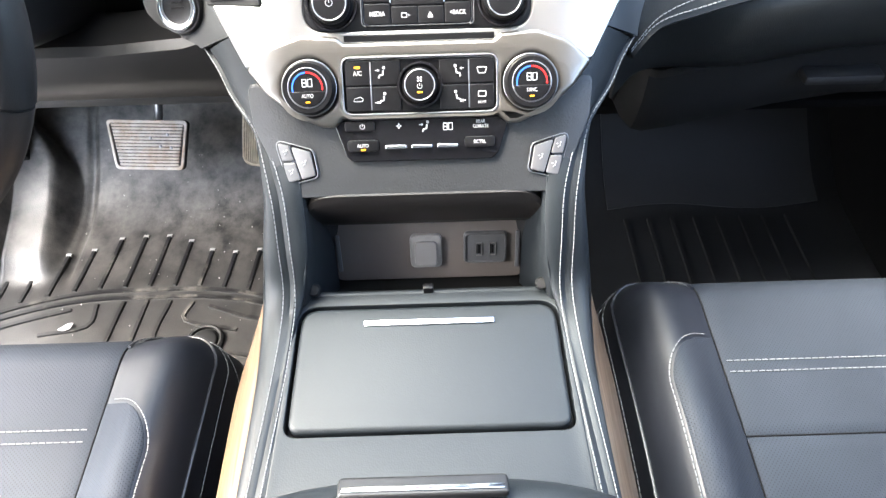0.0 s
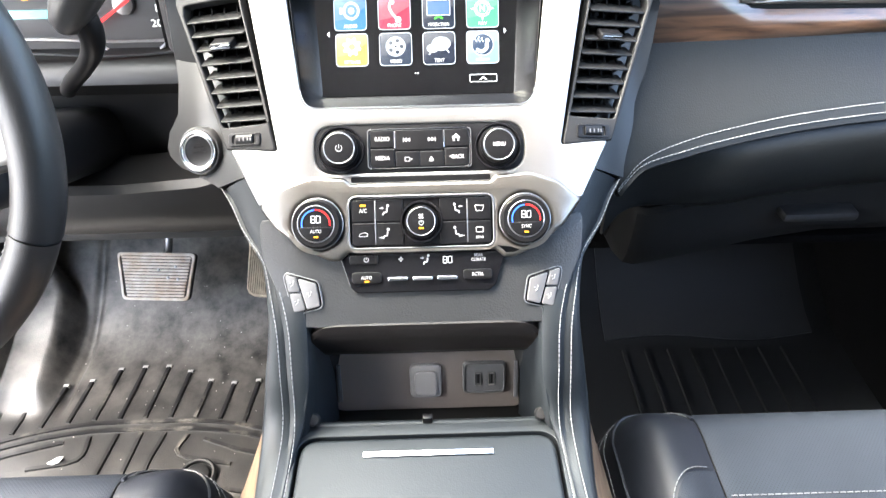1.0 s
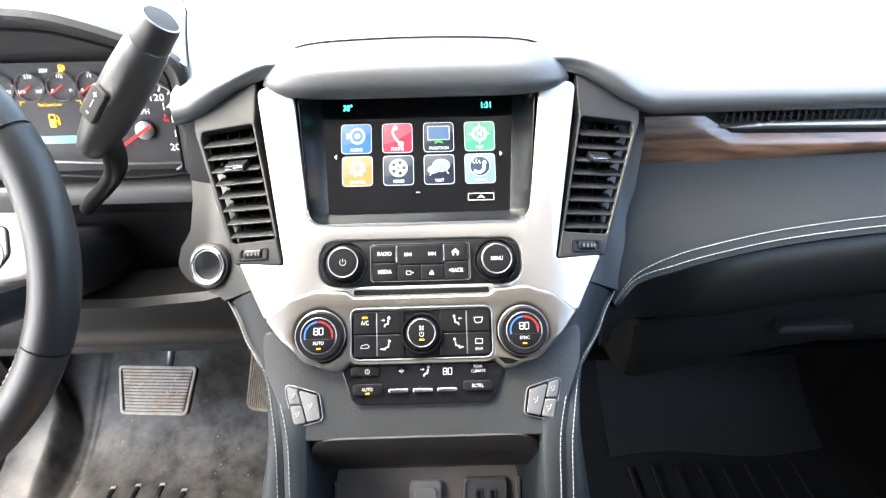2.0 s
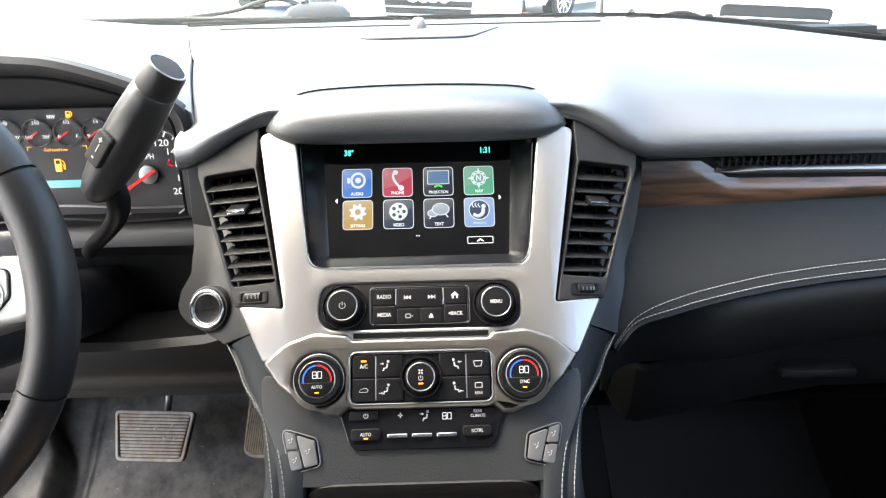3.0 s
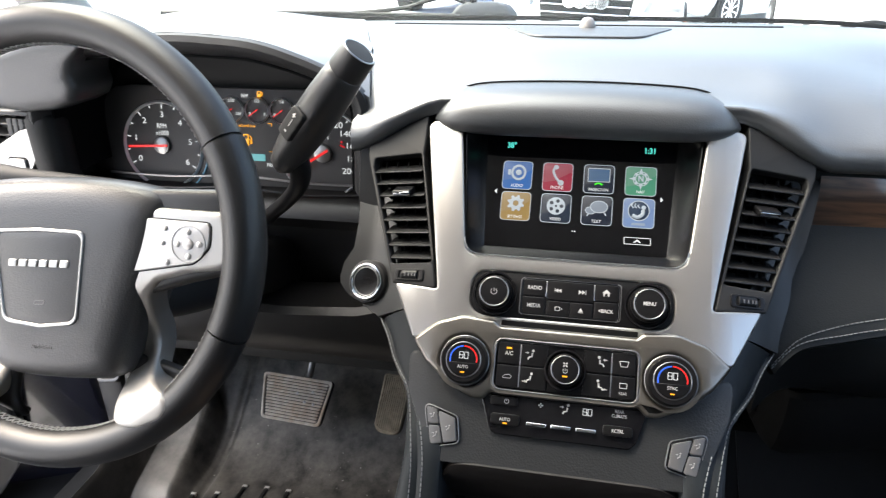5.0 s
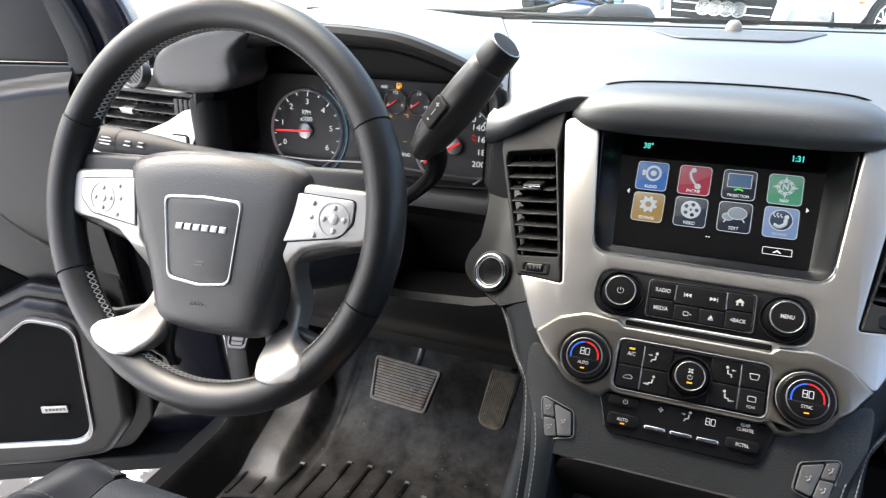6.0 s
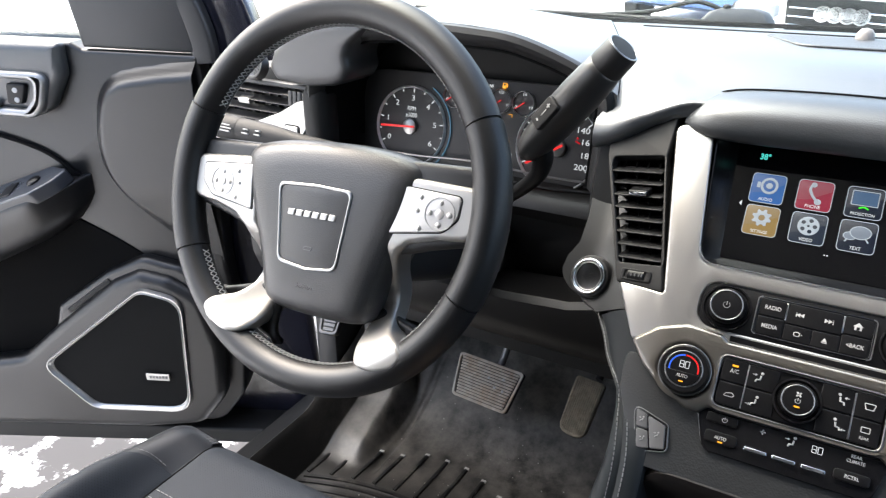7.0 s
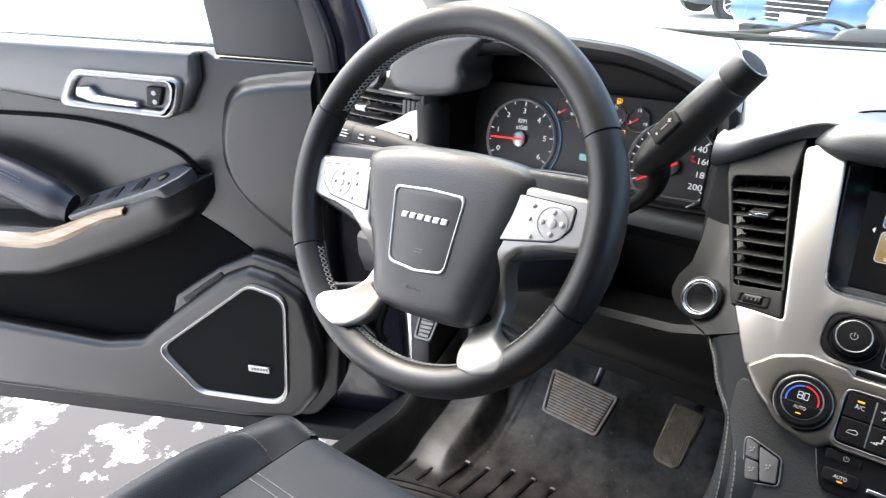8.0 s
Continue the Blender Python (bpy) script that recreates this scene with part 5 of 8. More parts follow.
for s in (-1, 1):
    walls = []
    for (ox, oy, oz), (by, bz) in zip(((0.1085, 0.4475, 1.2385), (0.1080, 0.442, 1.2295), (0.1080, 0.428, 1.2085), (0.1085, 0.414, 1.1865), (0.1110, 0.403, 1.167), (0.1150, 0.394, 1.1500), (0.1170, 0.392, 1.1340), (0.1170, 0.395, 1.1200)), ((0.492, 1.200), (0.490, 1.185), (0.486, 1.170), (0.479, 1.150), (0.472, 1.128), (0.465, 1.105), (0.461, 1.085), (0.458, 1.070))):
        walls.append([(s * x, y, z) for x, y, z in ((ox + 0.004, oy - 0.001, oz - 0.003), (ox, oy, oz), (ox - 0.0022, oy + 0.0025, oz - 0.0012), (mix(ox, 0.0965, 0.45), mix(oy, by, 0.30), mix(oz, bz, 0.30)), (mix(ox, 0.0965, 0.75), mix(oy, by, 0.65), mix(oz, bz, 0.65)), (0.0965, by, bz))])
    console_part("cubby_side", surface(walls, thick=0.002), LEATHER, "leather-covered side of the open cubby")
    console_part("hinge_cap", moved(lathe([(0.0062, -0.004), (0.0062, 0.002), (0.0048, 0.004), (0, 0.0045)], 24), pose(s * 0.1085, 0.406, 1.138, 38, 0, 0)), SOFT, "small round hinge cap")
    console_part("bright_clip", moved(box(-0.0022, -0.022, 0, 0.0022, 0.022, 0.003, 0.001), BACKWALL @ pose(s * 0.0925, 0.002, 0.001)), KEY_GREY)

plug = thing("power_socket", BACKWALL @ pose(-0.0022, 0.0030, 0), "square black power socket cover", "socket")
part("base", plate([rect(-0.0165, -0.0195, 0.0165, 0.0195, 0.007)], -0.001, 0.006, 0.002, 3), KEY_DULL, plug)
part("cover", plate([rect(-0.0118, -0.0160, 0.0118, 0.0135, 0.006)], 0.005, 0.0085, 0.002, 3), KEY_DULL, plug, "raised grey-black cover")
usb = thing("usb_socket", BACKWALL @ pose(0.0590, 0.0050, 0), "double charging socket in a black frame", "socket")
part("base", plate([rect(-0.0225, -0.0185, 0.0225, 0.0185, 0.006)], -0.001, 0.004, 0.0015), KEY_GREY, usb)
part("thin_rim", plate([rect(-0.0215, -0.0175, 0.0215, 0.0175, 0.006), rect(-0.0200, -0.0160, 0.0200, 0.0160, 0.005)], 0.0035, 0.0055, 0.0005), KEY_GREY, usb)
for u in (-0.0065, 0.0075):
    port = part("port", plate([rect(-0.0034, -0.0075, 0.0034, 0.0075, 0.001), rect(-0.0026, -0.0065, 0.0026, 0.0065, 0.0006)], 0.003, 0.0055, 0.0003), STEEL, usb, m=pose(u, -0.001, 0))
    part("tongue", box(-0.0008, -0.005, 0.002, 0.0012, 0.005, 0.0045), BUTTON, port)
console_part("latch", box(-0.005, 0.403, 1.128, 0.005, 0.410, 1.139, 0.0015), BUTTON)

lid_gap = rounded([(-0.1215, 0.261, 0.012), (-0.1215, 0.391, 0.020), (0.1215, 0.391, 0.020), (0.1215, 0.261, 0.012)], 0.01, 6)
lid_out = rounded([(-0.1185, 0.2642, 0.012), (-0.1185, 0.3878, 0.018), (0.1185, 0.3878, 0.018), (0.1185, 0.2642, 0.012)], 0.01, 6)
deck = rounded([(-0.124, 0.406, 0.006), (0.124, 0.406, 0.006), (0.132, 0.06, 0), (-0.132, 0.06, 0)], 0.004)
console_part("deck", moved(plate([deck, lid_gap], -0.012, 0.0012, 0.001), pose(0, 0, 1.13)), LEATHER, "black leather console top")
console_part("under_deck", box(-0.13, 0.07, 1.105, 0.13, 0.40, 1.112), DARK)
console_part("cubby_lip", sweep([Vector((-0.114, 0.405, 1.1275)), Vector((0, 0.405, 1.1275)), Vector((0.114, 0.405, 1.1275))], ring(0.0045, 10)), LEATHER)

lid = thing("console_lid", pose(0, 0.326, 1.128), "closed black leather console lid with a chrome pull", "lid")
part("cover", moved(plate([lid_out], -0.008, 0.0045, 0.0042, 5), pose(0, -0.326, 0)), LEATHER, lid)
part("pull", moved(plate([rect(-0.0595, -0.0030, 0.0605, 0.0030, 0.001)], 0, 0.0022, 0.0008), pose(0, 0, 0, 9, 0, 0)), CHROME, lid, "chrome pull strip", m=pose(0, 0.0432, 0.0044))

arm = thing("armrest", pose(0, -0.02, 1.13), "padded black leather armrest with a chrome latch", "armrest")
rows = []
for i in range(15):
    x = mix(-0.165, 0.165, i / 14)
    e = abs(x / 0.165)
    f = 0.234 - 0.026 * e ** 3
    h = 0.054 - 0.012 * e ** 4
    prof = [(-0.30, h), (0.0, h), (f - 0.07, h), (f - 0.03, h - 0.003), (f - 0.010, h - 0.012), (f, h - 0.030), (f - 0.004, h - 0.048), (f - 0.03, 0.0)]
    rows.append([(x, p.x, p.y) for p in smooth_line([Vector((y, z, 0)) for y, z in prof], 4)])
part("cushion", surface(rows, thick=0.004), LEATHER, arm)
part("latch", moved(plate([rect(-0.0600, -0.0085, 0.0600, 0.0085, 0.004)], 0, 0.007, 0.0025, 3), pose(-0.004, 0.217, 0.049, -20, 0, 0)), SOFT, arm, "dark grey latch")
part("latch_strip", moved(plate([rect(-0.0570, -0.0022, 0.0570, 0.0022, 0.001)], 0.0065, 0.0085, 0.0006), pose(-0.004, 0.2135, 0.0500, -20, 0, 0)), CHROME, arm, "chrome strip on the latch")

# ---- steering wheel ----
LEAN_W = radians(68.7)
WHEEL = axes((-0.438, 0.415, 1.438), (1, 0, 0), (0, math.cos(LEAN_W), math.sin(LEAN_W))) @ pose(0, 0, 0, 0, 0, 2.5)
wheel = thing("steering_wheel", WHEEL, "black leather steering wheel with silver spokes", "steering wheel")
R = 0.1797


def rim_piece(a0, a1, fat, n=36):
    line = [Vector((R * math.cos(radians(mix(a0, a1, i / n))), R * math.sin(radians(mix(a0, a1, i / n))), 0)) for i in range(n + 1)]
    return sweep(line, ring(0.0165 + fat, 14, 0.0178 + fat), closed=False)


for k, (a0, a1, fat) in enumerate(((27, 155, 0.0), (155.6, 205.4, 0.0006), (206, 336, 0.0), (-23.4, 26.4, 0.0006))):
    part("rim", rim_piece(a0, a1, fat), WHEEL_LEATHER, wheel, "black leather rim")
part("rim_core", sweep([Vector((R * math.cos(math.pi * i / 30), R * math.sin(math.pi * i / 30), 0)) for i in range(60)], ring(0.0152, 10), closed=True), DARK, wheel)
RIM_THREAD = material("pale_lacing_thread", (0.36, 0.36, 0.355), 0.8, grain=2500, relief=0.3, vary=0.1)
# crossed lacing along the inner edge of the rim
for a0, a1 in ((30, 152), (208, 236), (246, 294), (304, 334)):
    lacing = bmesh.new()
    n = int((a1 - a0) / 1.9)
    for i in range(n):
        for flip in (-1, 1):
            ends = []
            for k in (0.1, 0.9):
                a, tube = radians(mix(a0, a1, (i + k) / n)), radians(180 - flip * (k - 0.5) * 32)
                rr = R + 0.0169 * math.cos(tube)
                ends.append(Vector((rr * math.cos(a), rr * math.sin(a), 0.0182 * math.sin(tube))))
            bit = sweep(ends, ring(0.00065, 5), up=(0.3, 0.2, 1))
            me = bpy.data.meshes.new("temporary")
            bit.to_mesh(me)
            bit.free()
            lacing.from_mesh(me)
            bpy.data.meshes.remove(me)
    part("rim_stitching", lacing, RIM_THREAD, wheel, "pale grey thread", kind="stuff")

# hub with rounded airbag cover
WHEEL_SILVER = material("wheel_silver", (0.385, 0.374, 0.355), 0.42, metal=0.9, grain=1600, relief=0.02, vary=0.04, blot=3)
HUB_LEATHER = material("airbag_vinyl", (0.028, 0.0283, 0.0292), 0.38, grain=650, relief=0.22, kind="voronoi", vary=0.15, spec=0.55)
pad_half = [(0.0, 0.0535), (0.030, 0.0530), (0.060, 0.0508), (0.085, 0.0468), (0.1000, 0.0415), (0.1062, 0.0335), (0.1058, 0.022), (0.1005, 0.0), (0.0915, -0.025), (0.0810, -0.052), (0.0722, -0.078), (0.0672, -0.098), (0.0610, -0.1115), (0.0485, -0.1180), (0.025, -0.1205), (0.0, -0.1210)]


def dome(outline, layers):
    """Stacks shrinking copies of an outline into a cushion. Layers: inset share, height."""
    c = sum((Vector(p[:2]) for p in outline), Vector((0, 0))) / len(outline)
    rows = [[(mix(p[0], c.x, k), mix(p[1], c.y, k), z) for p in outline] for k, z in layers]
    bm = surface(rows, wrap_cols=True)
    bm.verts.ensure_lookup_table()
    n = len(outline)
    bm.faces.new(bm.verts[-n:])
    bmesh.ops.recalc_face_normals(bm, faces=bm.faces)
    return bm


hub = part("airbag_cover", dome(smooth_line([Vector((x, y, 0)) for x, y in pad_half + mirror(pad_half)[1:-1]], 4, closed=True), [(0.10, -0.055), (0.02, -0.028), (0.0, -0.016), (0.006, -0.0095), (0.022, -0.0035), (0.05, 0.0012), (0.10, 0.0052), (0.2, 0.0086), (0.35, 0.0100), (0.6, 0.0105)]), HUB_LEATHER, wheel, "grained black airbag cover", m=pose(0.006, 0, 0))
plaque = [(0.0, 0.010, 0), (0.0445, 0.008, 0.007), (0.0355, -0.070, 0.010), (0.0, -0.074, 0)]
p_out = rounded(plaque + mirror(plaque)[1:-1], 0.006, 5)
p_in = rounded([(x * 0.93, -0.031 + (y + 0.031) * 0.93, *r) for x, y, *r in plaque + mirror(plaque)[1:-1]], 0.006, 5)
PL = pose(-0.0065, 0.0, 0.0085)
part("badge_frame", moved(plate([p_out, p_in], 0, 0.0035, 0.0012, 3), PL), BRUSHED, hub, "satin chrome frame")
part("badge_panel", moved(plate([p_in], -0.002, 0.0024, 0.0008), PL), HUB_LEATHER, hub)
for i in range(6):
    x0 = -0.029 + 0.0098 * i
    part("badge_bar", moved(plate([rounded([(x0, -0.0228), (x0 + 0.0080, -0.0228), (x0 + 0.0092, -0.0168), (x0 + 0.0012, -0.0168)], 0.001)], 0.002, 0.0036, 0.0006), PL), BRUSHED, hub, "plain chrome bar of a maker's badge")
part("badge_mark", moved(plate([rounded([(-0.006, -0.0545), (0.004, -0.0545), (0.006, -0.0505), (-0.004, -0.0505)], 0.001), rounded([(-0.0048, -0.0537), (0.0034, -0.0537), (0.0048, -0.0513), (-0.0034, -0.0513)], 0.0008)], 0.002, 0.0028, 0.0002), PL), KEY_GREY, hub)
part("caption", moved(words("AIRBAG", 0.0068, 0.0002), pose(-0.006, -0.090, 0.0099)), KEY_GREY, hub)

def spoke(side):
    f = lambda pts: [(side * x, y, *r) for x, y, *r in pts]
    whole = f([(0.078, 0.0300, 0.003), (0.160, 0.0260, 0.014), (0.1785, 0.0175, 0.012), (0.1775, -0.014, 0.013), (0.160, -0.0215, 0.02), (0.132, -0.0245, 0.03), (0.1050, -0.0315, 0.016), (0.0940, -0.043, 0.02), (0.0870, -0.062, 0.03), (0.0855, -0.085, 0.03), (0.0880, -0.103, 0.02), (0.0950, -0.1145, 0.016), (0.1130, -0.1205, 0.012), (0.1250, -0.1300, 0.010), (0.1160, -0.1445, 0.018), (0.0930, -0.1535, 0.016), (0.0700, -0.1500, 0.016), (0.0590, -0.135, 0.02), (0.0590, -0.108, 0.03), (0.0610, -0.075, 0.03), (0.0690, -0.045, 0.02), (0.074, -0.034, 0.01)])
    bm = plate([rounded(whole, 0.006, 5)], -0.026, 0.0050, 0.0055, 4)
    for k in range(1, 24):
        for co, no in (((side * (0.06 + 0.005 * k), 0, 0), (1, 0, 0)), ((0, -0.02 - 0.006 * k, 0), (0, 1, 0))):
            bmesh.ops.bisect_plane(bm, geom=bm.verts[:] + bm.edges[:] + bm.faces[:], plane_co=co, plane_no=no)
    for v in bm.verts:
        low = step(-v.co.y, 0.032, 0.085)
        v.co.z += low * (0.043 * step(math.hypot(v.co.x, v.co.y), 0.120, 0.172) - 0.030)
    silver = part("spoke_cover", bm, WHEEL_SILVER, wheel, "bright silver spoke cover")
    keys = f([(0.086, 0.0205, 0.002), (0.153, 0.0165, 0.005), (0.1515, -0.003, 0.010), (0.138, -0.0160, 0.012), (0.082, -0.0245, 0.002)])
    rim_k = f([(0.0845, 0.0215, 0.002), (0.1545, 0.0175, 0.006), (0.1530, -0.0036, 0.010), (0.1388, -0.0171, 0.012), (0.0806, -0.0257, 0.002)])
    part("switch_gap", plate([rounded(rim_k, 0.005, 5)], 0.002, 0.0053, 0.0003), DARK, silver)
    part("switch_pad", plate([rounded(keys, 0.005, 5)], 0.004, 0.0066, 0.0010, 3), KEY_SILVER, silver, "silver switch pad")
    cx = 0.1340 if side > 0 else 0.1245
    part("rocker", plate([disc(side * cx, -0.0005, 0.0150, 32), disc(side * cx, -0.0005, 0.0143, 32)], 0.0062, 0.0072, 0.0002), BRUSHED, silver)
    for dx, dy, r in ((0, 0, 0.0046), (0, 0.0098, 0.0026), (0, -0.0098, 0.0026), (0.0098, 0, 0.0026), (-0.0098, 0, 0.0026), (-0.0205, 0.0125, 0.0024), (-0.0225, 0.0005, 0.0022), (-0.0190, -0.0150, 0.0026)):
        part("key", lathe([(r, 0.0058), (r * 0.92, 0.0076), (r * 0.5, 0.0082), (0, 0.0083)], 20), KEY_SILVER, silver, m=pose(side * (cx + dx), -0.0005 + dy, 0))
    flare = f([(0.050, -0.095, 0.02), (0.075, -0.10, 0.01), (0.13, -0.115, 0.01), (0.140, -0.115, 0.01), (0.112, -0.142, 0.01), (0.06, -0.160, 0.01), (0.045, -0.165, 0.015), (0.058, -0.150, 0.02)])
    part("spoke_root", plate([rounded(flare, 0.01, 5)], -0.032, -0.020, 0.005, 3), WHEEL_LEATHER, wheel)
    web = f([(0.070, 0.044, 0.01), (0.172, 0.044, 0.012), (0.176, -0.022, 0.01), (0.125, -0.034, 0.02), (0.070, -0.05, 0.01)])
    part("spoke", plate([rounded(web, 0.008, 4)], -0.024, 0.0, 0.006, 3), WHEEL_LEATHER, wheel)


KEY_SILVER = material("silver_grey_key", (0.50, 0.49, 0.48), 0.42, metal=0.5, relief=0.03, grain=1500)
spoke(-1)
spoke(1)
part("hub_back", lathe([(0.045, -0.10), (0.055, -0.05), (0.07, -0.02), (0.05, -0.012)], 32), DARK, wheel, m=pose(0, -0.03, 0))

column = thing("steering_column", WHEEL @ pose(0, -0.03, -0.1), "dark plastic steering column cover", "column")
part("cover", dome(rounded([(-0.06, -0.055), (0.06, -0.055), (0.06, 0.020), (-0.06, 0.020)], 0.03, 6), [(-0.02, -0.30), (-0.02, -0.06), (0.02, 0.0), (0.1, 0.02), (0.5, 0.03)]), SOFT, column)

# ---- gear lever on the column ----
LEVER_LOW, LEVER_TOP = Vector((-0.2712, 0.548, 1.483)), Vector((-0.1918, 0.536, 1.579))
STEM = [(-0.352, 0.64, 1.372), (-0.330, 0.612, 1.392), (-0.298, 0.585, 1.4187), (-0.275, 0.566, 1.4425), (-0.2665, 0.556, 1.462), (-0.2665, 0.550, 1.480)]
GRIP = material("worn_grip_leather", (0.017, 0.017, 0.0175), 0.36, grain=900, relief=0.12, kind="voronoi", spec=0.6)
lever = thing("gear_lever", pose(-0.275, 0.60, 1.422), "black column gear lever with a thumb switch", "gear lever")
base_v = Vector((-0.275, 0.60, 1.422))
stem = smooth_line([Vector(p) - base_v for p in STEM], 6)
part("stem", sweep(stem, ring(0.0104, 14), up=(0, 1, 0), scale=lambda t: 0.75 + 0.30 * step(t, 0.35, 0.9)), BUTTON, lever)
lo, hi = LEVER_LOW - base_v, LEVER_TOP - base_v
LM = (hi - lo)
zax = LM.normalized()
xax = Vector((0, -1, 0)).cross(zax).normalized()
gm = Matrix((xax, zax.cross(xax), zax)).transposed().to_4x4()
gm.translation = lo
L = LM.length
part("handle", lathe([(0.0, -0.023), (0.0075, -0.0215), (0.0128, -0.015), (0.0158, -0.003), (0.0182, 0.015), (0.0197, 0.040), (0.0196, L * 0.55), (0.0182, L * 0.74), (0.0172, L * 0.805), (0.0164, L * 0.812)], 36), GRIP, lever, m=gm)
part("end_cap", lathe([(0.0160, L * 0.80), (0.0166, L * 0.818), (0.0170, L * 0.83), (0.0164, L * 0.97), (0.0156, L)], 36), SOFT, lever, m=gm)
part("end_ring", bright_ring(0.0148, 0.0009, L * 0.998, 36), RING, lever, "thin chrome ring", m=gm)
part("end_button", lathe([(0.0140, L * 0.97), (0.0134, L * 1.002), (0, L * 1.010)], 28), DARK, lever, m=gm)
THUMB = axes((0.0086, 0.0146, 0.037), (-0.89, 0.45, 0), (0, 0, 1))
sw = part("thumb_switch", moved(plate([rect(-0.0088, -0.016, 0.0088, 0.016, 0.004)], 0.0, 0.006, 0.002, 3), Matrix.Identity(4)), DARK, lever, m=gm @ THUMB)
part("symbol", join(moved(words("+", 0.009, 0.0002, 0.0003), pose(-0.001, 0.0085, 0.0062)), box(-0.0004, -0.003, 0.006, 0.0004, 0.005, 0.0064), moved(words("-", 0.010, 0.0002, 0.0003), pose(0, -0.008, 0.0062))), WHITE_INK, sw)

# ---- stalk left of the wheel ----
stalk = thing("turn_signal_stalk", pose(-0.620, 0.56, 1.437), "black indicator and wiper stalk with white markings", "stalk")
sm = axes((0, 0, 0), (-1, 0.02, 0.03), (-0.02, -0.45, -0.9))
part("arm", moved(lathe([(0.009, -0.14), (0.011, -0.03), (0.0150, 0.015), (0.0158, 0.035), (0.0164, 0.09), (0.015, 0.110), (0, 0.113)], 24), sm @ pose(0, 0, 0, 0, 90, 0)), DARK, stalk)
part("end_knob", moved(lathe([(0.0166, 0.066), (0.0172, 0.07), (0.0172, 0.100), (0.0160, 0.106)], 24, close=False), sm @ pose(0, 0, 0, 0, 90, 0)), DARK, stalk)
part("markings", moved(join(*[box(x, y, 0.0152, x + w, y + 0.0016, 0.0178) for x, y, w in ((0.072, 0.006, 0.016), (0.070, 0.002, 0.020), (0.073, -0.002, 0.014), (0.040, 0.004, 0.010), (0.041, -0.001, 0.008), (0.020, 0.003, 0.009), (0.021, -0.002, 0.007))]), sm), WHITE_INK, stalk, "small illegible markings")

# ---- instrument cluster ----
CL = axes((-0.4286, 0.745, 1.425), (1, 0, 0), (0, 0.17, 0.985))
cluster = thing("instrument_cluster", CL, "dark instrument cluster with white dials and red needles", "instrument cluster")
FACE = material("cluster_face", (0.046, 0.044, 0.043), 0.5, relief=0.05, grain=1200, spec=0.3)
DIAL_RIM = material("pale_dial_rim", (0.62, 0.63, 0.64), 0.3, metal=0.3, relief=0.0)
part("face", plate([rounded([(-0.20, 0.075, 0.04), (0.20, 0.075, 0.04), (0.188, -0.062, 0.02), (-0.188, -0.062, 0.02)], 0.03)], -0.02, 0, 0.001), FACE, cluster)


def gauge(u, v, r, numbers, span, needle, small=False, caption=None):
    g = part("gauge", lathe([(r * 1.02, 0.0), (r * 1.01, 0.003), (r * 0.985, 0.0045), (r * 0.95, 0.001)], 56, close=False), DIAL_RIM, cluster, "round dial with a bright rim", m=pose(u, v, 0))
    part("dial_face", lathe([(r * 0.96, 0.0), (r * 0.96, 0.0008), (0, 0.0008)], 48), FACE, g)
    a0, a1 = span
    n = len(numbers) - 1
    ticks = []
    for i in range(n * 2 + 1):
        a = mix(a0, a1, i / (n * 2))
        ln = 0.10 if i % 2 == 0 else 0.06
        ticks.append(moved(box(r * (0.94 - ln), -r * 0.012, 0.0006, r * 0.94, r * 0.012, 0.0012), pose(0, 0, 0, 0, 0, a)))
    part("ticks", join(*ticks), PALE, g, kind="stuff")
    for i, t in enumerate(numbers):
        a = radians(mix(a0, a1, i / n)) if n else 0
        if t:
            part("numeral", moved(words(t, r * (0.19 if not small else 0.34), 0.0001, wide=1.15), pose(r * 0.70 * math.cos(a), r * 0.70 * math.sin(a), 0.0012)), PALE, g)
    nd = part("needle", join(moved(box(-r * 0.16, -r * 0.026, 0.0066 if not small else 0.003, r * 0.82, r * 0.026, 0.0078 if not small else 0.0042), pose(0, 0, 0, 0, 0, needle)), plate([disc(0, 0, r * (0.10 if not small else 0.06), 18)], 0.003, 0.006, 0.001)), RED, g, "red needle")
    if not small:
        part("needle_hub", lathe([(r * 0.20, 0.001), (r * 0.19, 0.0055), (r * 0.14, 0.0065), (0, 0.0068)], 28), STEEL, g)
    if caption:
        part("caption", moved(words(caption, r * 0.16, 0.0001), pose(0, r * 0.36, 0.0012)), PALE, g)
    return g


gauge(-0.1118, -0.002, 0.057, ["0", "1", "2", "3", "4", "5", "6"], (208, -32), 183, caption="RPM\nx1000")
gauge(0.1118, -0.003, 0.057, ["", "20", "40", "60", "80", "", "120", "140", "160", "180", "200"], (208, -32), 212, caption="MPH")
for u, top, left, right in ((-0.0455, "40", "0", "80"), (-0.0107, "210", "160", "260"), (0.0245, "1/2", "E", "F"), (0.0580, "14", "9", "19")):
    gauge(u, 0.0478, 0.0160, [left, top, right], (205, -25), 215, small=True)
halo = [Vector((-0.1118 + 0.0655 * math.cos(radians(a)), -0.002 + 0.0655 * math.sin(radians(a)), 0.0016)) for a in range(-48, 64, 4)]
part("halo", sweep(halo, ring(0.0011, 6)), glowing("blue_halo", (0.10, 0.26, 0.40), 0.07), cluster, "dim blue ring beside the rev counter")
BELT_RED = glowing("dim_red_light", (0.75, 0.02, 0.03), 0.09)
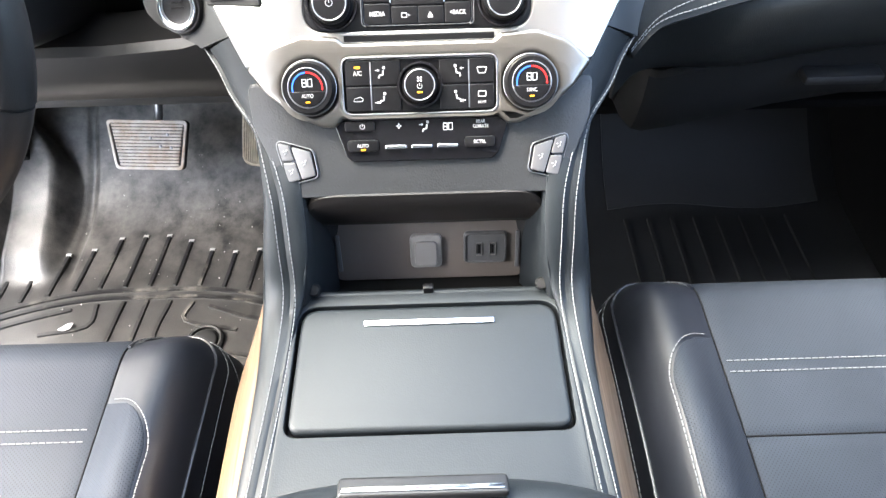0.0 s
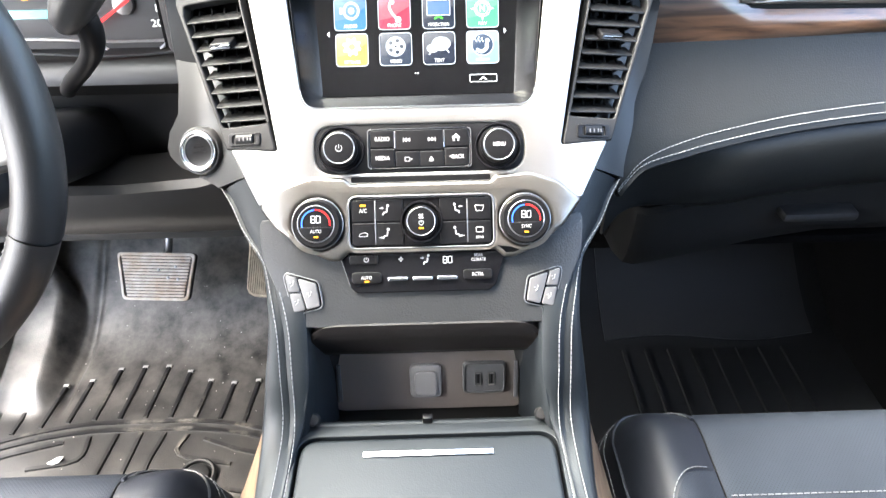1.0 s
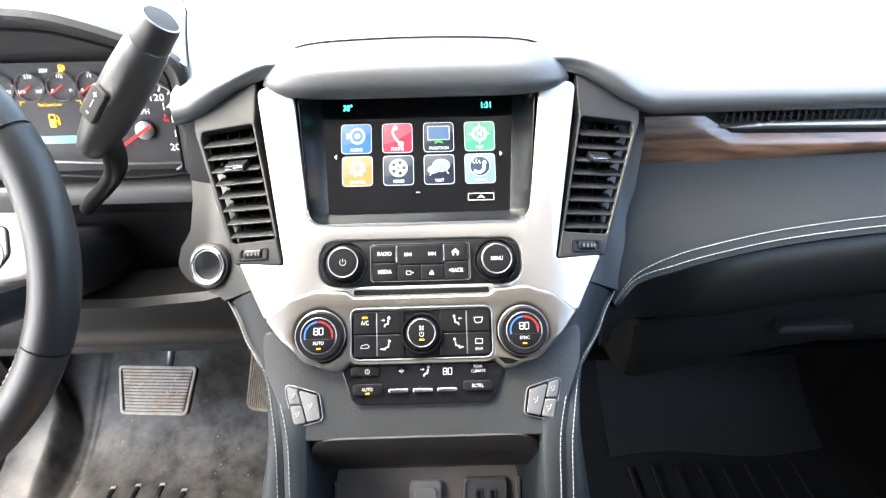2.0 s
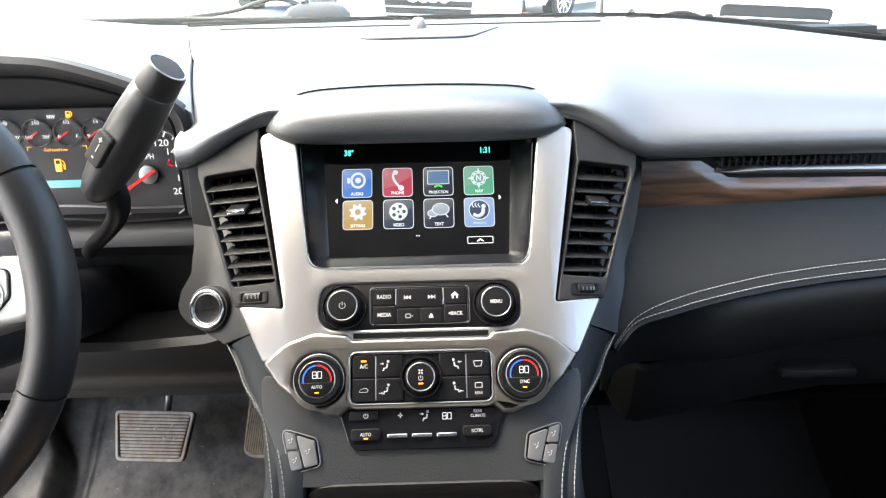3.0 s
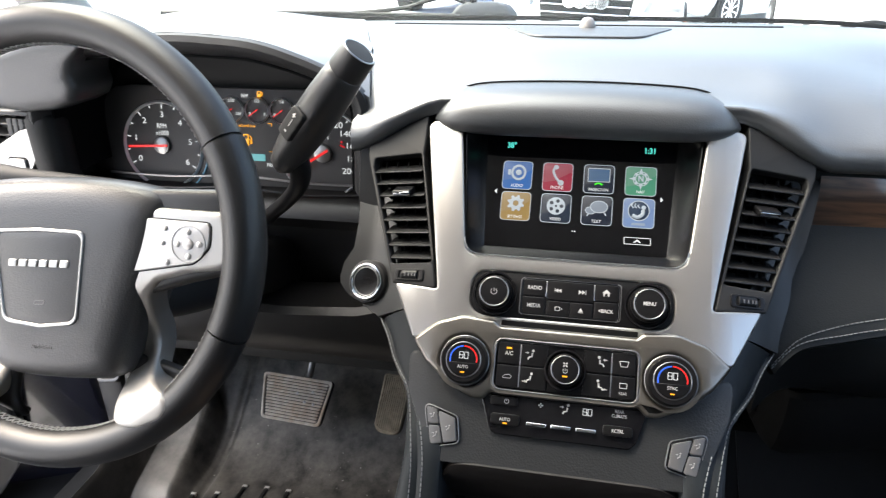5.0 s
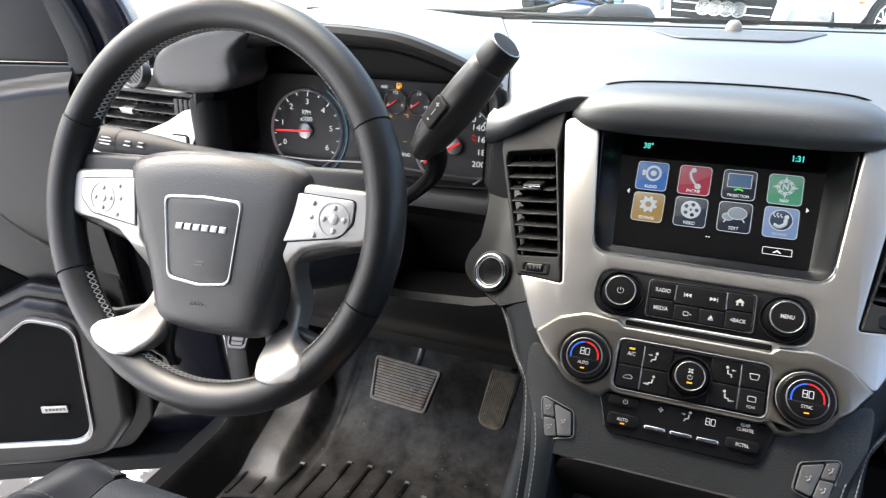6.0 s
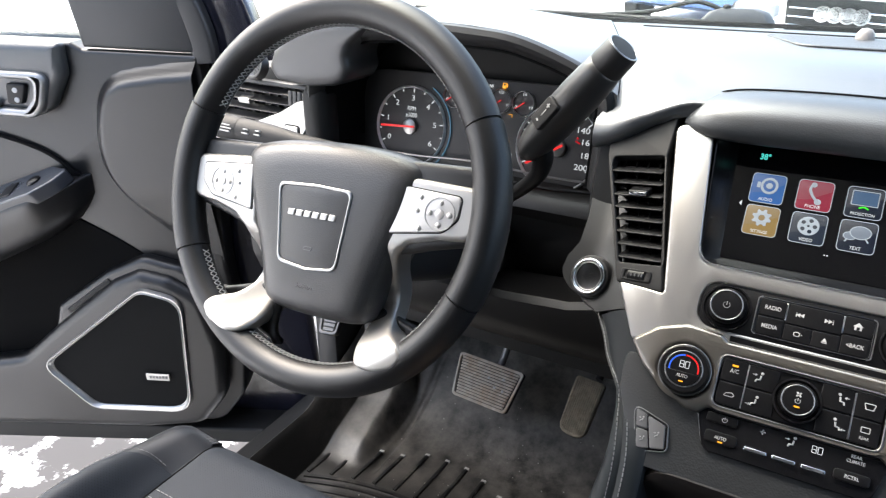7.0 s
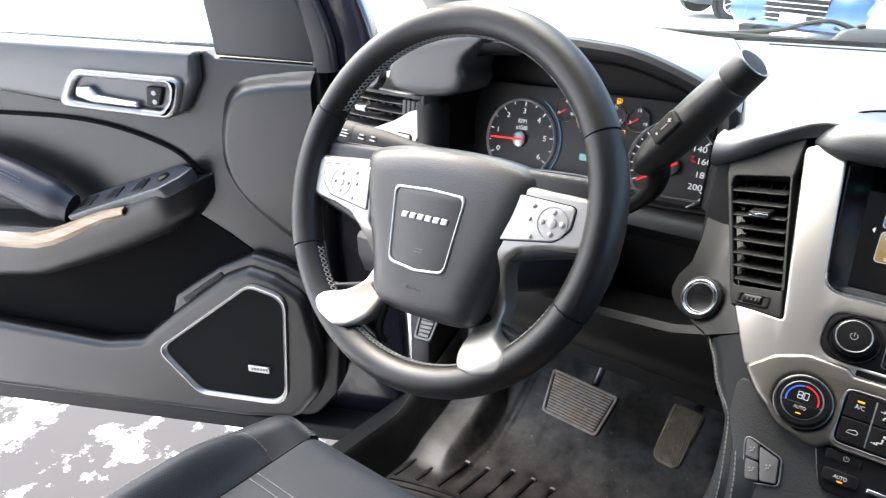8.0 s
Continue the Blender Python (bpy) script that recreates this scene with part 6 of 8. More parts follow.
part("belt_lamp", join(plate([disc(0.1365, 0.0125, 0.0016, 14)], 0.001, 0.0016, 0.0002), moved(box(-0.0035, -0.001, 0.001, 0.0035, 0.001, 0.0016), pose(0.1375, 0.0075, 0, 0, 0, -25))), BELT_RED, cluster, "small red warning lamp")
part("heading", moved(words("NW", 0.0062, 0.0001, 0.0001), pose(0.008, 0.0655, 0.0006)), PALE, cluster)
part("warning_lamp", moved(join(plate([rect(-0.0036, -0.0036, 0.0016, 0.0036, 0.0008), rect(-0.0024, 0.0004, 0.0006, 0.0026, 0.0003)], 0, 0.0005, 0.0001), sweep([Vector((0.0016, 0, 0.0003)), Vector((0.0032, -0.0022, 0.0003)), Vector((0.0036, 0.0016, 0.0003)), Vector((0.0022, 0.0032, 0.0003))], ring(0.0005, 5))), pose(0.0290, 0.0680, 0.0006)), AMBER, cluster, "small amber warning lamp")
part("message", moved(words("Fuel Level Low", 0.0052, 0.0001), pose(0.0075, 0.028, 0.0006)), AMBER, cluster)
pump = plate([rounded([(-0.007, -0.010), (0.003, -0.010), (0.003, 0.010), (-0.007, 0.010)], 0.0015), rect(-0.0052, 0.002, 0.0012, 0.008, 0.0005)], 0, 0.0005, 0.0001)
hose = sweep([Vector((0.003, 0.001, 0.0003)), Vector((0.006, 0.0, 0.0003)), Vector((0.0065, -0.007, 0.0003)), Vector((0.0085, -0.006, 0.0003)), Vector((0.0082, 0.004, 0.0003)), Vector((0.005, 0.0075, 0.0003))], ring(0.0007, 5))
part("fuel_sign", moved(join(pump, hose), pose(0.0085, 0.010, 0.0004) @ Matrix.Diagonal((0.75, 0.75, 1, 1))), AMBER, cluster, "amber fuel pump sign")
for x0, y0, x1, y1 in ((-0.0255, 0.0315, -0.020, 0.0322), (-0.0255, 0.028, -0.0248, 0.0322), (0.038, 0.0315, 0.0435, 0.0322), (0.0428, 0.028, 0.0435, 0.0322), (0.038, -0.004, 0.0435, -0.0033)):
    part("message_corner", box(x0, y0, 0.0004, x1, y1, 0.0008), AMBER, cluster)
part("status_bar", plate([rect(-0.0150, -0.0165, 0.0325, -0.0075, 0.001)], 0.0004, 0.0009, 0.0002), glowing("teal_light", (0.16, 0.42, 0.45), 0.16), cluster, "pale teal status bar")
part("gear_letters", moved(words("PRND", 0.0070, 0.0001), pose(0.0420, -0.0215, 0.0006)), PALE, cluster)
for du in (-0.1, 0.1):
    part("lower_trim", sweep(smooth_line([(-0.19, -0.040, 0.006), (-0.1, -0.041, 0.008), (0, -0.036, 0.010), (0.1, -0.041, 0.008), (0.19, -0.040, 0.006)] if du < 0 else [(-0.19, -0.050, 0.012), (-0.1, -0.054, 0.02), (0, -0.048, 0.026), (0.1, -0.054, 0.02), (0.19, -0.050, 0.012)], 8), ring(0.0016, 6)), STEEL if du < 0 else SOFT, cluster, "thin trim line")

# hood over the instruments
ARCH = [(-0.655, 1.400), (-0.655, 1.46), (-0.648, 1.505), (-0.628, 1.540), (-0.585, 1.563), (-0.52, 1.573), (-0.45, 1.577), (-0.398, 1.575), (-0.345, 1.569), (-0.29, 1.551), (-0.246, 1.530), (-0.2285, 1.512), (-0.2265, 1.475), (-0.229, 1.40)]
line = smooth_line([Vector((x, 0, z)) for x, z in ARCH], 5)
mid = Vector((-0.44, 0, 1.42))
rows = []
for p in line:
    out = (p - mid).normalized()
    right_side = step(p.x, -0.36, -0.25)
    fy = 0.655 + 0.004 * right_side
    rows.append([p + Vector((0, 0.775, 0)) - out * 0.030, p + Vector((0, fy + 0.045, 0)) - out * 0.025, p + Vector((0, fy + 0.012, 0)) - out * 0.0235, p + Vector((0, fy, 0)) - out * 0.017, p + Vector((0, fy - 0.004, 0)) - out * 0.008, p + Vector((0, fy - 0.001, 0)) - out * 0.0015, p + Vector((0, fy + 0.007, 0)) + out * 0.0005, p + Vector((0, fy + 0.02, 0)) - out * 0.004])
dash_part("instrument_hood", surface([row[2:] for row in rows], thick=0.004), LIP, "padded hood over the instruments")
# Inner rows of the same hood in near-black: the cavity's shade is coloured in.
dash_part("hood_inner_face", surface([[p for p in row[:3]] for row in rows], thick=0.003), BLACK, "inner face of the hood, blackened for its shade")


def left_top(x):
    """Height of the dash top behind the instrument hood."""
    return 1.569 - 0.03 * step(-x, 0.62, 0.8)


def arch_top(x):
    """Height of the hood's crest over x."""
    crest = ARCH[2:12]
    for (xa, za), (xb, zb) in zip(crest, crest[1:]):
        if xa <= x <= xb:
            return mix(za, zb, (x - xa) / (xb - xa))
    return crest[0][1] if x < crest[0][0] else crest[-1][1]


rows = []
for i in range(27):
    t = min(i / 25, 1.0)
    near_y = 0.661
    row = []
    for j in range(18):
        k = j / 17
        y = mix(base_y(mix(-0.80, -0.34, t)) + 0.015, near_y, k)
        x_near = mix(-0.66, -0.2225, t)
        x = mix(mix(-0.80, -0.66, k), seam_x(y) - 0.0015, t)
        flat = mix(left_top(x), 1.5525, step(t, 0.55, 1.0))
        f = max((0.775 - y) / (0.775 - near_y), 0) ** 2.2
        row.append((x, y, mix(flat, arch_top(x_near) + 0.0010, f)))
    if i == 26:
        row = [(p[0] + 0.0005, p[1], p[2] - 0.016) for p in row]
    rows.append(row)
dash_part("left_dash_top", surface(rows, thick=0.004), PAD, "black grained dash top above the instruments")

DASH_END = material("dash_end_vinyl", (0.030, 0.031, 0.032), 0.38, grain=700, relief=0.2, kind="voronoi", vary=0.1, spec=0.6)
# left end: outer pad, slatted vent, lamp switch
END_PAD = [(-0.711, 1.506, 0.012), (-0.699, 1.530, 0.03), (-0.670, 1.552, 0.04), (-0.623, 1.567, 0.06), (-0.571, 1.5765, 0.05), (-0.528, 1.5775, 0.006), (-0.548, 1.562, 0.03), (-0.566, 1.547, 0.03), (-0.574, 1.530, 0.02), (-0.569, 1.514, 0.02), (-0.579, 1.499, 0.012), (-0.600, 1.490, 0.02), (-0.644, 1.485, 0.05), (-0.700, 1.490, 0.012)]
dash_part("outer_pad", moved(dome(rounded(END_PAD, 0.012, 6), [(0.0, -0.060), (0.0, -0.004), (0.012, 0.0015), (0.035, 0.0050), (0.08, 0.0080), (0.16, 0.0100), (0.30, 0.0112), (0.6, 0.0118)]), axes((0, 0.652, 0), (1, 0, 0), (0, 0, 1))), DASH_END, "padded end of the dash")
dash_part("instrument_backing", box(-0.66, 0.772, 1.36, -0.25, 0.778, 1.547), DARK)
dash_part("hood_side", box(-0.668, 0.651, 1.33, -0.626, 0.70, 1.486, 0.019, 5), DARK)
dash_part("end_panel", box(-0.80, 0.70, 1.12, -0.665, 0.80, 1.50, 0.02), SOFT)

side_vent = thing("air_vent", pose(-0.760, 0.676, 1.446, 84, 0, -3), "black louvred air vent beside the door", "air vent")
part("frame", plate([rect(-0.085, -0.036, 0.112, 0.034, 0.006), rect(-0.080, -0.032, 0.106, 0.028, 0.004)], -0.02, 0.004, 0.0015), SOFT, side_vent)
part("well", plate([rect(-0.085, -0.036, 0.112, 0.034, 0.006)], -0.045, -0.04, 0.001), DARK, side_vent)
for i in range(4):
    part("slat", moved(plate([rect(-0.080, -0.010, 0.106, 0.008, 0.002)], -0.0008, 0.0008, 0.0004), pose(0, -0.021 + 0.014 * i, -0.004, -68, 0, 0)), SOFT, side_vent)
for i in range(9):
    part("fin", box(-0.07 + 0.017 * i, -0.030, -0.03, -0.0688 + 0.017 * i, 0.028, -0.018), SOFT, side_vent)
part("slider", moved(plate([rect(-0.012, -0.005, 0.012, 0.007, 0.002)], -0.004, 0.004, 0.0015), pose(-0.030, 0.002, 0.003, -66, 0, 0)), BRUSHED, side_vent, "bright slider")
part("side_ribs", join(*[box(0.060 + 0.0088 * i, 0.004, 0.002, 0.0672 + 0.0088 * i, 0.025, 0.006, 0.0008) for i in range(5)]), SOFT, side_vent)

demist = thing("air_vent", pose(-0.768, 0.676, 1.500, 70, 0, -20), "small round-ended window demister vent", "air vent")
part("frame", plate([disc(0, 0, 0.030, 28, 0.020), disc(0, 0, 0.025, 28, 0.015)], -0.01, 0.003, 0.0012), SOFT, demist)
for i in range(5):
    part("slat", moved(box(-0.020, -0.0008, -0.008, 0.020, 0.0008, 0.0), pose(0, -0.010 + 0.005 * i, 0, 0, 0, -20)), SOFT, demist)

lamp_sw = thing("headlamp_switch", pose(-0.715, 0.664, 1.402, 86, 0, -3), "silver switch panel with a small grey key", "switch")
part("panel", plate([rounded([(-0.155, -0.060, 0.01), (0.010, -0.060, 0.01), (0.036, -0.006, 0.03), (0.064, 0.036, 0.01), (0.079, 0.066, 0.006), (0.036, 0.056, 0.03), (0.003, 0.038, 0.03), (-0.043, 0.020, 0.03), (-0.090, 0.011, 0.02), (-0.155, 0.005, 0.01)], 0.008)], -0.02, 0.005, 0.002, 3), BRUSHED, lamp_sw, "satin silver panel")
part("key_gap", plate([rect(0.0110, -0.0120, 0.0420, 0.0230, 0.006)], 0.003, 0.0056, 0.0005), DARK, lamp_sw)
part("key", plate([rect(0.0130, -0.0100, 0.0400, 0.0210, 0.005)], 0.003, 0.0085, 0.0015), BRUSHED, lamp_sw)

KNEE = material("knee_plastic", (0.0085, 0.0081, 0.0080), 0.38, grain=1100, relief=0.12, vary=0.15, spec=0.34)
# lower dash left of the console: knee panel, recess, pedals' surround
rows = []
for x in (-0.80, -0.7, -0.5, -0.35, -0.26, -0.225, -0.20):
    k = step(x, -0.30, -0.20)
    rows.append([(x, 0.74, 1.238 + 0.02 * k), (x, 0.672 - 0.004, 1.240 + 0.02 * k), (x, 0.660, 1.232 + 0.02 * k), (x, 0.662, 1.20), (x, 0.675, 1.165), (x, 0.70, 1.150), (x, 0.78, 1.15)])
dash_part("knee_panel", surface(rows, thick=0.005), KNEE, "black plastic knee panel")
dash_part("recess_back", box(-0.70, 0.765, 1.20, -0.20, 0.785, 1.40, 0.005), SOFT)
rows = []
for k in range(9):
    z = mix(1.47, 1.315, k / 8)
    xo = -0.240 + 0.0055 * step(k / 8, 0.4, 1)
    rows.append([(xo - 0.004, 0.77, z), (xo - 0.003, 0.69 - 0.03 * k / 8, z), (xo, 0.664 - 0.04 * k / 8, z), (xo + 0.006, 0.650 - 0.045 * k / 8, z), (xo + 0.03, 0.650 - 0.05 * k / 8, z)])
dash_part("column_trim", surface(rows, thick=0.004), CHEEK, "dark upright trim beside the instruments")
dash_part("cluster_sill", surface([[(x, y, z) for y, z in ((0.745, 1.378), (0.722, 1.374), (0.704, 1.364), (0.698, 1.350), (0.708, 1.334), (0.76, 1.322))] for x in (-0.67, -0.55, -0.43, -0.33, -0.25)], thick=0.004), KNEE, "dark ledge below the instruments")

# ---- pedals ----
def ribbed_pedal(name, m, w, h, taper, n, label, across=True, ribs=None):
    ped = thing(name, m, label, "pedal")
    out = rounded([(-w / 2, h / 2, 0.008), (w / 2, h / 2, 0.008), (w / 2 - taper, -h / 2, 0.01 if across else 0.022), (-w / 2 + taper, -h / 2, 0.01 if across else 0.022)], 0.008, 6)
    part("plate", plate([out], -0.012, 0, 0.003, 3), RUBBER if across else TAN_DUST, ped)
    inner = rounded([(-w / 2 + 0.0055, h / 2 - 0.0055, 0.006), (w / 2 - 0.0055, h / 2 - 0.0055, 0.006), (w / 2 - taper - 0.0045, -h / 2 + 0.0055, 0.007), (-w / 2 + taper + 0.0045, -h / 2 + 0.0055, 0.007)], 0.006)
    if across:
        part("raised_edge", plate([out, inner], -0.001, 0.0035, 0.0012), ribs or PEDAL, ped, "raised worn edge")
    for i in range(n):
        t = (i + 0.5) / n
        if across:
            y = mix(-h / 2 + 0.006, h / 2 - 0.006, t)
            half = w / 2 - taper * (1 - t) - 0.008
            part("rib", box(-half, y - h / n * 0.34, -0.001, half, y + h / n * 0.34, 0.0030, 0.0008, 1), ribs or PEDAL, ped)
        else:
            x = mix(-w / 2, w / 2, t) * 0.88
            end = 0.022 - math.sqrt(max(0.022 ** 2 - max(abs(x) - 0.006, 0) ** 2, 0))
            part("rib", box(x - w / n * 0.32, -h / 2 + 0.005 + end, -0.001, x + w / n * 0.32, h / 2 - 0.004, 0.0022, 0.0006, 1), TAN_DUST, ped)
    return ped


BR = axes((-0.487, 0.915, 0.888), (1, 0.0, 0.012), (0.10, 0.62, 0.78))
brake = ribbed_pedal("brake_pedal", BR, 0.142, 0.085, 0.012, 13, "wide ribbed brake pedal, dusty and worn")
part("arm", sweep(smooth_line([(0.012, 0.03, -0.012), (0.012, 0.06, -0.02), (0.014, 0.14, -0.01), (0.015, 0.26, 0.03)], 5), ring(0.007, 10), up=(1, 0, 0)), STEEL, brake, "steel pedal arm")
for u, v in ((0.005, 0.012), (0.022, -0.002), (0.04, -0.004), (0.035, 0.018)):
    part("grit", lathe([(0.003, 0.003), (0.002, 0.005), (0, 0.006)], 8), WHITE_INK, brake, m=pose(u, v, 0))
gas = ribbed_pedal("accelerator_pedal", axes((-0.298, 0.922, 0.898), (0.97, 0.0, 0.06), (0.20, 0.69, 0.69)), 0.058, 0.108, 0.003, 13, "long ribbed accelerator pedal, dusty", across=False)
part("arm", sweep(smooth_line([(0.01, 0.06, -0.012), (0.012, 0.13, -0.02), (0.012, 0.24, 0.0)], 5), ring(0.007, 10), up=(1, 0, 0)), DARK, gas)
park = ribbed_pedal("parking_brake_pedal", axes((-0.763, 0.80, 1.006), (0.98, 0.1, 0.1), (-0.1, 0.65, 0.75)), 0.048, 0.053, 0.004, 5, "small grey ribbed parking brake pedal", ribs=KEY_GREY)
part("arm", sweep(smooth_line([(0.0, 0.0, -0.012), (0.0, 0.06, -0.03), (0.0, 0.2, -0.01)], 5), ring(0.007, 10), up=(1, 0, 0)), DARK, park)
post = thing("column_brace", pose(-0.78, 0.92, 0.75), "grey upright trim strip beside the pedals", "trim")
part("strip", sweep([Vector((0.03, 0.06, 0.02)), Vector((0.0, 0.02, 0.25)), Vector((-0.02, -0.02, 0.48))], [(p[0], p[1]) for p in rect(-0.014, -0.01, 0.014, 0.01, 0.004)], up=(0, 1, 0)), SOFT, post)

# ---- floor mats ----
def mat_z(x, y):
    return floor_z(x, y) + 0.004


mat_l = thing("floor_mat", pose(-0.52, 0.75, 0.716), "dirty black rubber floor mat with raised ribs", "floor mat", "floor mats")
TM = mat_l.matrix_basis.inverted()
nx, ny = 140, 110
rows = []
for i in range(nx + 1):
    x = mix(-0.80, -0.215, i / nx)
    row = []
    for j in range(ny + 1):
        y = mix(0.36, 1.24, j / ny)
        edge_x = 0.672 + 0.085 * step(y, 0.93, 1.075) ** 1.6
        foot = step(-x, edge_x - 0.004, edge_x + 0.034) * step(y, 0.735, 0.80) * (1 - step(y, 1.03, 1.08))
        wall = 0.10 * step(-x, 0.768, 0.80) + 0.05 * step(x, -0.235, -0.215)
        groove = -0.006 * step(-x, 0.640, 0.652) * (1 - step(-x, 0.656, 0.668)) * step(y, 0.73, 0.78)
        row.append((x, y, mat_z(x, y) + foot * 0.055 * step(y, 0.72, 0.95) + foot * 0.012 + wall + groove))
    rows.append(row)
part("sheet", moved(surface(rows, thick=0.003), TM), MAT_RUBBER, mat_l, "muddy rubber sheet with a raised foot rest")


def mat_rib(pts, w=0.0042, h=0.0055):
    line = smooth_line([Vector((x, y, mat_z(x, y) + 0.001)) for x, y in pts], 4)
    return moved(sweep(line, [(-w, 0), (-w * 0.7, h), (w * 0.7, h), (w, 0)]), TM)


RIB = material("rib_rubber", (0.0095, 0.0095, 0.0095), 0.32, grain=500, relief=0.25, vary=0.25, blot=20, dirt=((0.16, 0.145, 0.12), 0.25, 14))


def arc_y(x):
    """The raised arc across the mat."""
    return 0.728 - 0.95 * max(abs(x + 0.49) - 0.05, 0) ** 2


TIPS = (0.775, 0.79, 0.812, 0.822, 0.848, 0.852, 0.852, 0.838, 0.815, 0.808, 0.812, 0.80)
for i, tip in enumerate(TIPS):
    x = -0.752 + 0.0435 * i
    part("rib", mat_rib([(x, tip), (x - 0.004, mix(tip, arc_y(x), 0.5)), (x - 0.008, arc_y(x) + 0.008)]), RIB, mat_l)
    # Pale tip: salt, plus the rib's highlight put into the colour.
    part("rib_tip", moved(box(x - 0.005, tip - 0.003, mat_z(x, tip), x + 0.005, tip + 0.003, mat_z(x, tip) + 0.0068, 0.001), TM), SALT, mat_l, "rib tip, pale with salt and a painted glint")
for off in (0.0, -0.016):
    part("arc", mat_rib([(x, arc_y(x) + off) for x in [-0.76 + 0.04 * k for k in range(14)]]), RIB, mat_l)
for pts in ([(-0.58, 0.70), (-0.584, 0.655), (-0.66, 0.640)], [(-0.535, 0.704), (-0.545, 0.60), (-0.547, 0.52)], [(-0.495, 0.706), (-0.503, 0.60), (-0.505, 0.50)], [(-0.455, 0.704), (-0.462, 0.62), (-0.38, 0.600)], [(-0.415, 0.700), (-0.420, 0.662), (-0.33, 0.640)], [(-0.385, 0.690), (-0.325, 0.668), (-0.27, 0.655)], [(-0.62, 0.690), (-0.70, 0.668), (-0.75, 0.65)], [(-0.35, 0.60), (-0.30, 0.59), (-0.26, 0.585)], [(-0.44, 0.56), (-0.40, 0.548), (-0.30, 0.55)]):
    part("rib", mat_rib(pts), RIB, mat_l)
stud = part("fastener", lathe([(0.031, 0.0), (0.031, 0.008), (0.028, 0.011), (0.025, 0.010), (0.0245, 0.004), (0.022, 0.004), (0.021, 0.009), (0.018, 0.0115), (0, 0.0115)], 36), DARK, mat_l, "round mat fastener", m=TM @ pose(-0.378, 0.618, 0.717))
rnd = random.Random(5)
grit = []
for i in range(80):
    x, y = rnd.uniform(-0.66, -0.24), 0.60 + 0.42 * rnd.random() ** 0.8
    r = rnd.choice((0.0006, 0.0008, 0.001, 0.0014))
    bit = bmesh.new()
    bmesh.ops.create_icosphere(bit, subdivisions=1, radius=r)
    for v in bit.verts:
        v.co *= rnd.uniform(0.7, 1.3)
    grit.append(moved(bit, TM @ pose(x, y, mat_z(x, y) + 0.0035)))
part("grit", join(*grit), SALT, mat_l, "specks of road salt", kind="stuff")
chip = thing("leaf_scrap", pose(-0.618, 0.652, 0.723), "small scrap of white debris on the mat", "debris")
part("scrap", plate([rounded([(-0.012, -0.004), (-0.004, 0.001), (0.002, 0.007), (0.013, 0.009), (0.010, -0.003), (0.0, -0.007)], 0.002)], 0, 0.002, 0.0006), WHITE_INK, chip)

mat_r = thing("floor_mat", pose(0.52, 0.75, 0.716), "black rubber floor mat with a smooth toe area", "floor mat", "floor mats")
TR = mat_r.matrix_basis.inverted()
TOE = material("smooth_toe_rubber", (0.013, 0.0135, 0.0145), 0.42, grain=500, relief=0.1, vary=0.2)
MATDARK = material("clean_rubber", (0.007, 0.0075, 0.008), 0.5, grain=500, relief=0.2, vary=0.2, spec=0.3)
part("sheet", moved(joined_grid(0.20, 0.82, 0.36, 1.24, 20, 30, lambda x, y: mat_z(x, y)), TR), MATDARK, mat_r)
part("toe_area", moved(surface([[(x, y, mat_z(x, y) + 0.006) for y in [0.885 + 0.02 * math.sin(x * 18) * 0.4 + k * (0.30 + 0.1 * (x - 0.33)) / 8 for k in range(9)]] for x in [0.33 + 0.4 * i / 10 for i in range(11)]], thick=0.003), TR), TOE, mat_r)
for i in range(8):
    x = 0.36 + 0.043 * i
    part("rib", moved(sweep([Vector((x, 0.60, mat_z(x, 0.6) + 0.001)), Vector((x, 0.86, mat_z(x, 0.86) + 0.001))], [(-0.004, 0), (-0.003, 0.005), (0.003, 0.005), (0.004, 0)]), TR), MATDARK, mat_r)

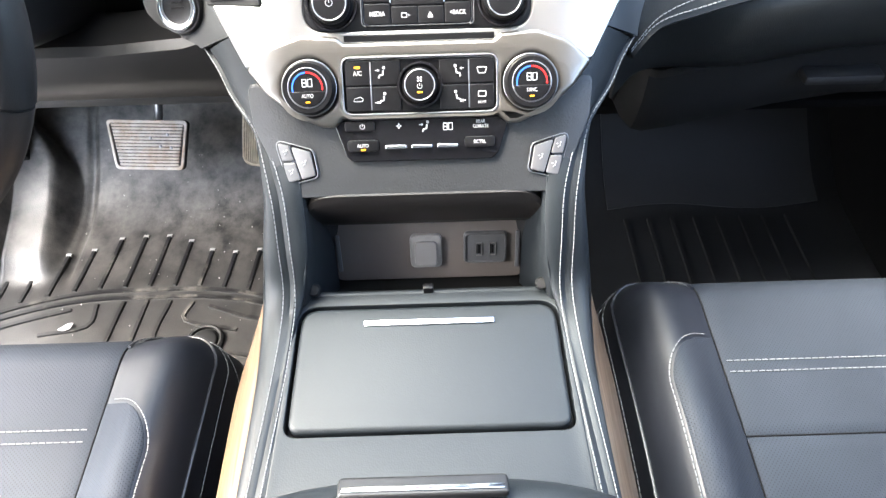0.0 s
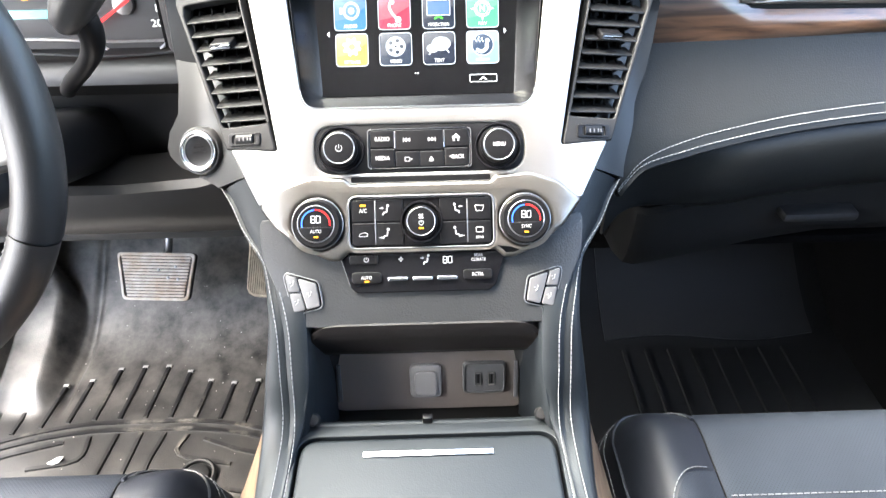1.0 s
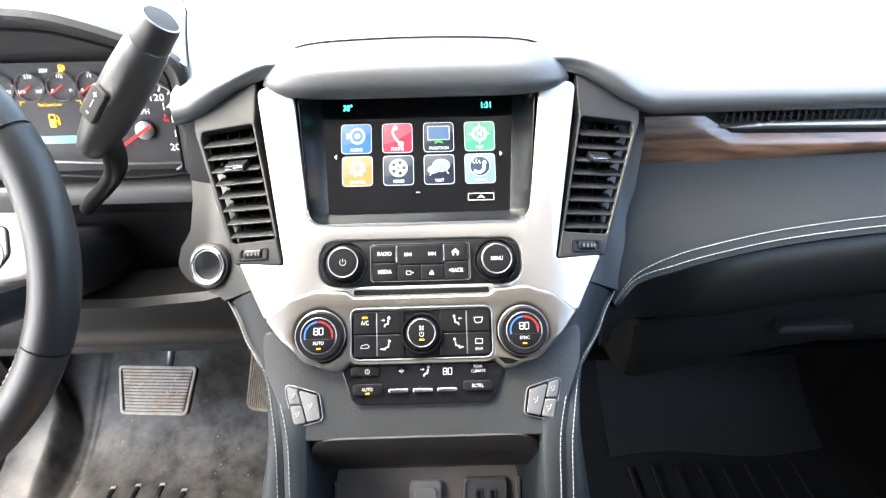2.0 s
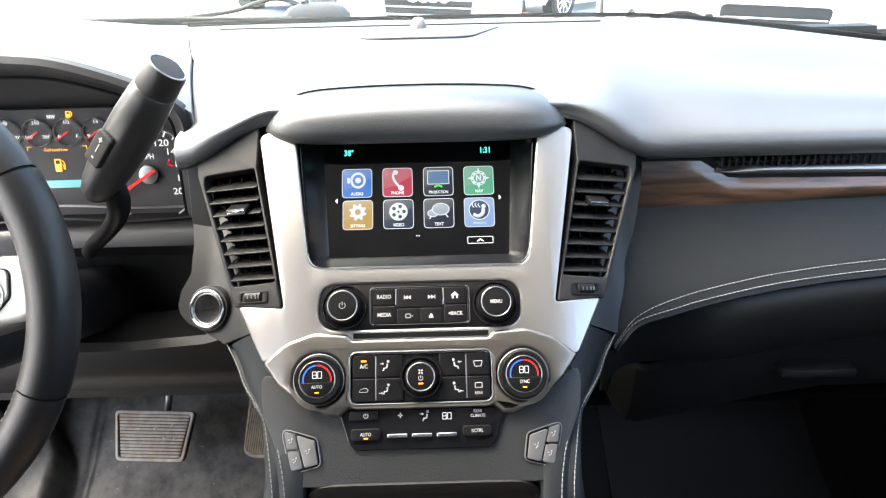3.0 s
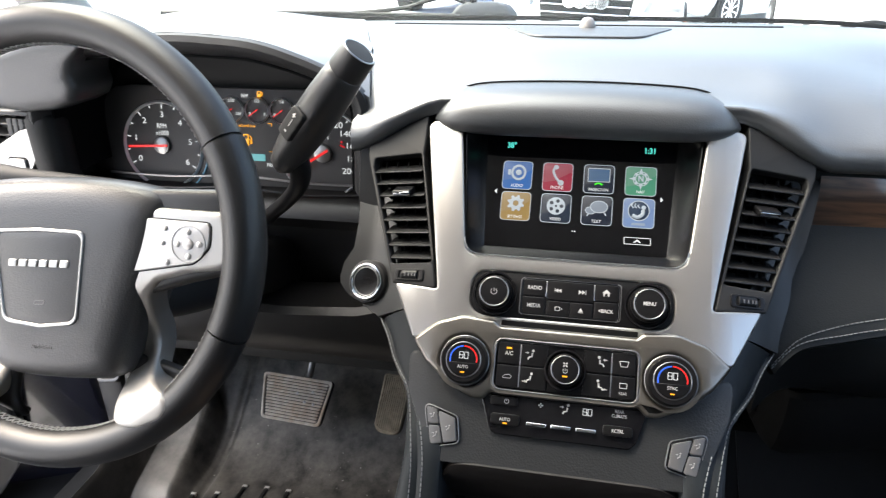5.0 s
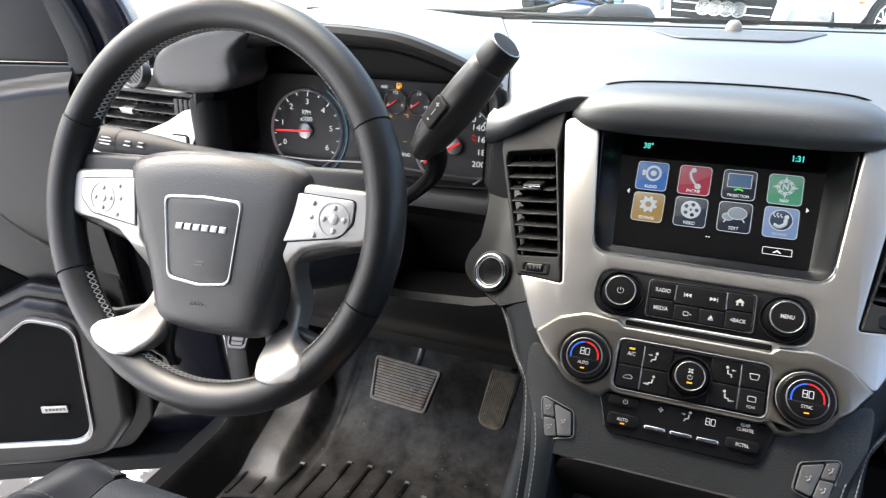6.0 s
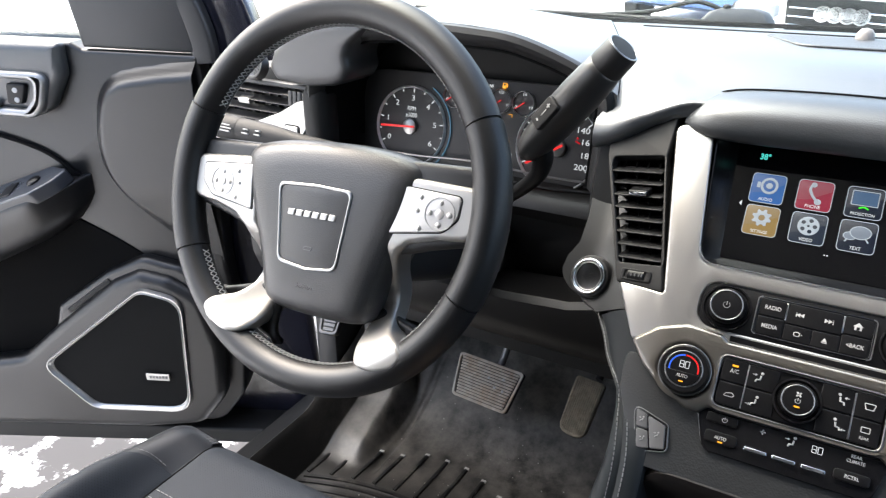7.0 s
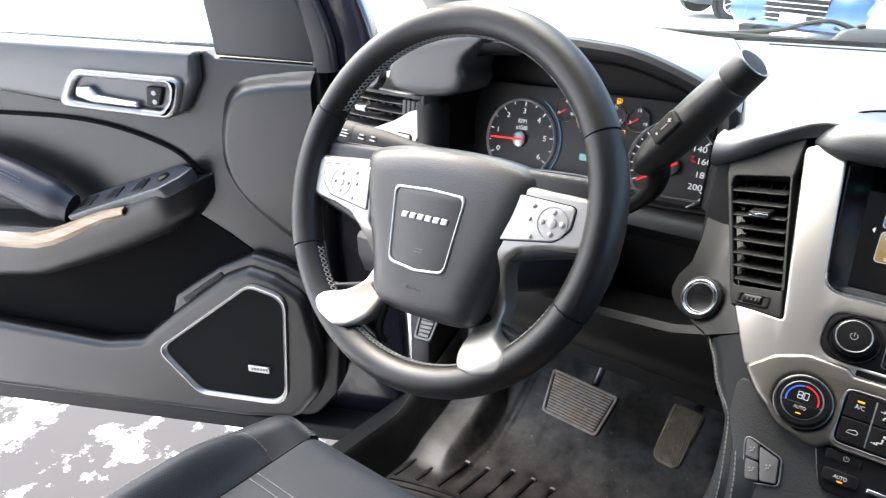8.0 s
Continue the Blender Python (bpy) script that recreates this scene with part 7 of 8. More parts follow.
# ---- seats ----
def seat(name, m, side, label):
    """A front seat. Local origin at the middle of the cushion's front edge; side is the sign of the console's direction."""
    s = thing(name, m, label, "seat", "front seats")
    W, D = 0.265, 0.56

    def height(x, y):
        e = min(abs(x) / W, 1)
        front = 1.0 if y < -0.062 else math.sqrt(max(1 - ((y + 0.062) / 0.062) ** 2, 0.0))
        bol = (0.030 if x * side > 0 else 0.048) * step(e, 0.60, 0.80) * (0.35 + 0.65 * step(-y, 0.02, 0.22))
        rim = math.sqrt(max(1 - max((e - 0.80) / 0.20, 0) ** 2.2, 0))
        fall = 0.02 * step(-y, 0.2, 0.6)
        return -0.10 + (0.10 + bol - fall) * rim * (0.25 + 0.75 * front) - (1 - rim) * 0.06 - (1 - front) * 0.03

    def dent(x, y):
        """Creases: between bolster and middle, and across the middle."""
        d = 0.0
        d -= 0.0014 * math.exp(-((abs(x) - 0.165) / 0.0040) ** 2)
        if abs(x) < 0.165:
            d -= 0.0018 * math.exp(-((y + 0.217) / 0.0045) ** 2)
        return d

    gx = sorted({round(v, 5) for v in [-W + 2 * W * i / 44 for i in range(45)] + [sgn * (0.165 + d) for sgn in (-1, 1) for d in (-0.008, -0.004, -0.002, 0, 0.002, 0.004, 0.008)] + [sgn * W * f for sgn in (-1, 1) for f in (0.985, 0.995)]})
    gy = sorted({round(v, 5) for v in [-D * j / 34 for j in range(35)] + [-0.004, -0.012, -0.225, -0.221, -0.217, -0.213, -0.209]})
    edge = [[(x, y, height(x, y) + dent(x, y)) for y in gy] for x in gx]
    part("cushion", surface(edge), SEAT_LEATHER, s, "smooth black leather cushion")
    skirt = rounded([(-W + 0.004, -0.001, 0.06), (W - 0.004, -0.001, 0.06), (W - 0.004, -D, 0.02), (-W + 0.004, -D, 0.02)], 0.05, 8)
    part("skirt", plate([skirt], -0.26, -0.085, 0.02, 4), SEAT_LEATHER, s)

    def patch(x0, x1, y0, y1, lift, n=16, edge_fn=None):
        rows = []
        for i in range(n + 1):
            row = []
            for j in range(n + 1):
                u, v = i / n, j / n
                y = mix(y0, y1, v)
                a, b = (x0, x1) if edge_fn is None else edge_fn(y)
                x = mix(a, b, u)
                rim = min(u, 1 - u, v, 1 - v)
                row.append((x, y, height(x, y) + dent(x, y) + lift * step(rim, 0.0, 0.03) + 0.0003))
            rows.append(row)
        return surface(rows)

    part("centre_panel", patch(-0.1640, 0.1640, -0.014, -0.2163, 0.0009, 40), PERFORATED, s, "perforated leather middle")
    part("centre_panel", patch(-0.1640, 0.1640, -0.2177, -D + 0.01, 0.0009, 40), PERFORATED, s, "perforated leather middle")
    for sgn in (-1, 1):
        fold = [Vector((sgn * 0.1649, -0.012 - 0.009 * k, 0)) for k in range(60)]
        part("crease", sweep([Vector((p.x, p.y, height(p.x, p.y) + dent(p.x, p.y) + 0.0003)) for p in fold], ring(0.0010, 6)), BLACK, s, "dark sewn crease")
    fold = [(mix(-0.1645, 0.1645, k / 60), -0.217) for k in range(61)]
    part("crease", sweep([Vector((x, y, height(x, y) + dent(x, y) + 0.0003)) for x, y in fold], ring(0.0010, 6)), BLACK, s, "dark sewn crease")
    for y in (-0.138, -0.1505):
        line = [Vector((mix(-0.157, 0.157, i / 60), y, height(mix(-0.157, 0.157, i / 60), y) + 0.0014)) for i in range(61)]
        part("stitching", seam(line, pitch=0.0072, length=0.0056, width=0.0006, lift=0.0006), THREAD, s, "pale grey thread", kind="stuff")
    for sgn in (-1, 1):
        fn = lambda y, q=sgn: sorted((q * 0.1658, q * (0.1658 + 0.0602 * math.sqrt(max(1 - max((y + 0.175) / 0.065, 0) ** 2, 0)))))
        part("bolster_panel", patch(0, 0, -0.110, -D + 0.02, 0.0004, 60, fn), PERFORATED, s, "perforated bolster insert")
        line = [Vector((sgn * (0.1715 + 0.0580 * math.sqrt(max(1 - max((y + 0.175) / 0.066, 0) ** 2, 0))), y, 0)) for y in [-0.1095 - 0.0022 * k for k in range(30)] + [-0.177 - 0.01 * k for k in range(36)]]
        line = [Vector((p.x, p.y, height(p.x, p.y) + 0.0018)) for p in line]
        part("stitching", seam(line, pitch=0.0066, length=0.005, width=0.0006, lift=0.0006), THREAD, s, "pale grey thread", kind="stuff")
        corner = rounded([(sgn * 0.166, -0.010), (sgn * (W - 0.014), -0.012, 0.06), (sgn * (W - 0.012), -D + 0.02), (sgn * 0.2, -D)], 0.06, 10)
        pts = [Vector((p[0], p[1], height(p[0], p[1]) + 0.001)) for p in corner[1:-3]]
        dense = []
        for a, b in zip(pts, pts[1:]):
            q = max(int((b - a).length / 0.012), 1)
            dense += [a.lerp(b, i / q) for i in range(q)]
        dense = [Vector((p.x, p.y, height(p.x, p.y) + 0.0012)) for p in dense]
        part("piping", sweep(dense, ring(0.0020, 8)), SEAT_LEATHER, s, "raised piping")
        outer = [Vector((p.x + sgn * 0.006, p.y + 0.004 * (1 if p.y > -0.06 else 0), 0)) for p in dense]
        outer = [Vector((p.x, min(p.y, -0.002), height(max(min(p.x, W), -W), min(p.y, -0.002)) + 0.0012)) for p in outer if abs(p.x) < W]
        part("stitching", seam(outer, pitch=0.0066, length=0.005, width=0.0007, lift=0.0008), THREAD, s, "pale grey thread", kind="stuff")
        second = [Vector((p.x + sgn * 0.0048, p.y, 0)) for p in outer if abs(p.x) + 0.0048 < W]
        second = [Vector((p.x, p.y, height(p.x, p.y) + 0.0012)) for p in second]
        part("stitching", seam(second, pitch=0.0066, length=0.005, width=0.0006, lift=0.0008), THREAD, s, "pale grey thread", kind="stuff")
    back = rounded([(-0.25, 0, 0.05), (0.25, 0, 0.05), (0.22, 0.62, 0.08), (-0.22, 0.62, 0.08)], 0.06, 6)
    part("backrest", plate([back], -0.06, 0.06, 0.045, 5), SEAT_LEATHER, s, m=pose(0, -D + 0.01, -0.02, 102, 0, 0))
    part("headrest", plate([rounded([(-0.13, 0.67, 0.04), (0.13, 0.67, 0.04), (0.11, 0.84, 0.05), (-0.11, 0.84, 0.05)], 0.05, 6)], -0.045, 0.045, 0.035, 5), SEAT_LEATHER, s, m=pose(0, -D + 0.01, -0.02, 102, 0, 0))
    part("base", box(-0.21, -D + 0.02, -0.34, 0.21, -0.03, -0.20, 0.01), DARK, s)
    return s


seat("passenger_seat", pose(0.458, 0.502, 1.052), -1, "black perforated leather passenger seat with grey stitching")
seat("driver_seat", pose(-0.490, 0.452, 1.045), 1, "black perforated leather driver seat with grey stitching")

# ---- driver's door, open ----
DOORSKIN = material("door_trim_plastic", (0.0056, 0.0054, 0.0057), 0.37, grain=1000, relief=0.15, vary=0.2, spec=0.55)
SWITCH_PLATE = material("window_switch_plate", (0.030, 0.033, 0.040), 0.28, relief=0.03, grain=1500, spec=0.8)
DOOR_PAD = material("door_pad_vinyl", (0.048, 0.050, 0.051), 0.36, grain=700, relief=0.2, kind="voronoi", vary=0.1, spec=0.8)
TH = radians(63)
DOOR = axes((-0.80, 0.92, 0), (math.sin(TH), math.cos(TH), 0), (0, 0, 1)) @ pose(0, 0, -0.035)
door = thing("door_1", DOOR, "open driver door with black trim and silver speaker surround", "door", kind="structure")
DF = lambda pts, r=0.01, steps=5: rounded([(-p[0], *p[1:]) for p in pts], r, steps)
panel = DF([(0.335, 0.630, 0.06), (0.272, 0.715, 0.06), (0.258, 0.84, 0.06), (0.275, 1.05, 0.05), (0.268, 1.30, 0.05), (0.272, 1.475, 0.008), (0.49, 1.484, 0.01), (0.51, 1.497, 0.004), (1.45, 1.53, 0.01), (1.45, 0.64, 0.01)], 0.01)
part("inner_panel", plate([panel], -0.06, 0.0, 0.008, 3), DOORSKIN, door, "black plastic door trim")
part("outer_skin", plate([DF([(0.10, 0.53, 0.04), (0.15, 1.50, 0.02), (1.50, 1.54, 0.02), (1.50, 0.55, 0.04)])], -0.16, -0.065, 0.02, 3), NAVY, door, "dark navy painted skin")
part("bottom_seal", plate([DF([(0.16, 0.575), (0.165, 0.615), (1.46, 0.632), (1.46, 0.575)], 0.008)], -0.07, 0.012, 0.006, 3), DARK, door, "rubber seal along the foot")
upper_pad = DF([(0.517, 1.498, 0.01), (0.520, 1.44, 0.02), (0.56, 1.37, 0.03), (0.85, 1.385, 0.02), (1.0, 1.405, 0.05), (1.45, 1.44, 0.01), (1.45, 1.527, 0.01)], 0.012)
part("upper_pad", plate([upper_pad], -0.01, 0.030, 0.016, 4), DOOR_PAD, door, "padded leather upper trim")
line = [Vector((-s_, 1.396 + 0.10 * (s_ - 0.85), 0.031)) for s_ in [0.84 + 0.012 * k for k in range(45)]]
part("stitching", seam(line, up=(0, 0, 1), lift=0.0006), THREAD, door, "pale grey thread", kind="stuff")
# a soft ridge sweeps from the mirror down towards the speaker; the field in front of it stands proud
RIDGE = smooth_line([(0.20, 1.462, 0), (0.29, 1.454, 0), (0.366, 1.446, 0), (0.428, 1.433, 0), (0.462, 1.404, 0), (0.479, 1.352, 0), (0.486, 1.302, 0), (0.480, 1.250, 0), (0.452, 1.199, 0), (0.405, 1.150, 0), (0.33, 1.085, 0), (0.25, 1.03, 0)], 5)


def ridge_height(s_, z):
    """Height of the door trim before the ridge, from the distance to it."""
    p, near, inside = Vector((s_, z, 0)), 9.0, 0.0
    for a, b in zip(RIDGE, RIDGE[1:]):
        ab = b - a
        k = min(max((p - a).dot(ab) / ab.length_squared, 0), 1)
        d = p - (a + ab * k)
        if d.length < near:
            near, inside = d.length, d.x * ab.y - d.y * ab.x
    d = math.copysign(near, inside)
    return 0.034 * step(d, -0.014, 0.018) * step(z, 1.03, 1.24) - 0.0025


part("raised_fold", surface([[(-s_, z, ridge_height(s_, z)) for z in [1.02 + 0.0074 * j for j in range(61)]] for s_ in [0.277 + 0.0041 * i for i in range(61)]]), DOORSKIN, door, "softly raised field in the trim", smooth=80)
bezel = DF([(0.541, 1.447, 0.022), (0.560, 1.385, 0.05), (0.582, 1.362, 0.03), (0.838, 1.380, 0.026), (0.800, 1.440, 0.06), (0.782, 1.458, 0.03)], 0.015, 7)
bezel_in = DF([(0.570, 1.434, 0.012), (0.578, 1.400, 0.03), (0.598, 1.379, 0.014), (0.806, 1.394, 0.012), (0.784, 1.431, 0.03), (0.768, 1.443, 0.014)], 0.01, 7)
HANDLE_SATIN = material("handle_satin_metal", (0.28, 0.28, 0.28), 0.42, metal=0.85, grain=1600, relief=0.02, vary=0.05)
hb = part("handle_bezel", plate([bezel, bezel_in], 0.0, 0.044, 0.008, 5), HANDLE_SATIN, door, "satin silver handle surround")
part("handle_cup", plate([bezel_in], 0.0, 0.022, 0.002), DARK, hb)
pull = DF([(0.645, 1.384, 0.006), (0.645, 1.396, 0.006), (0.735, 1.407, 0.01), (0.750, 1.424, 0.008), (0.782, 1.422, 0.006), (0.786, 1.402, 0.008), (0.75, 1.391, 0.01)], 0.006)
part("door_handle", plate([pull], 0.028, 0.046, 0.006, 4), BRUSHED, hb, "satin chrome door handle")
part("lock_switch", plate([DF([(0.586, 1.426), (0.600, 1.389), (0.630, 1.389), (0.624, 1.428)], 0.006)], 0.02, 0.040, 0.003), BUTTON, hb, "black door lock switch")
part("lock_marks", join(*[plate([disc(-0.609, z, 0.005, 14)], 0.0395, 0.0408, 0.0003) for z in (1.415, 1.397)]), WHITE_INK, hb)

# near-black plate between armrest and pocket, standing in for the armrest's shade
ARM_SHADE = material("near_black_door_shade", (0.0022, 0.0022, 0.0023), 0.9, grain=900, relief=0.3, vary=0.2, spec=0.08)
part("shade_field", plate([DF([(1.44, 1.10, 0.01), (0.72, 1.12, 0.03), (0.575, 1.150, 0.03), (0.50, 1.105, 0.04), (0.43, 1.055, 0.03), (0.50, 0.95, 0.02), (0.80, 0.78, 0.02), (1.44, 0.80, 0.01)], 0.02, 6)], -0.002, 0.0035, 0.003, 3), ARM_SHADE, door, "near-black plate standing in for shade under the armrest")

# armrest with window switches
def arm_rows():
    rows = []
    low = ((0.522, 1.205), (0.535, 1.182), (0.56, 1.150), (0.60, 1.122), (0.647, 1.095), (0.739, 1.053), (0.865, 1.006), (0.965, 0.970), (1.1, 0.954), (1.46, 0.940))
    for i in range(41):
        s_ = 0.523 + 0.927 * (i / 40) ** 1.7
        top = mix(1.243, 1.118, step(s_, 0.47, 0.93)) - 0.02 * step(s_, 1.0, 1.45)
        deep = 0.001 + 0.088 * step(s_, 0.49, 0.62) ** 0.7 * step(s_, 0.518, 0.545)
        bottom = next(mix(q0, q1, (s_ - p0) / (p1 - p0)) for (p0, q0), (p1, q1) in zip(low, low[1:]) if p0 <= s_ <= p1)
        prof = [(top + 0.005, 0.0), (top + 0.004, deep * 0.6), (top, deep * 0.92), (top - 0.010, deep), (mix(top, bottom, 0.4), deep * 0.97), (mix(top, bottom, 0.75), deep * 0.82), (mix(top, bottom, 0.93), deep * 0.5), (bottom, 0.0)]
        rows.append([(-s_, p.x, p.y) for p in smooth_line([Vector((z, n, 0)) for z, n in prof], 4)])
    return rows


part("armrest", surface(arm_rows()), DOORSKIN, door, "black door armrest")
crease = smooth_line([(-1.45, 1.345, 0.002), (-1.0, 1.352, 0.004), (-0.78, 1.342, 0.006), (-0.62, 1.297, 0.006), (-0.545, 1.240, 0.004)], 8)
# Black bead: the shade in the trim's fold is drawn by its colour.
part("upper_fold", sweep(crease, ring(0.0045, 10, 0.0030), up=(0, 0, 1)), BLACK, door, "black bead for the fold's shade above the armrest")
SWP = axes((-0.570, 1.236, 0.090), (1, 0.345, 0), (0, 0.34, -0.94))
sp = part("switch_plate", moved(plate([rounded([(-0.274, 0.0, 0.006), (-0.03, 0.0, 0.03), (0.012, 0.020, 0.02), (0.030, 0.050, 0.01), (-0.02, 0.082, 0.02), (-0.262, 0.072, 0.012)], 0.01)], -0.024, 0.005, 0.004, 4), SWP), SWITCH_PLATE, door, "satin dark grey window switch plate")
for u0, u1, name, mat in ((-0.262, -0.222, "window_switch", BUTTON), (-0.214, -0.186, "switch_well", BLACK), (-0.182, -0.150, "window_switch", BUTTON), (-0.142, -0.114, "switch_well", BLACK), (-0.110, -0.082, "window_switch", BUTTON)):
    part(name, moved(plate([rect(u0, 0.018, u1, 0.058, 0.004)], 0.002, 0.0075 if mat == BUTTON else 0.0048, 0.002, 3), SWP), mat, sp)
part("mirror_knob", moved(lathe([(0.014, 0.003), (0.0135, 0.008), (0.010, 0.011), (0, 0.0115)], 28), SWP @ pose(-0.040, 0.042, 0)), BUTTON, sp, "round mirror knob")
wr = []
for i in range(17):
    s_ = mix(0.687, 1.45, i / 16)
    c = mix(1.176, 1.086, step(s_, 0.66, 0.95)) - 0.006 * step(s_, 0.95, 1.45)
    h_ = mix(0.55, 1.0, step(s_, 0.68, 0.88))
    wr.append([(-s_, c + 0.019 * h_, 0.088), (-s_, c + 0.012 * h_, 0.099), (-s_, c - 0.006 * h_, 0.101), (-s_, c - 0.018 * h_, 0.093)])
part("wood_strip", surface(wr, thick=0.004), WOOD_DOOR, door, "tan wood strip along the armrest")
pad_line = smooth_line([(-1.45, 1.255, 0.052), (-1.1, 1.243, 0.056), (-0.99, 1.222, 0.060), (-0.90, 1.186, 0.062), (-0.838, 1.158, 0.060)], 6)
part("arm_pad", sweep(pad_line, ring(0.048, 18, 0.034), up=(0, 0, 1), scale=lambda t: 1 - 0.25 * step(t, 0.8, 1.0)), NAVY_LEATHER, door, "navy-black padded pull cup")
for tilt in (48, 58):
    row = [p + Vector((0, 0.0485 * math.cos(radians(tilt)), 0.0345 * math.sin(radians(tilt)))) for p in pad_line[:-8]]
    part("stitching", seam(row, pitch=0.0060, length=0.0046, width=0.0006, up=(0, 0.7, 0.7), lift=0.0008), THREAD, door, "pale blue-grey thread", kind="stuff")
part("stitching", seam([p + Vector((0, -0.012, 0.0335)) for p in pad_line[6:-2]], up=(0, 0, 1), lift=0.0006), THREAD, door, "pale grey thread", kind="stuff")

# map pocket and speaker
pocket = DF([(0.318, 0.985, 0.06), (0.385, 1.030, 0.05), (0.447, 1.046, 0.03), (0.505, 1.021, 0.03), (0.643, 0.914, 0.06), (0.745, 0.828, 0.06), (0.845, 0.812, 0.06), (1.133, 0.835, 0.05), (1.45, 0.860, 0.01), (1.45, 0.64, 0.01), (0.49, 0.640, 0.02), (0.36, 0.655, 0.06), (0.300, 0.735, 0.07), (0.292, 0.86, 0.06)], 0.03, 7)
part("map_pocket", plate([pocket], -0.005, 0.050, 0.022, 5), DOORSKIN, door, "moulded lower trim with map pocket")
spk = [(0.358, 0.986, 0.045), (0.443, 1.011, 0.035), (0.697, 0.816, 0.03), (0.602, 0.703, 0.05), (0.377, 0.699, 0.05)]
c = Vector((0.50, 0.84))
ringed = lambda k: DF([(c.x + (x - c.x) * k, c.y + (y - c.y) * k, r * k) for x, y, r in spk], 0.03, 6)
loft = [[(p[0], p[1], n) for p in ringed(k)] for k, n in ((1.012, 0.044), (1.008, 0.0555), (0.998, 0.0600), (0.984, 0.0600), (0.976, 0.0570), (0.950, 0.0530), (0.940, 0.0538), (0.932, 0.0530), (0.928, 0.046))]
sr = part("speaker_surround", surface(loft, wrap_cols=True), BRUSHED, door, "satin chrome speaker surround")
part("speaker_grille", plate([ringed(0.933)], 0.040, 0.0519, 0.001), GRILLE, sr, "black perforated speaker grille", smooth=0)
part("badge", plate([DF([(0.414, 0.783), (0.414, 0.800), (0.466, 0.802), (0.466, 0.785)], 0.002)], 0.055, 0.059, 0.001), SILVER, sr, "small plain silver badge")
part("badge_bars", join(*[box(-0.458 + 0.007 * i, 0.790, 0.0588, -0.453 + 0.007 * i, 0.796, 0.0596) for i in range(6)]), KEY_GREY, sr)
part("upper_bolster", plate([DF([(0.664, 0.893, 0.01), (0.645, 0.950, 0.03), (0.526, 1.032, 0.05), (0.440, 1.071, 0.04), (0.365, 1.050, 0.05), (0.290, 1.010, 0.05), (0.30, 0.88, 0.02), (0.60, 0.84, 0.02)], 0.03, 7)], -0.006, 0.030, 0.013, 5), DOORSKIN, door, "stepped bolster above the speaker")
part("lamp_slot", moved(plate([rect(-0.065, -0.006, 0.065, 0.006, 0.004)], 0, 0.006, 0.002), pose(-0.568, 0.979, 0.0275, 0, 0, 36)), DARK, door)

# window frame and corner of the door
corner = DF([(0.272, 1.478, 0.004), (0.487, 1.488, 0.004), (0.512, 1.66, 0.01), (0.52, 1.86, 0.01), (0.45, 1.80, 0.03), (0.365, 1.70, 0.04), (0.295, 1.59, 0.04)], 0.01)
part("mirror_corner", plate([corner], -0.03, -0.002, 0.006, 3), SOFT, door, "black corner trim by the mirror")
frame_line = smooth_line([(-0.262, 1.46, -0.02), (-0.268, 1.52, -0.02), (-0.30, 1.60, -0.02), (-0.37, 1.71, -0.02), (-0.50, 1.86, -0.02), (-0.66, 1.955, -0.02), (-0.9, 1.985, -0.02), (-1.35, 1.97, -0.02)], 6)
part("window_frame", sweep(frame_line, [(p[0], p[1]) for p in rect(-0.022, -0.018, 0.022, 0.018, 0.008)], up=(0, 0, 1)), SOFT, door, "black inner window frame")
paint_line = smooth_line([(-0.205, 1.45, -0.07), (-0.215, 1.52, -0.07), (-0.25, 1.61, -0.07), (-0.32, 1.73, -0.07), (-0.46, 1.89, -0.07), (-0.64, 1.99, -0.07), (-0.9, 2.02, -0.07), (-1.38, 2.0, -0.07)], 6)
part("painted_frame", sweep(paint_line, [(p[0], p[1]) for p in rect(-0.045, -0.03, 0.045, 0.03, 0.012)], up=(0, 0, 1)), NAVY, door, "navy painted window frame")
pane = part("pane", plate([DF([(0.50, 1.49), (0.52, 1.70), (0.66, 1.95), (1.40, 1.96), (1.40, 1.51)], 0.01)], -0.032, -0.028, 0.001), GLASS, door, "clear window pane")
pane.visible_shadow = False

# ---- wipers ----
def wiper(m, label):
    w = thing("wiper", m, label, "wiper", "windscreen wipers")
    part("pivot_cover", dome(rounded([(-0.045, -0.012), (0.07, -0.014), (0.085, 0.01), (-0.03, 0.016)], 0.01), [(0, -0.01), (0, 0.004), (0.2, 0.018), (0.5, 0.024)]), KEY_GREY, w)
    part("pivot_nut", lathe([(0.007, 0.02), (0.007, 0.028), (0.004, 0.030), (0, 0.030)], 16), DARK, w)
    part("arm", sweep(smooth_line([(0.0, 0, 0.018), (-0.045, 0.002, 0.032), (-0.085, 0.0, 0.026), (-0.14, 0.0, 0.012), (-0.30, -0.015, 0.0)], 6), ring(0.006, 8, 0.004)), DARK, w)
    part("blade", sweep(smooth_line([(-0.02, -0.03, 0.0), (-0.3, -0.022, 0.004), (-0.62, 0.0, 0.0)], 6), ring(0.006, 8, 0.008)), DARK, w)
    return w


wiper(pose(-0.205, 1.25, 1.541, 4, 0, 2), "dark grey wiper resting on the scuttle")
wiper(pose(0.520, 1.25, 1.503, 4, 0, -6), "dark grey wiper resting on the scuttle")

# ---- parked cars beyond the windscreen ----
TRIM_GREY = material("pale_grey_trim", (0.35, 0.36, 0.37), 0.3, metal=0.6, relief=0)


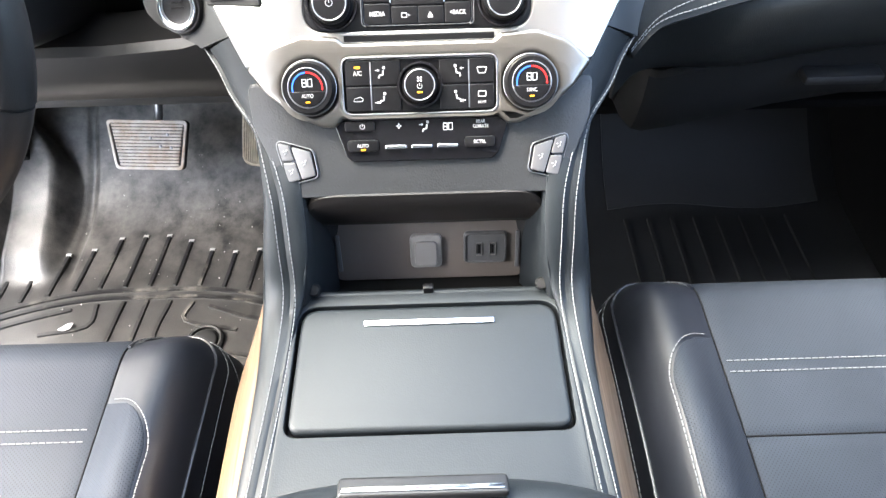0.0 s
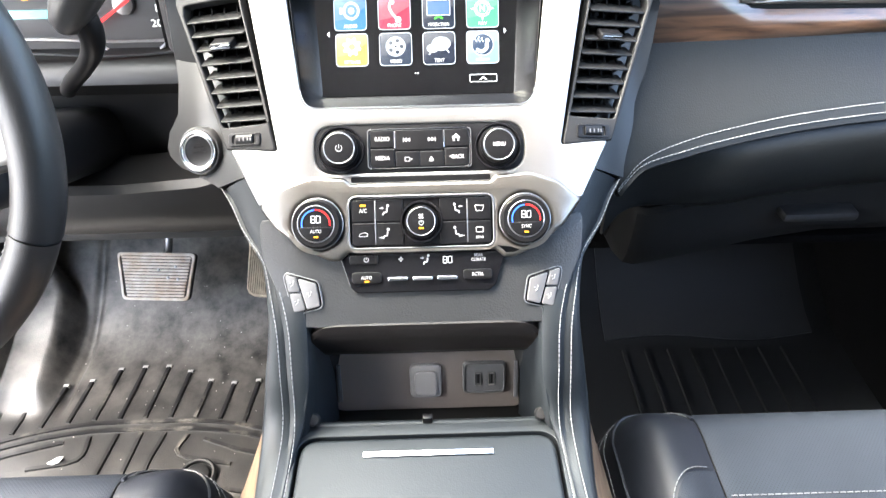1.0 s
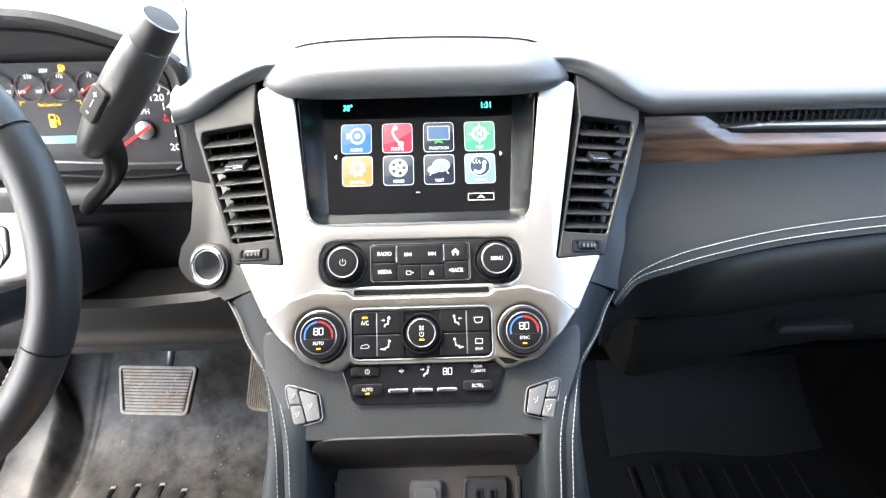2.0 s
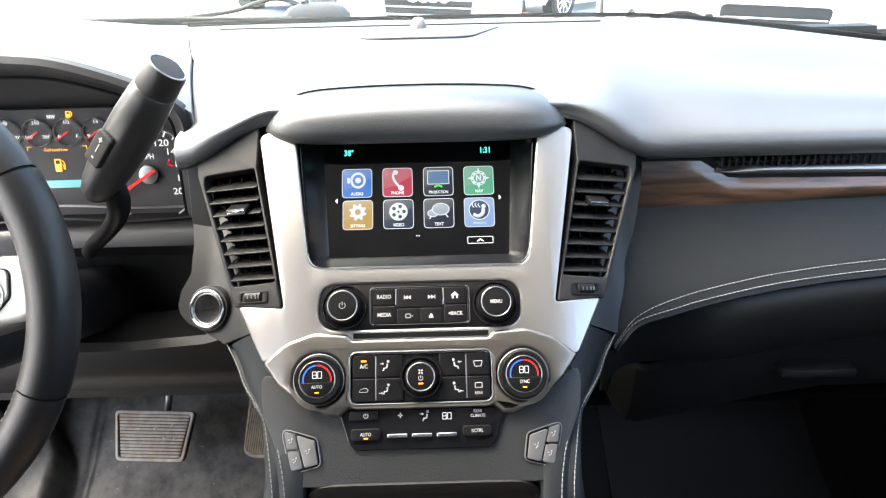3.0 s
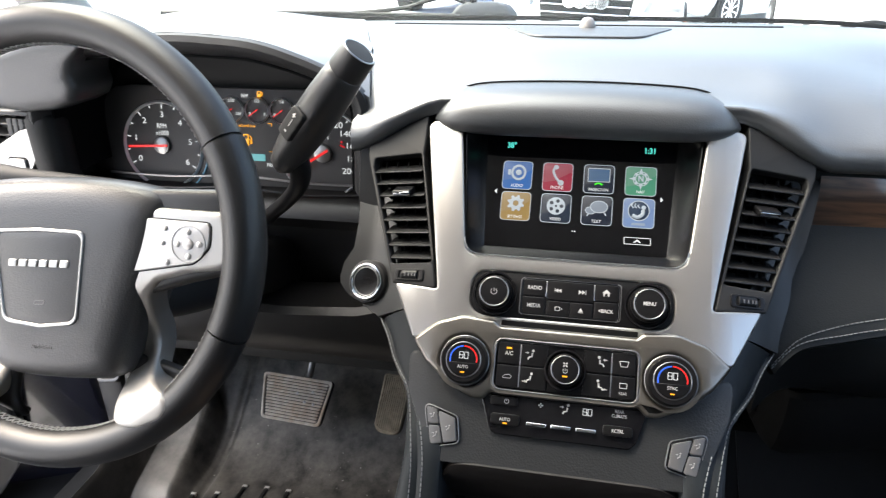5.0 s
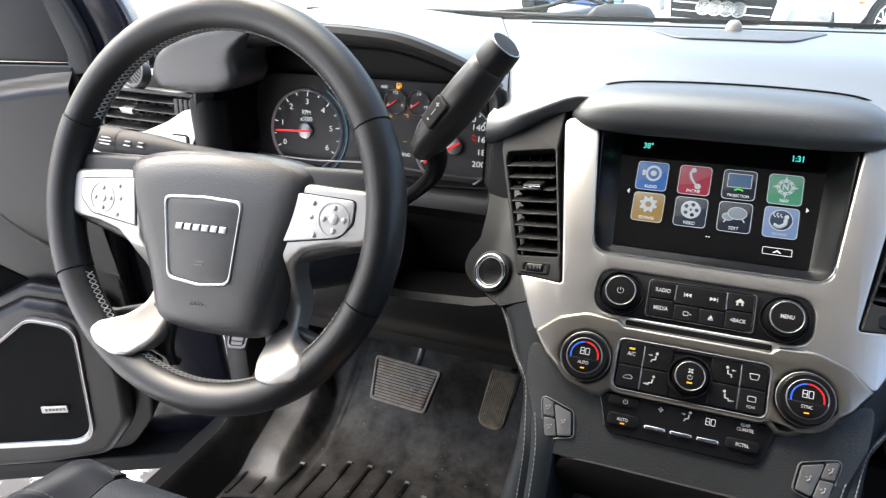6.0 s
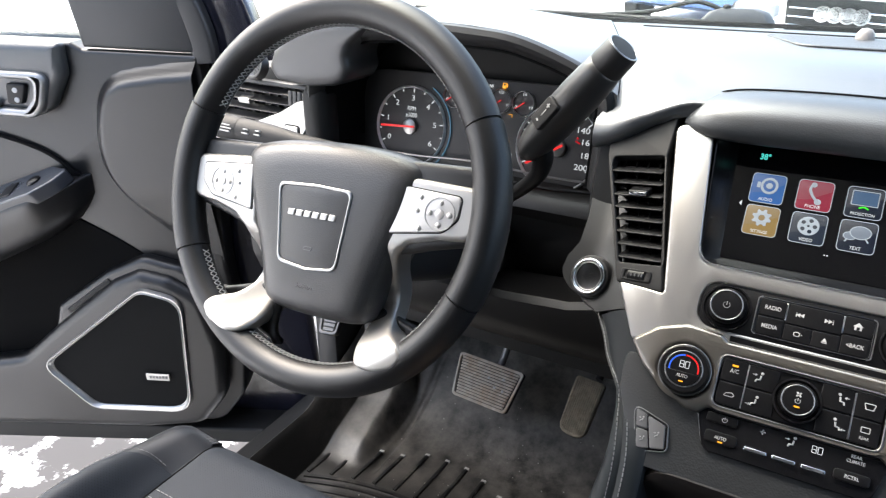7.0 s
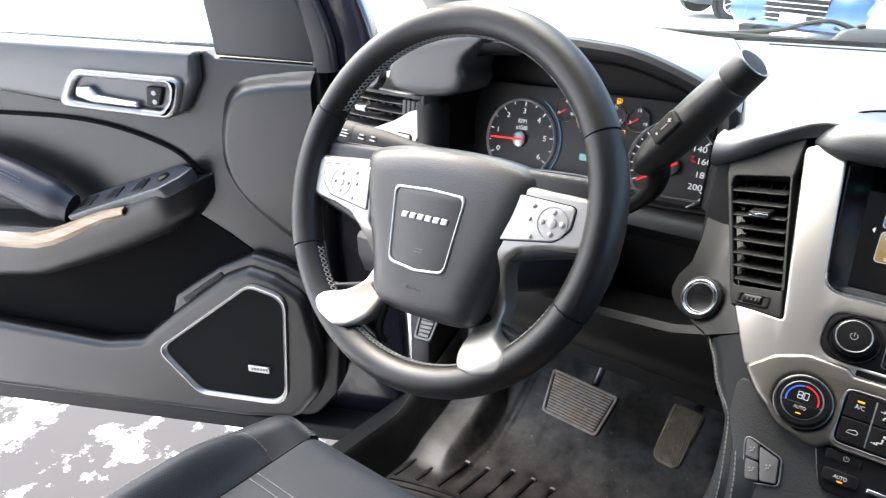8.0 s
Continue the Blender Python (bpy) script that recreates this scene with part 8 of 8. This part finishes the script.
def car(m, paint, label, plain_rings=False, glass=None):
    """A parked car. Local x across, y towards its nose, z up from the ground."""
    c = thing("car", m, label, "car", "parked cars")
    W = 0.92
    prof = [(-2.25, 0.55, 0.95), (-2.2, 0.30, 1.05), (-1.6, 0.25, 1.08), (-0.5, 0.22, 1.06), (0.6, 0.22, 1.02), (1.5, 0.25, 0.98), (2.1, 0.28, 0.86), (2.32, 0.34, 0.72), (2.36, 0.42, 0.62)]
    rows = []
    for y, lo_, hi_ in prof:
        w = W * (1 - 0.10 * step(abs(y), 1.6, 2.36))
        rows.append([(x * w, y, z) for x, z in ((-0.9, lo_), (-1, mix(lo_, hi_, 0.25)), (-1, mix(lo_, hi_, 0.65)), (-0.93, mix(lo_, hi_, 0.92)), (-0.7, hi_), (0, hi_ + 0.03), (0.7, hi_), (0.93, mix(lo_, hi_, 0.92)), (1, mix(lo_, hi_, 0.65)), (1, mix(lo_, hi_, 0.25)), (0.9, lo_))])
    part("body", surface(rows, wrap_cols=True, caps=True), paint, c)
    cab = []
    for y, w, z in ((-1.9, 0.80, 1.05), (-1.3, 0.62, 1.50), (-0.2, 0.62, 1.56), (0.35, 0.62, 1.48), (1.15, 0.80, 1.03)):
        cab.append([(-0.86, y, 1.0), (-w, y, z), (w, y, z), (0.86, y, 1.0)])
    part("cabin_glass", surface(cab, wrap_cols=True, caps=True), glass or GLOSS, c, "" if glass else "dark glass cabin")
    if not glass:
        part("roof", box(-0.58, -1.25, 1.50, 0.58, 0.30, 1.575, 0.03), paint, c)
    gr_ = part("grille", moved(plate([rounded([(-0.42, 0.30), (0.42, 0.30), (0.34, -0.22), (-0.34, -0.22)], 0.05)], 0, 0.03, 0.01), pose(0, 2.345, 0.62, 90, 0, 180)), DARK, c, "dark slatted grille")
    for i in range(7):
        part("grille_bar", moved(box(-0.38, -0.006, 0.028, 0.38, 0.006, 0.05, 0.002), pose(0, 2.345, 0.44 + 0.065 * i, 90, 0, 180)), CHROME, gr_)
    if plain_rings:
        for i in range(4):
            part("grille_ring", moved(lathe([(0.062, 0.05), (0.062, 0.062), (0.05, 0.062), (0.05, 0.05)], 24), pose(-0.135 + 0.09 * i, 2.345, 0.80, 90, 0, 180)), CHROME, gr_, "plain chrome ring")
    part("plate_blank", moved(box(-0.16, -0.06, 0.04, 0.16, 0.06, 0.055, 0.004), pose(0, 2.345, 0.46, 90, 0, 180)), TRIM_GREY, c, "blank pale plate")
    for sx in (-1, 1):
        part("headlight", moved(dome(rounded([(-0.2, -0.07), (0.2, -0.04), (0.2, 0.07), (-0.15, 0.07)], 0.03), [(0, 0), (0.05, 0.05), (0.3, 0.08)]), pose(sx * 0.64, 2.20, 0.76, 90, 0, 180 + sx * -22)), TRIM_GREY, c, "clear headlight")
        part("fog_vent", moved(plate([rounded([(-0.15, -0.07), (0.15, -0.07), (0.15, 0.07), (-0.1, 0.05)], 0.02)], 0, 0.02, 0.006), pose(sx * 0.62, 2.31, 0.44, 90, 0, 180 - sx * 12)), DARK, c)
        part("side_marker", box(sx * 0.90 - 0.02, 1.95, 0.60, sx * 0.90 + 0.02, 2.05, 0.63, 0.004), AMBER_PLASTIC, c, "orange side marker")
        for wy in (-1.4, 1.42):
            tyre = part("wheel", moved(lathe([(0.21, -0.11), (0.32, -0.11), (0.345, -0.08), (0.345, 0.08), (0.32, 0.11), (0.21, 0.11)], 36), pose(0, 0, 0, 0, 90, 0)), RUBBER_TYRE, c, "black tyre", m=pose(sx * 0.83, wy, 0.345))
            spokes = [moved(box(0.03, -0.014, 0.085, 0.225, 0.014, 0.112, 0.004), pose(0, 0, 0, 0, 0, 36 * k)) for k in range(10)]
            part("rim", moved(join(lathe([(0.232, 0.06), (0.236, 0.116), (0.215, 0.116), (0.21, 0.06)], 36, close=False), lathe([(0.05, 0.08), (0.045, 0.118), (0, 0.12)], 20), *spokes), pose(0, 0, 0, 0, 90 * sx, 0)), CHROME, tyre, "silver alloy rim")
            part("arch", moved(lathe([(0.385, -0.095), (0.385, 0.1), (0.0, 0.1)], 36), pose(0, 0, 0, 0, 90, 0)), DARK, c, m=pose(sx * 0.835, wy, 0.36))
    return c


AMBER_PLASTIC = material("orange_lens", (0.8, 0.22, 0.03), 0.25, relief=0)
PAINTS = [material("black_car_paint", (0.02, 0.021, 0.024), 0.2, relief=0, coat=0.8), material("silver_car_paint", (0.55, 0.56, 0.58), 0.25, metal=0.5, relief=0, coat=0.8),
          material("blue_car_paint", (0.06, 0.13, 0.32), 0.22, metal=0.3, relief=0, coat=0.8), material("white_car_paint", (0.75, 0.76, 0.77), 0.25, relief=0, coat=0.8)]
SNOWED = material("snow_covered_paint", (0.70, 0.72, 0.74), 0.75, grain=60, relief=0.5, vary=0.1, blot=3)
lie = Vector((0, 0, 1)).rotation_difference(Vector((0.05, -0.03, 1))).to_matrix().to_4x4()
for x, y, turn, paint, label, rings in ((-3.42, 15.56, 131, PAINTS[0], "black car parked in the snow, front to the side", False), (-1.54, 11.8, 170, PAINTS[2], "blue car parked at an angle in the snow", True),
                                        (0.05, 8.6, 178, PAINTS[3], "white car parked nose-on just beyond the bonnet", True), (2.5, 13.6, 139, PAINTS[3], "white car parked at an angle in the snow", False),
                                        (2.93, 7.64, 172, SNOWED, "snow-covered car parked nose-on beside the white one", False)):
    car(pose(x, y, ground_z(x, y)) @ lie @ pose(0, 0, 0, 0, 0, turn), paint, label, rings, SNOWED if paint == SNOWED else None)
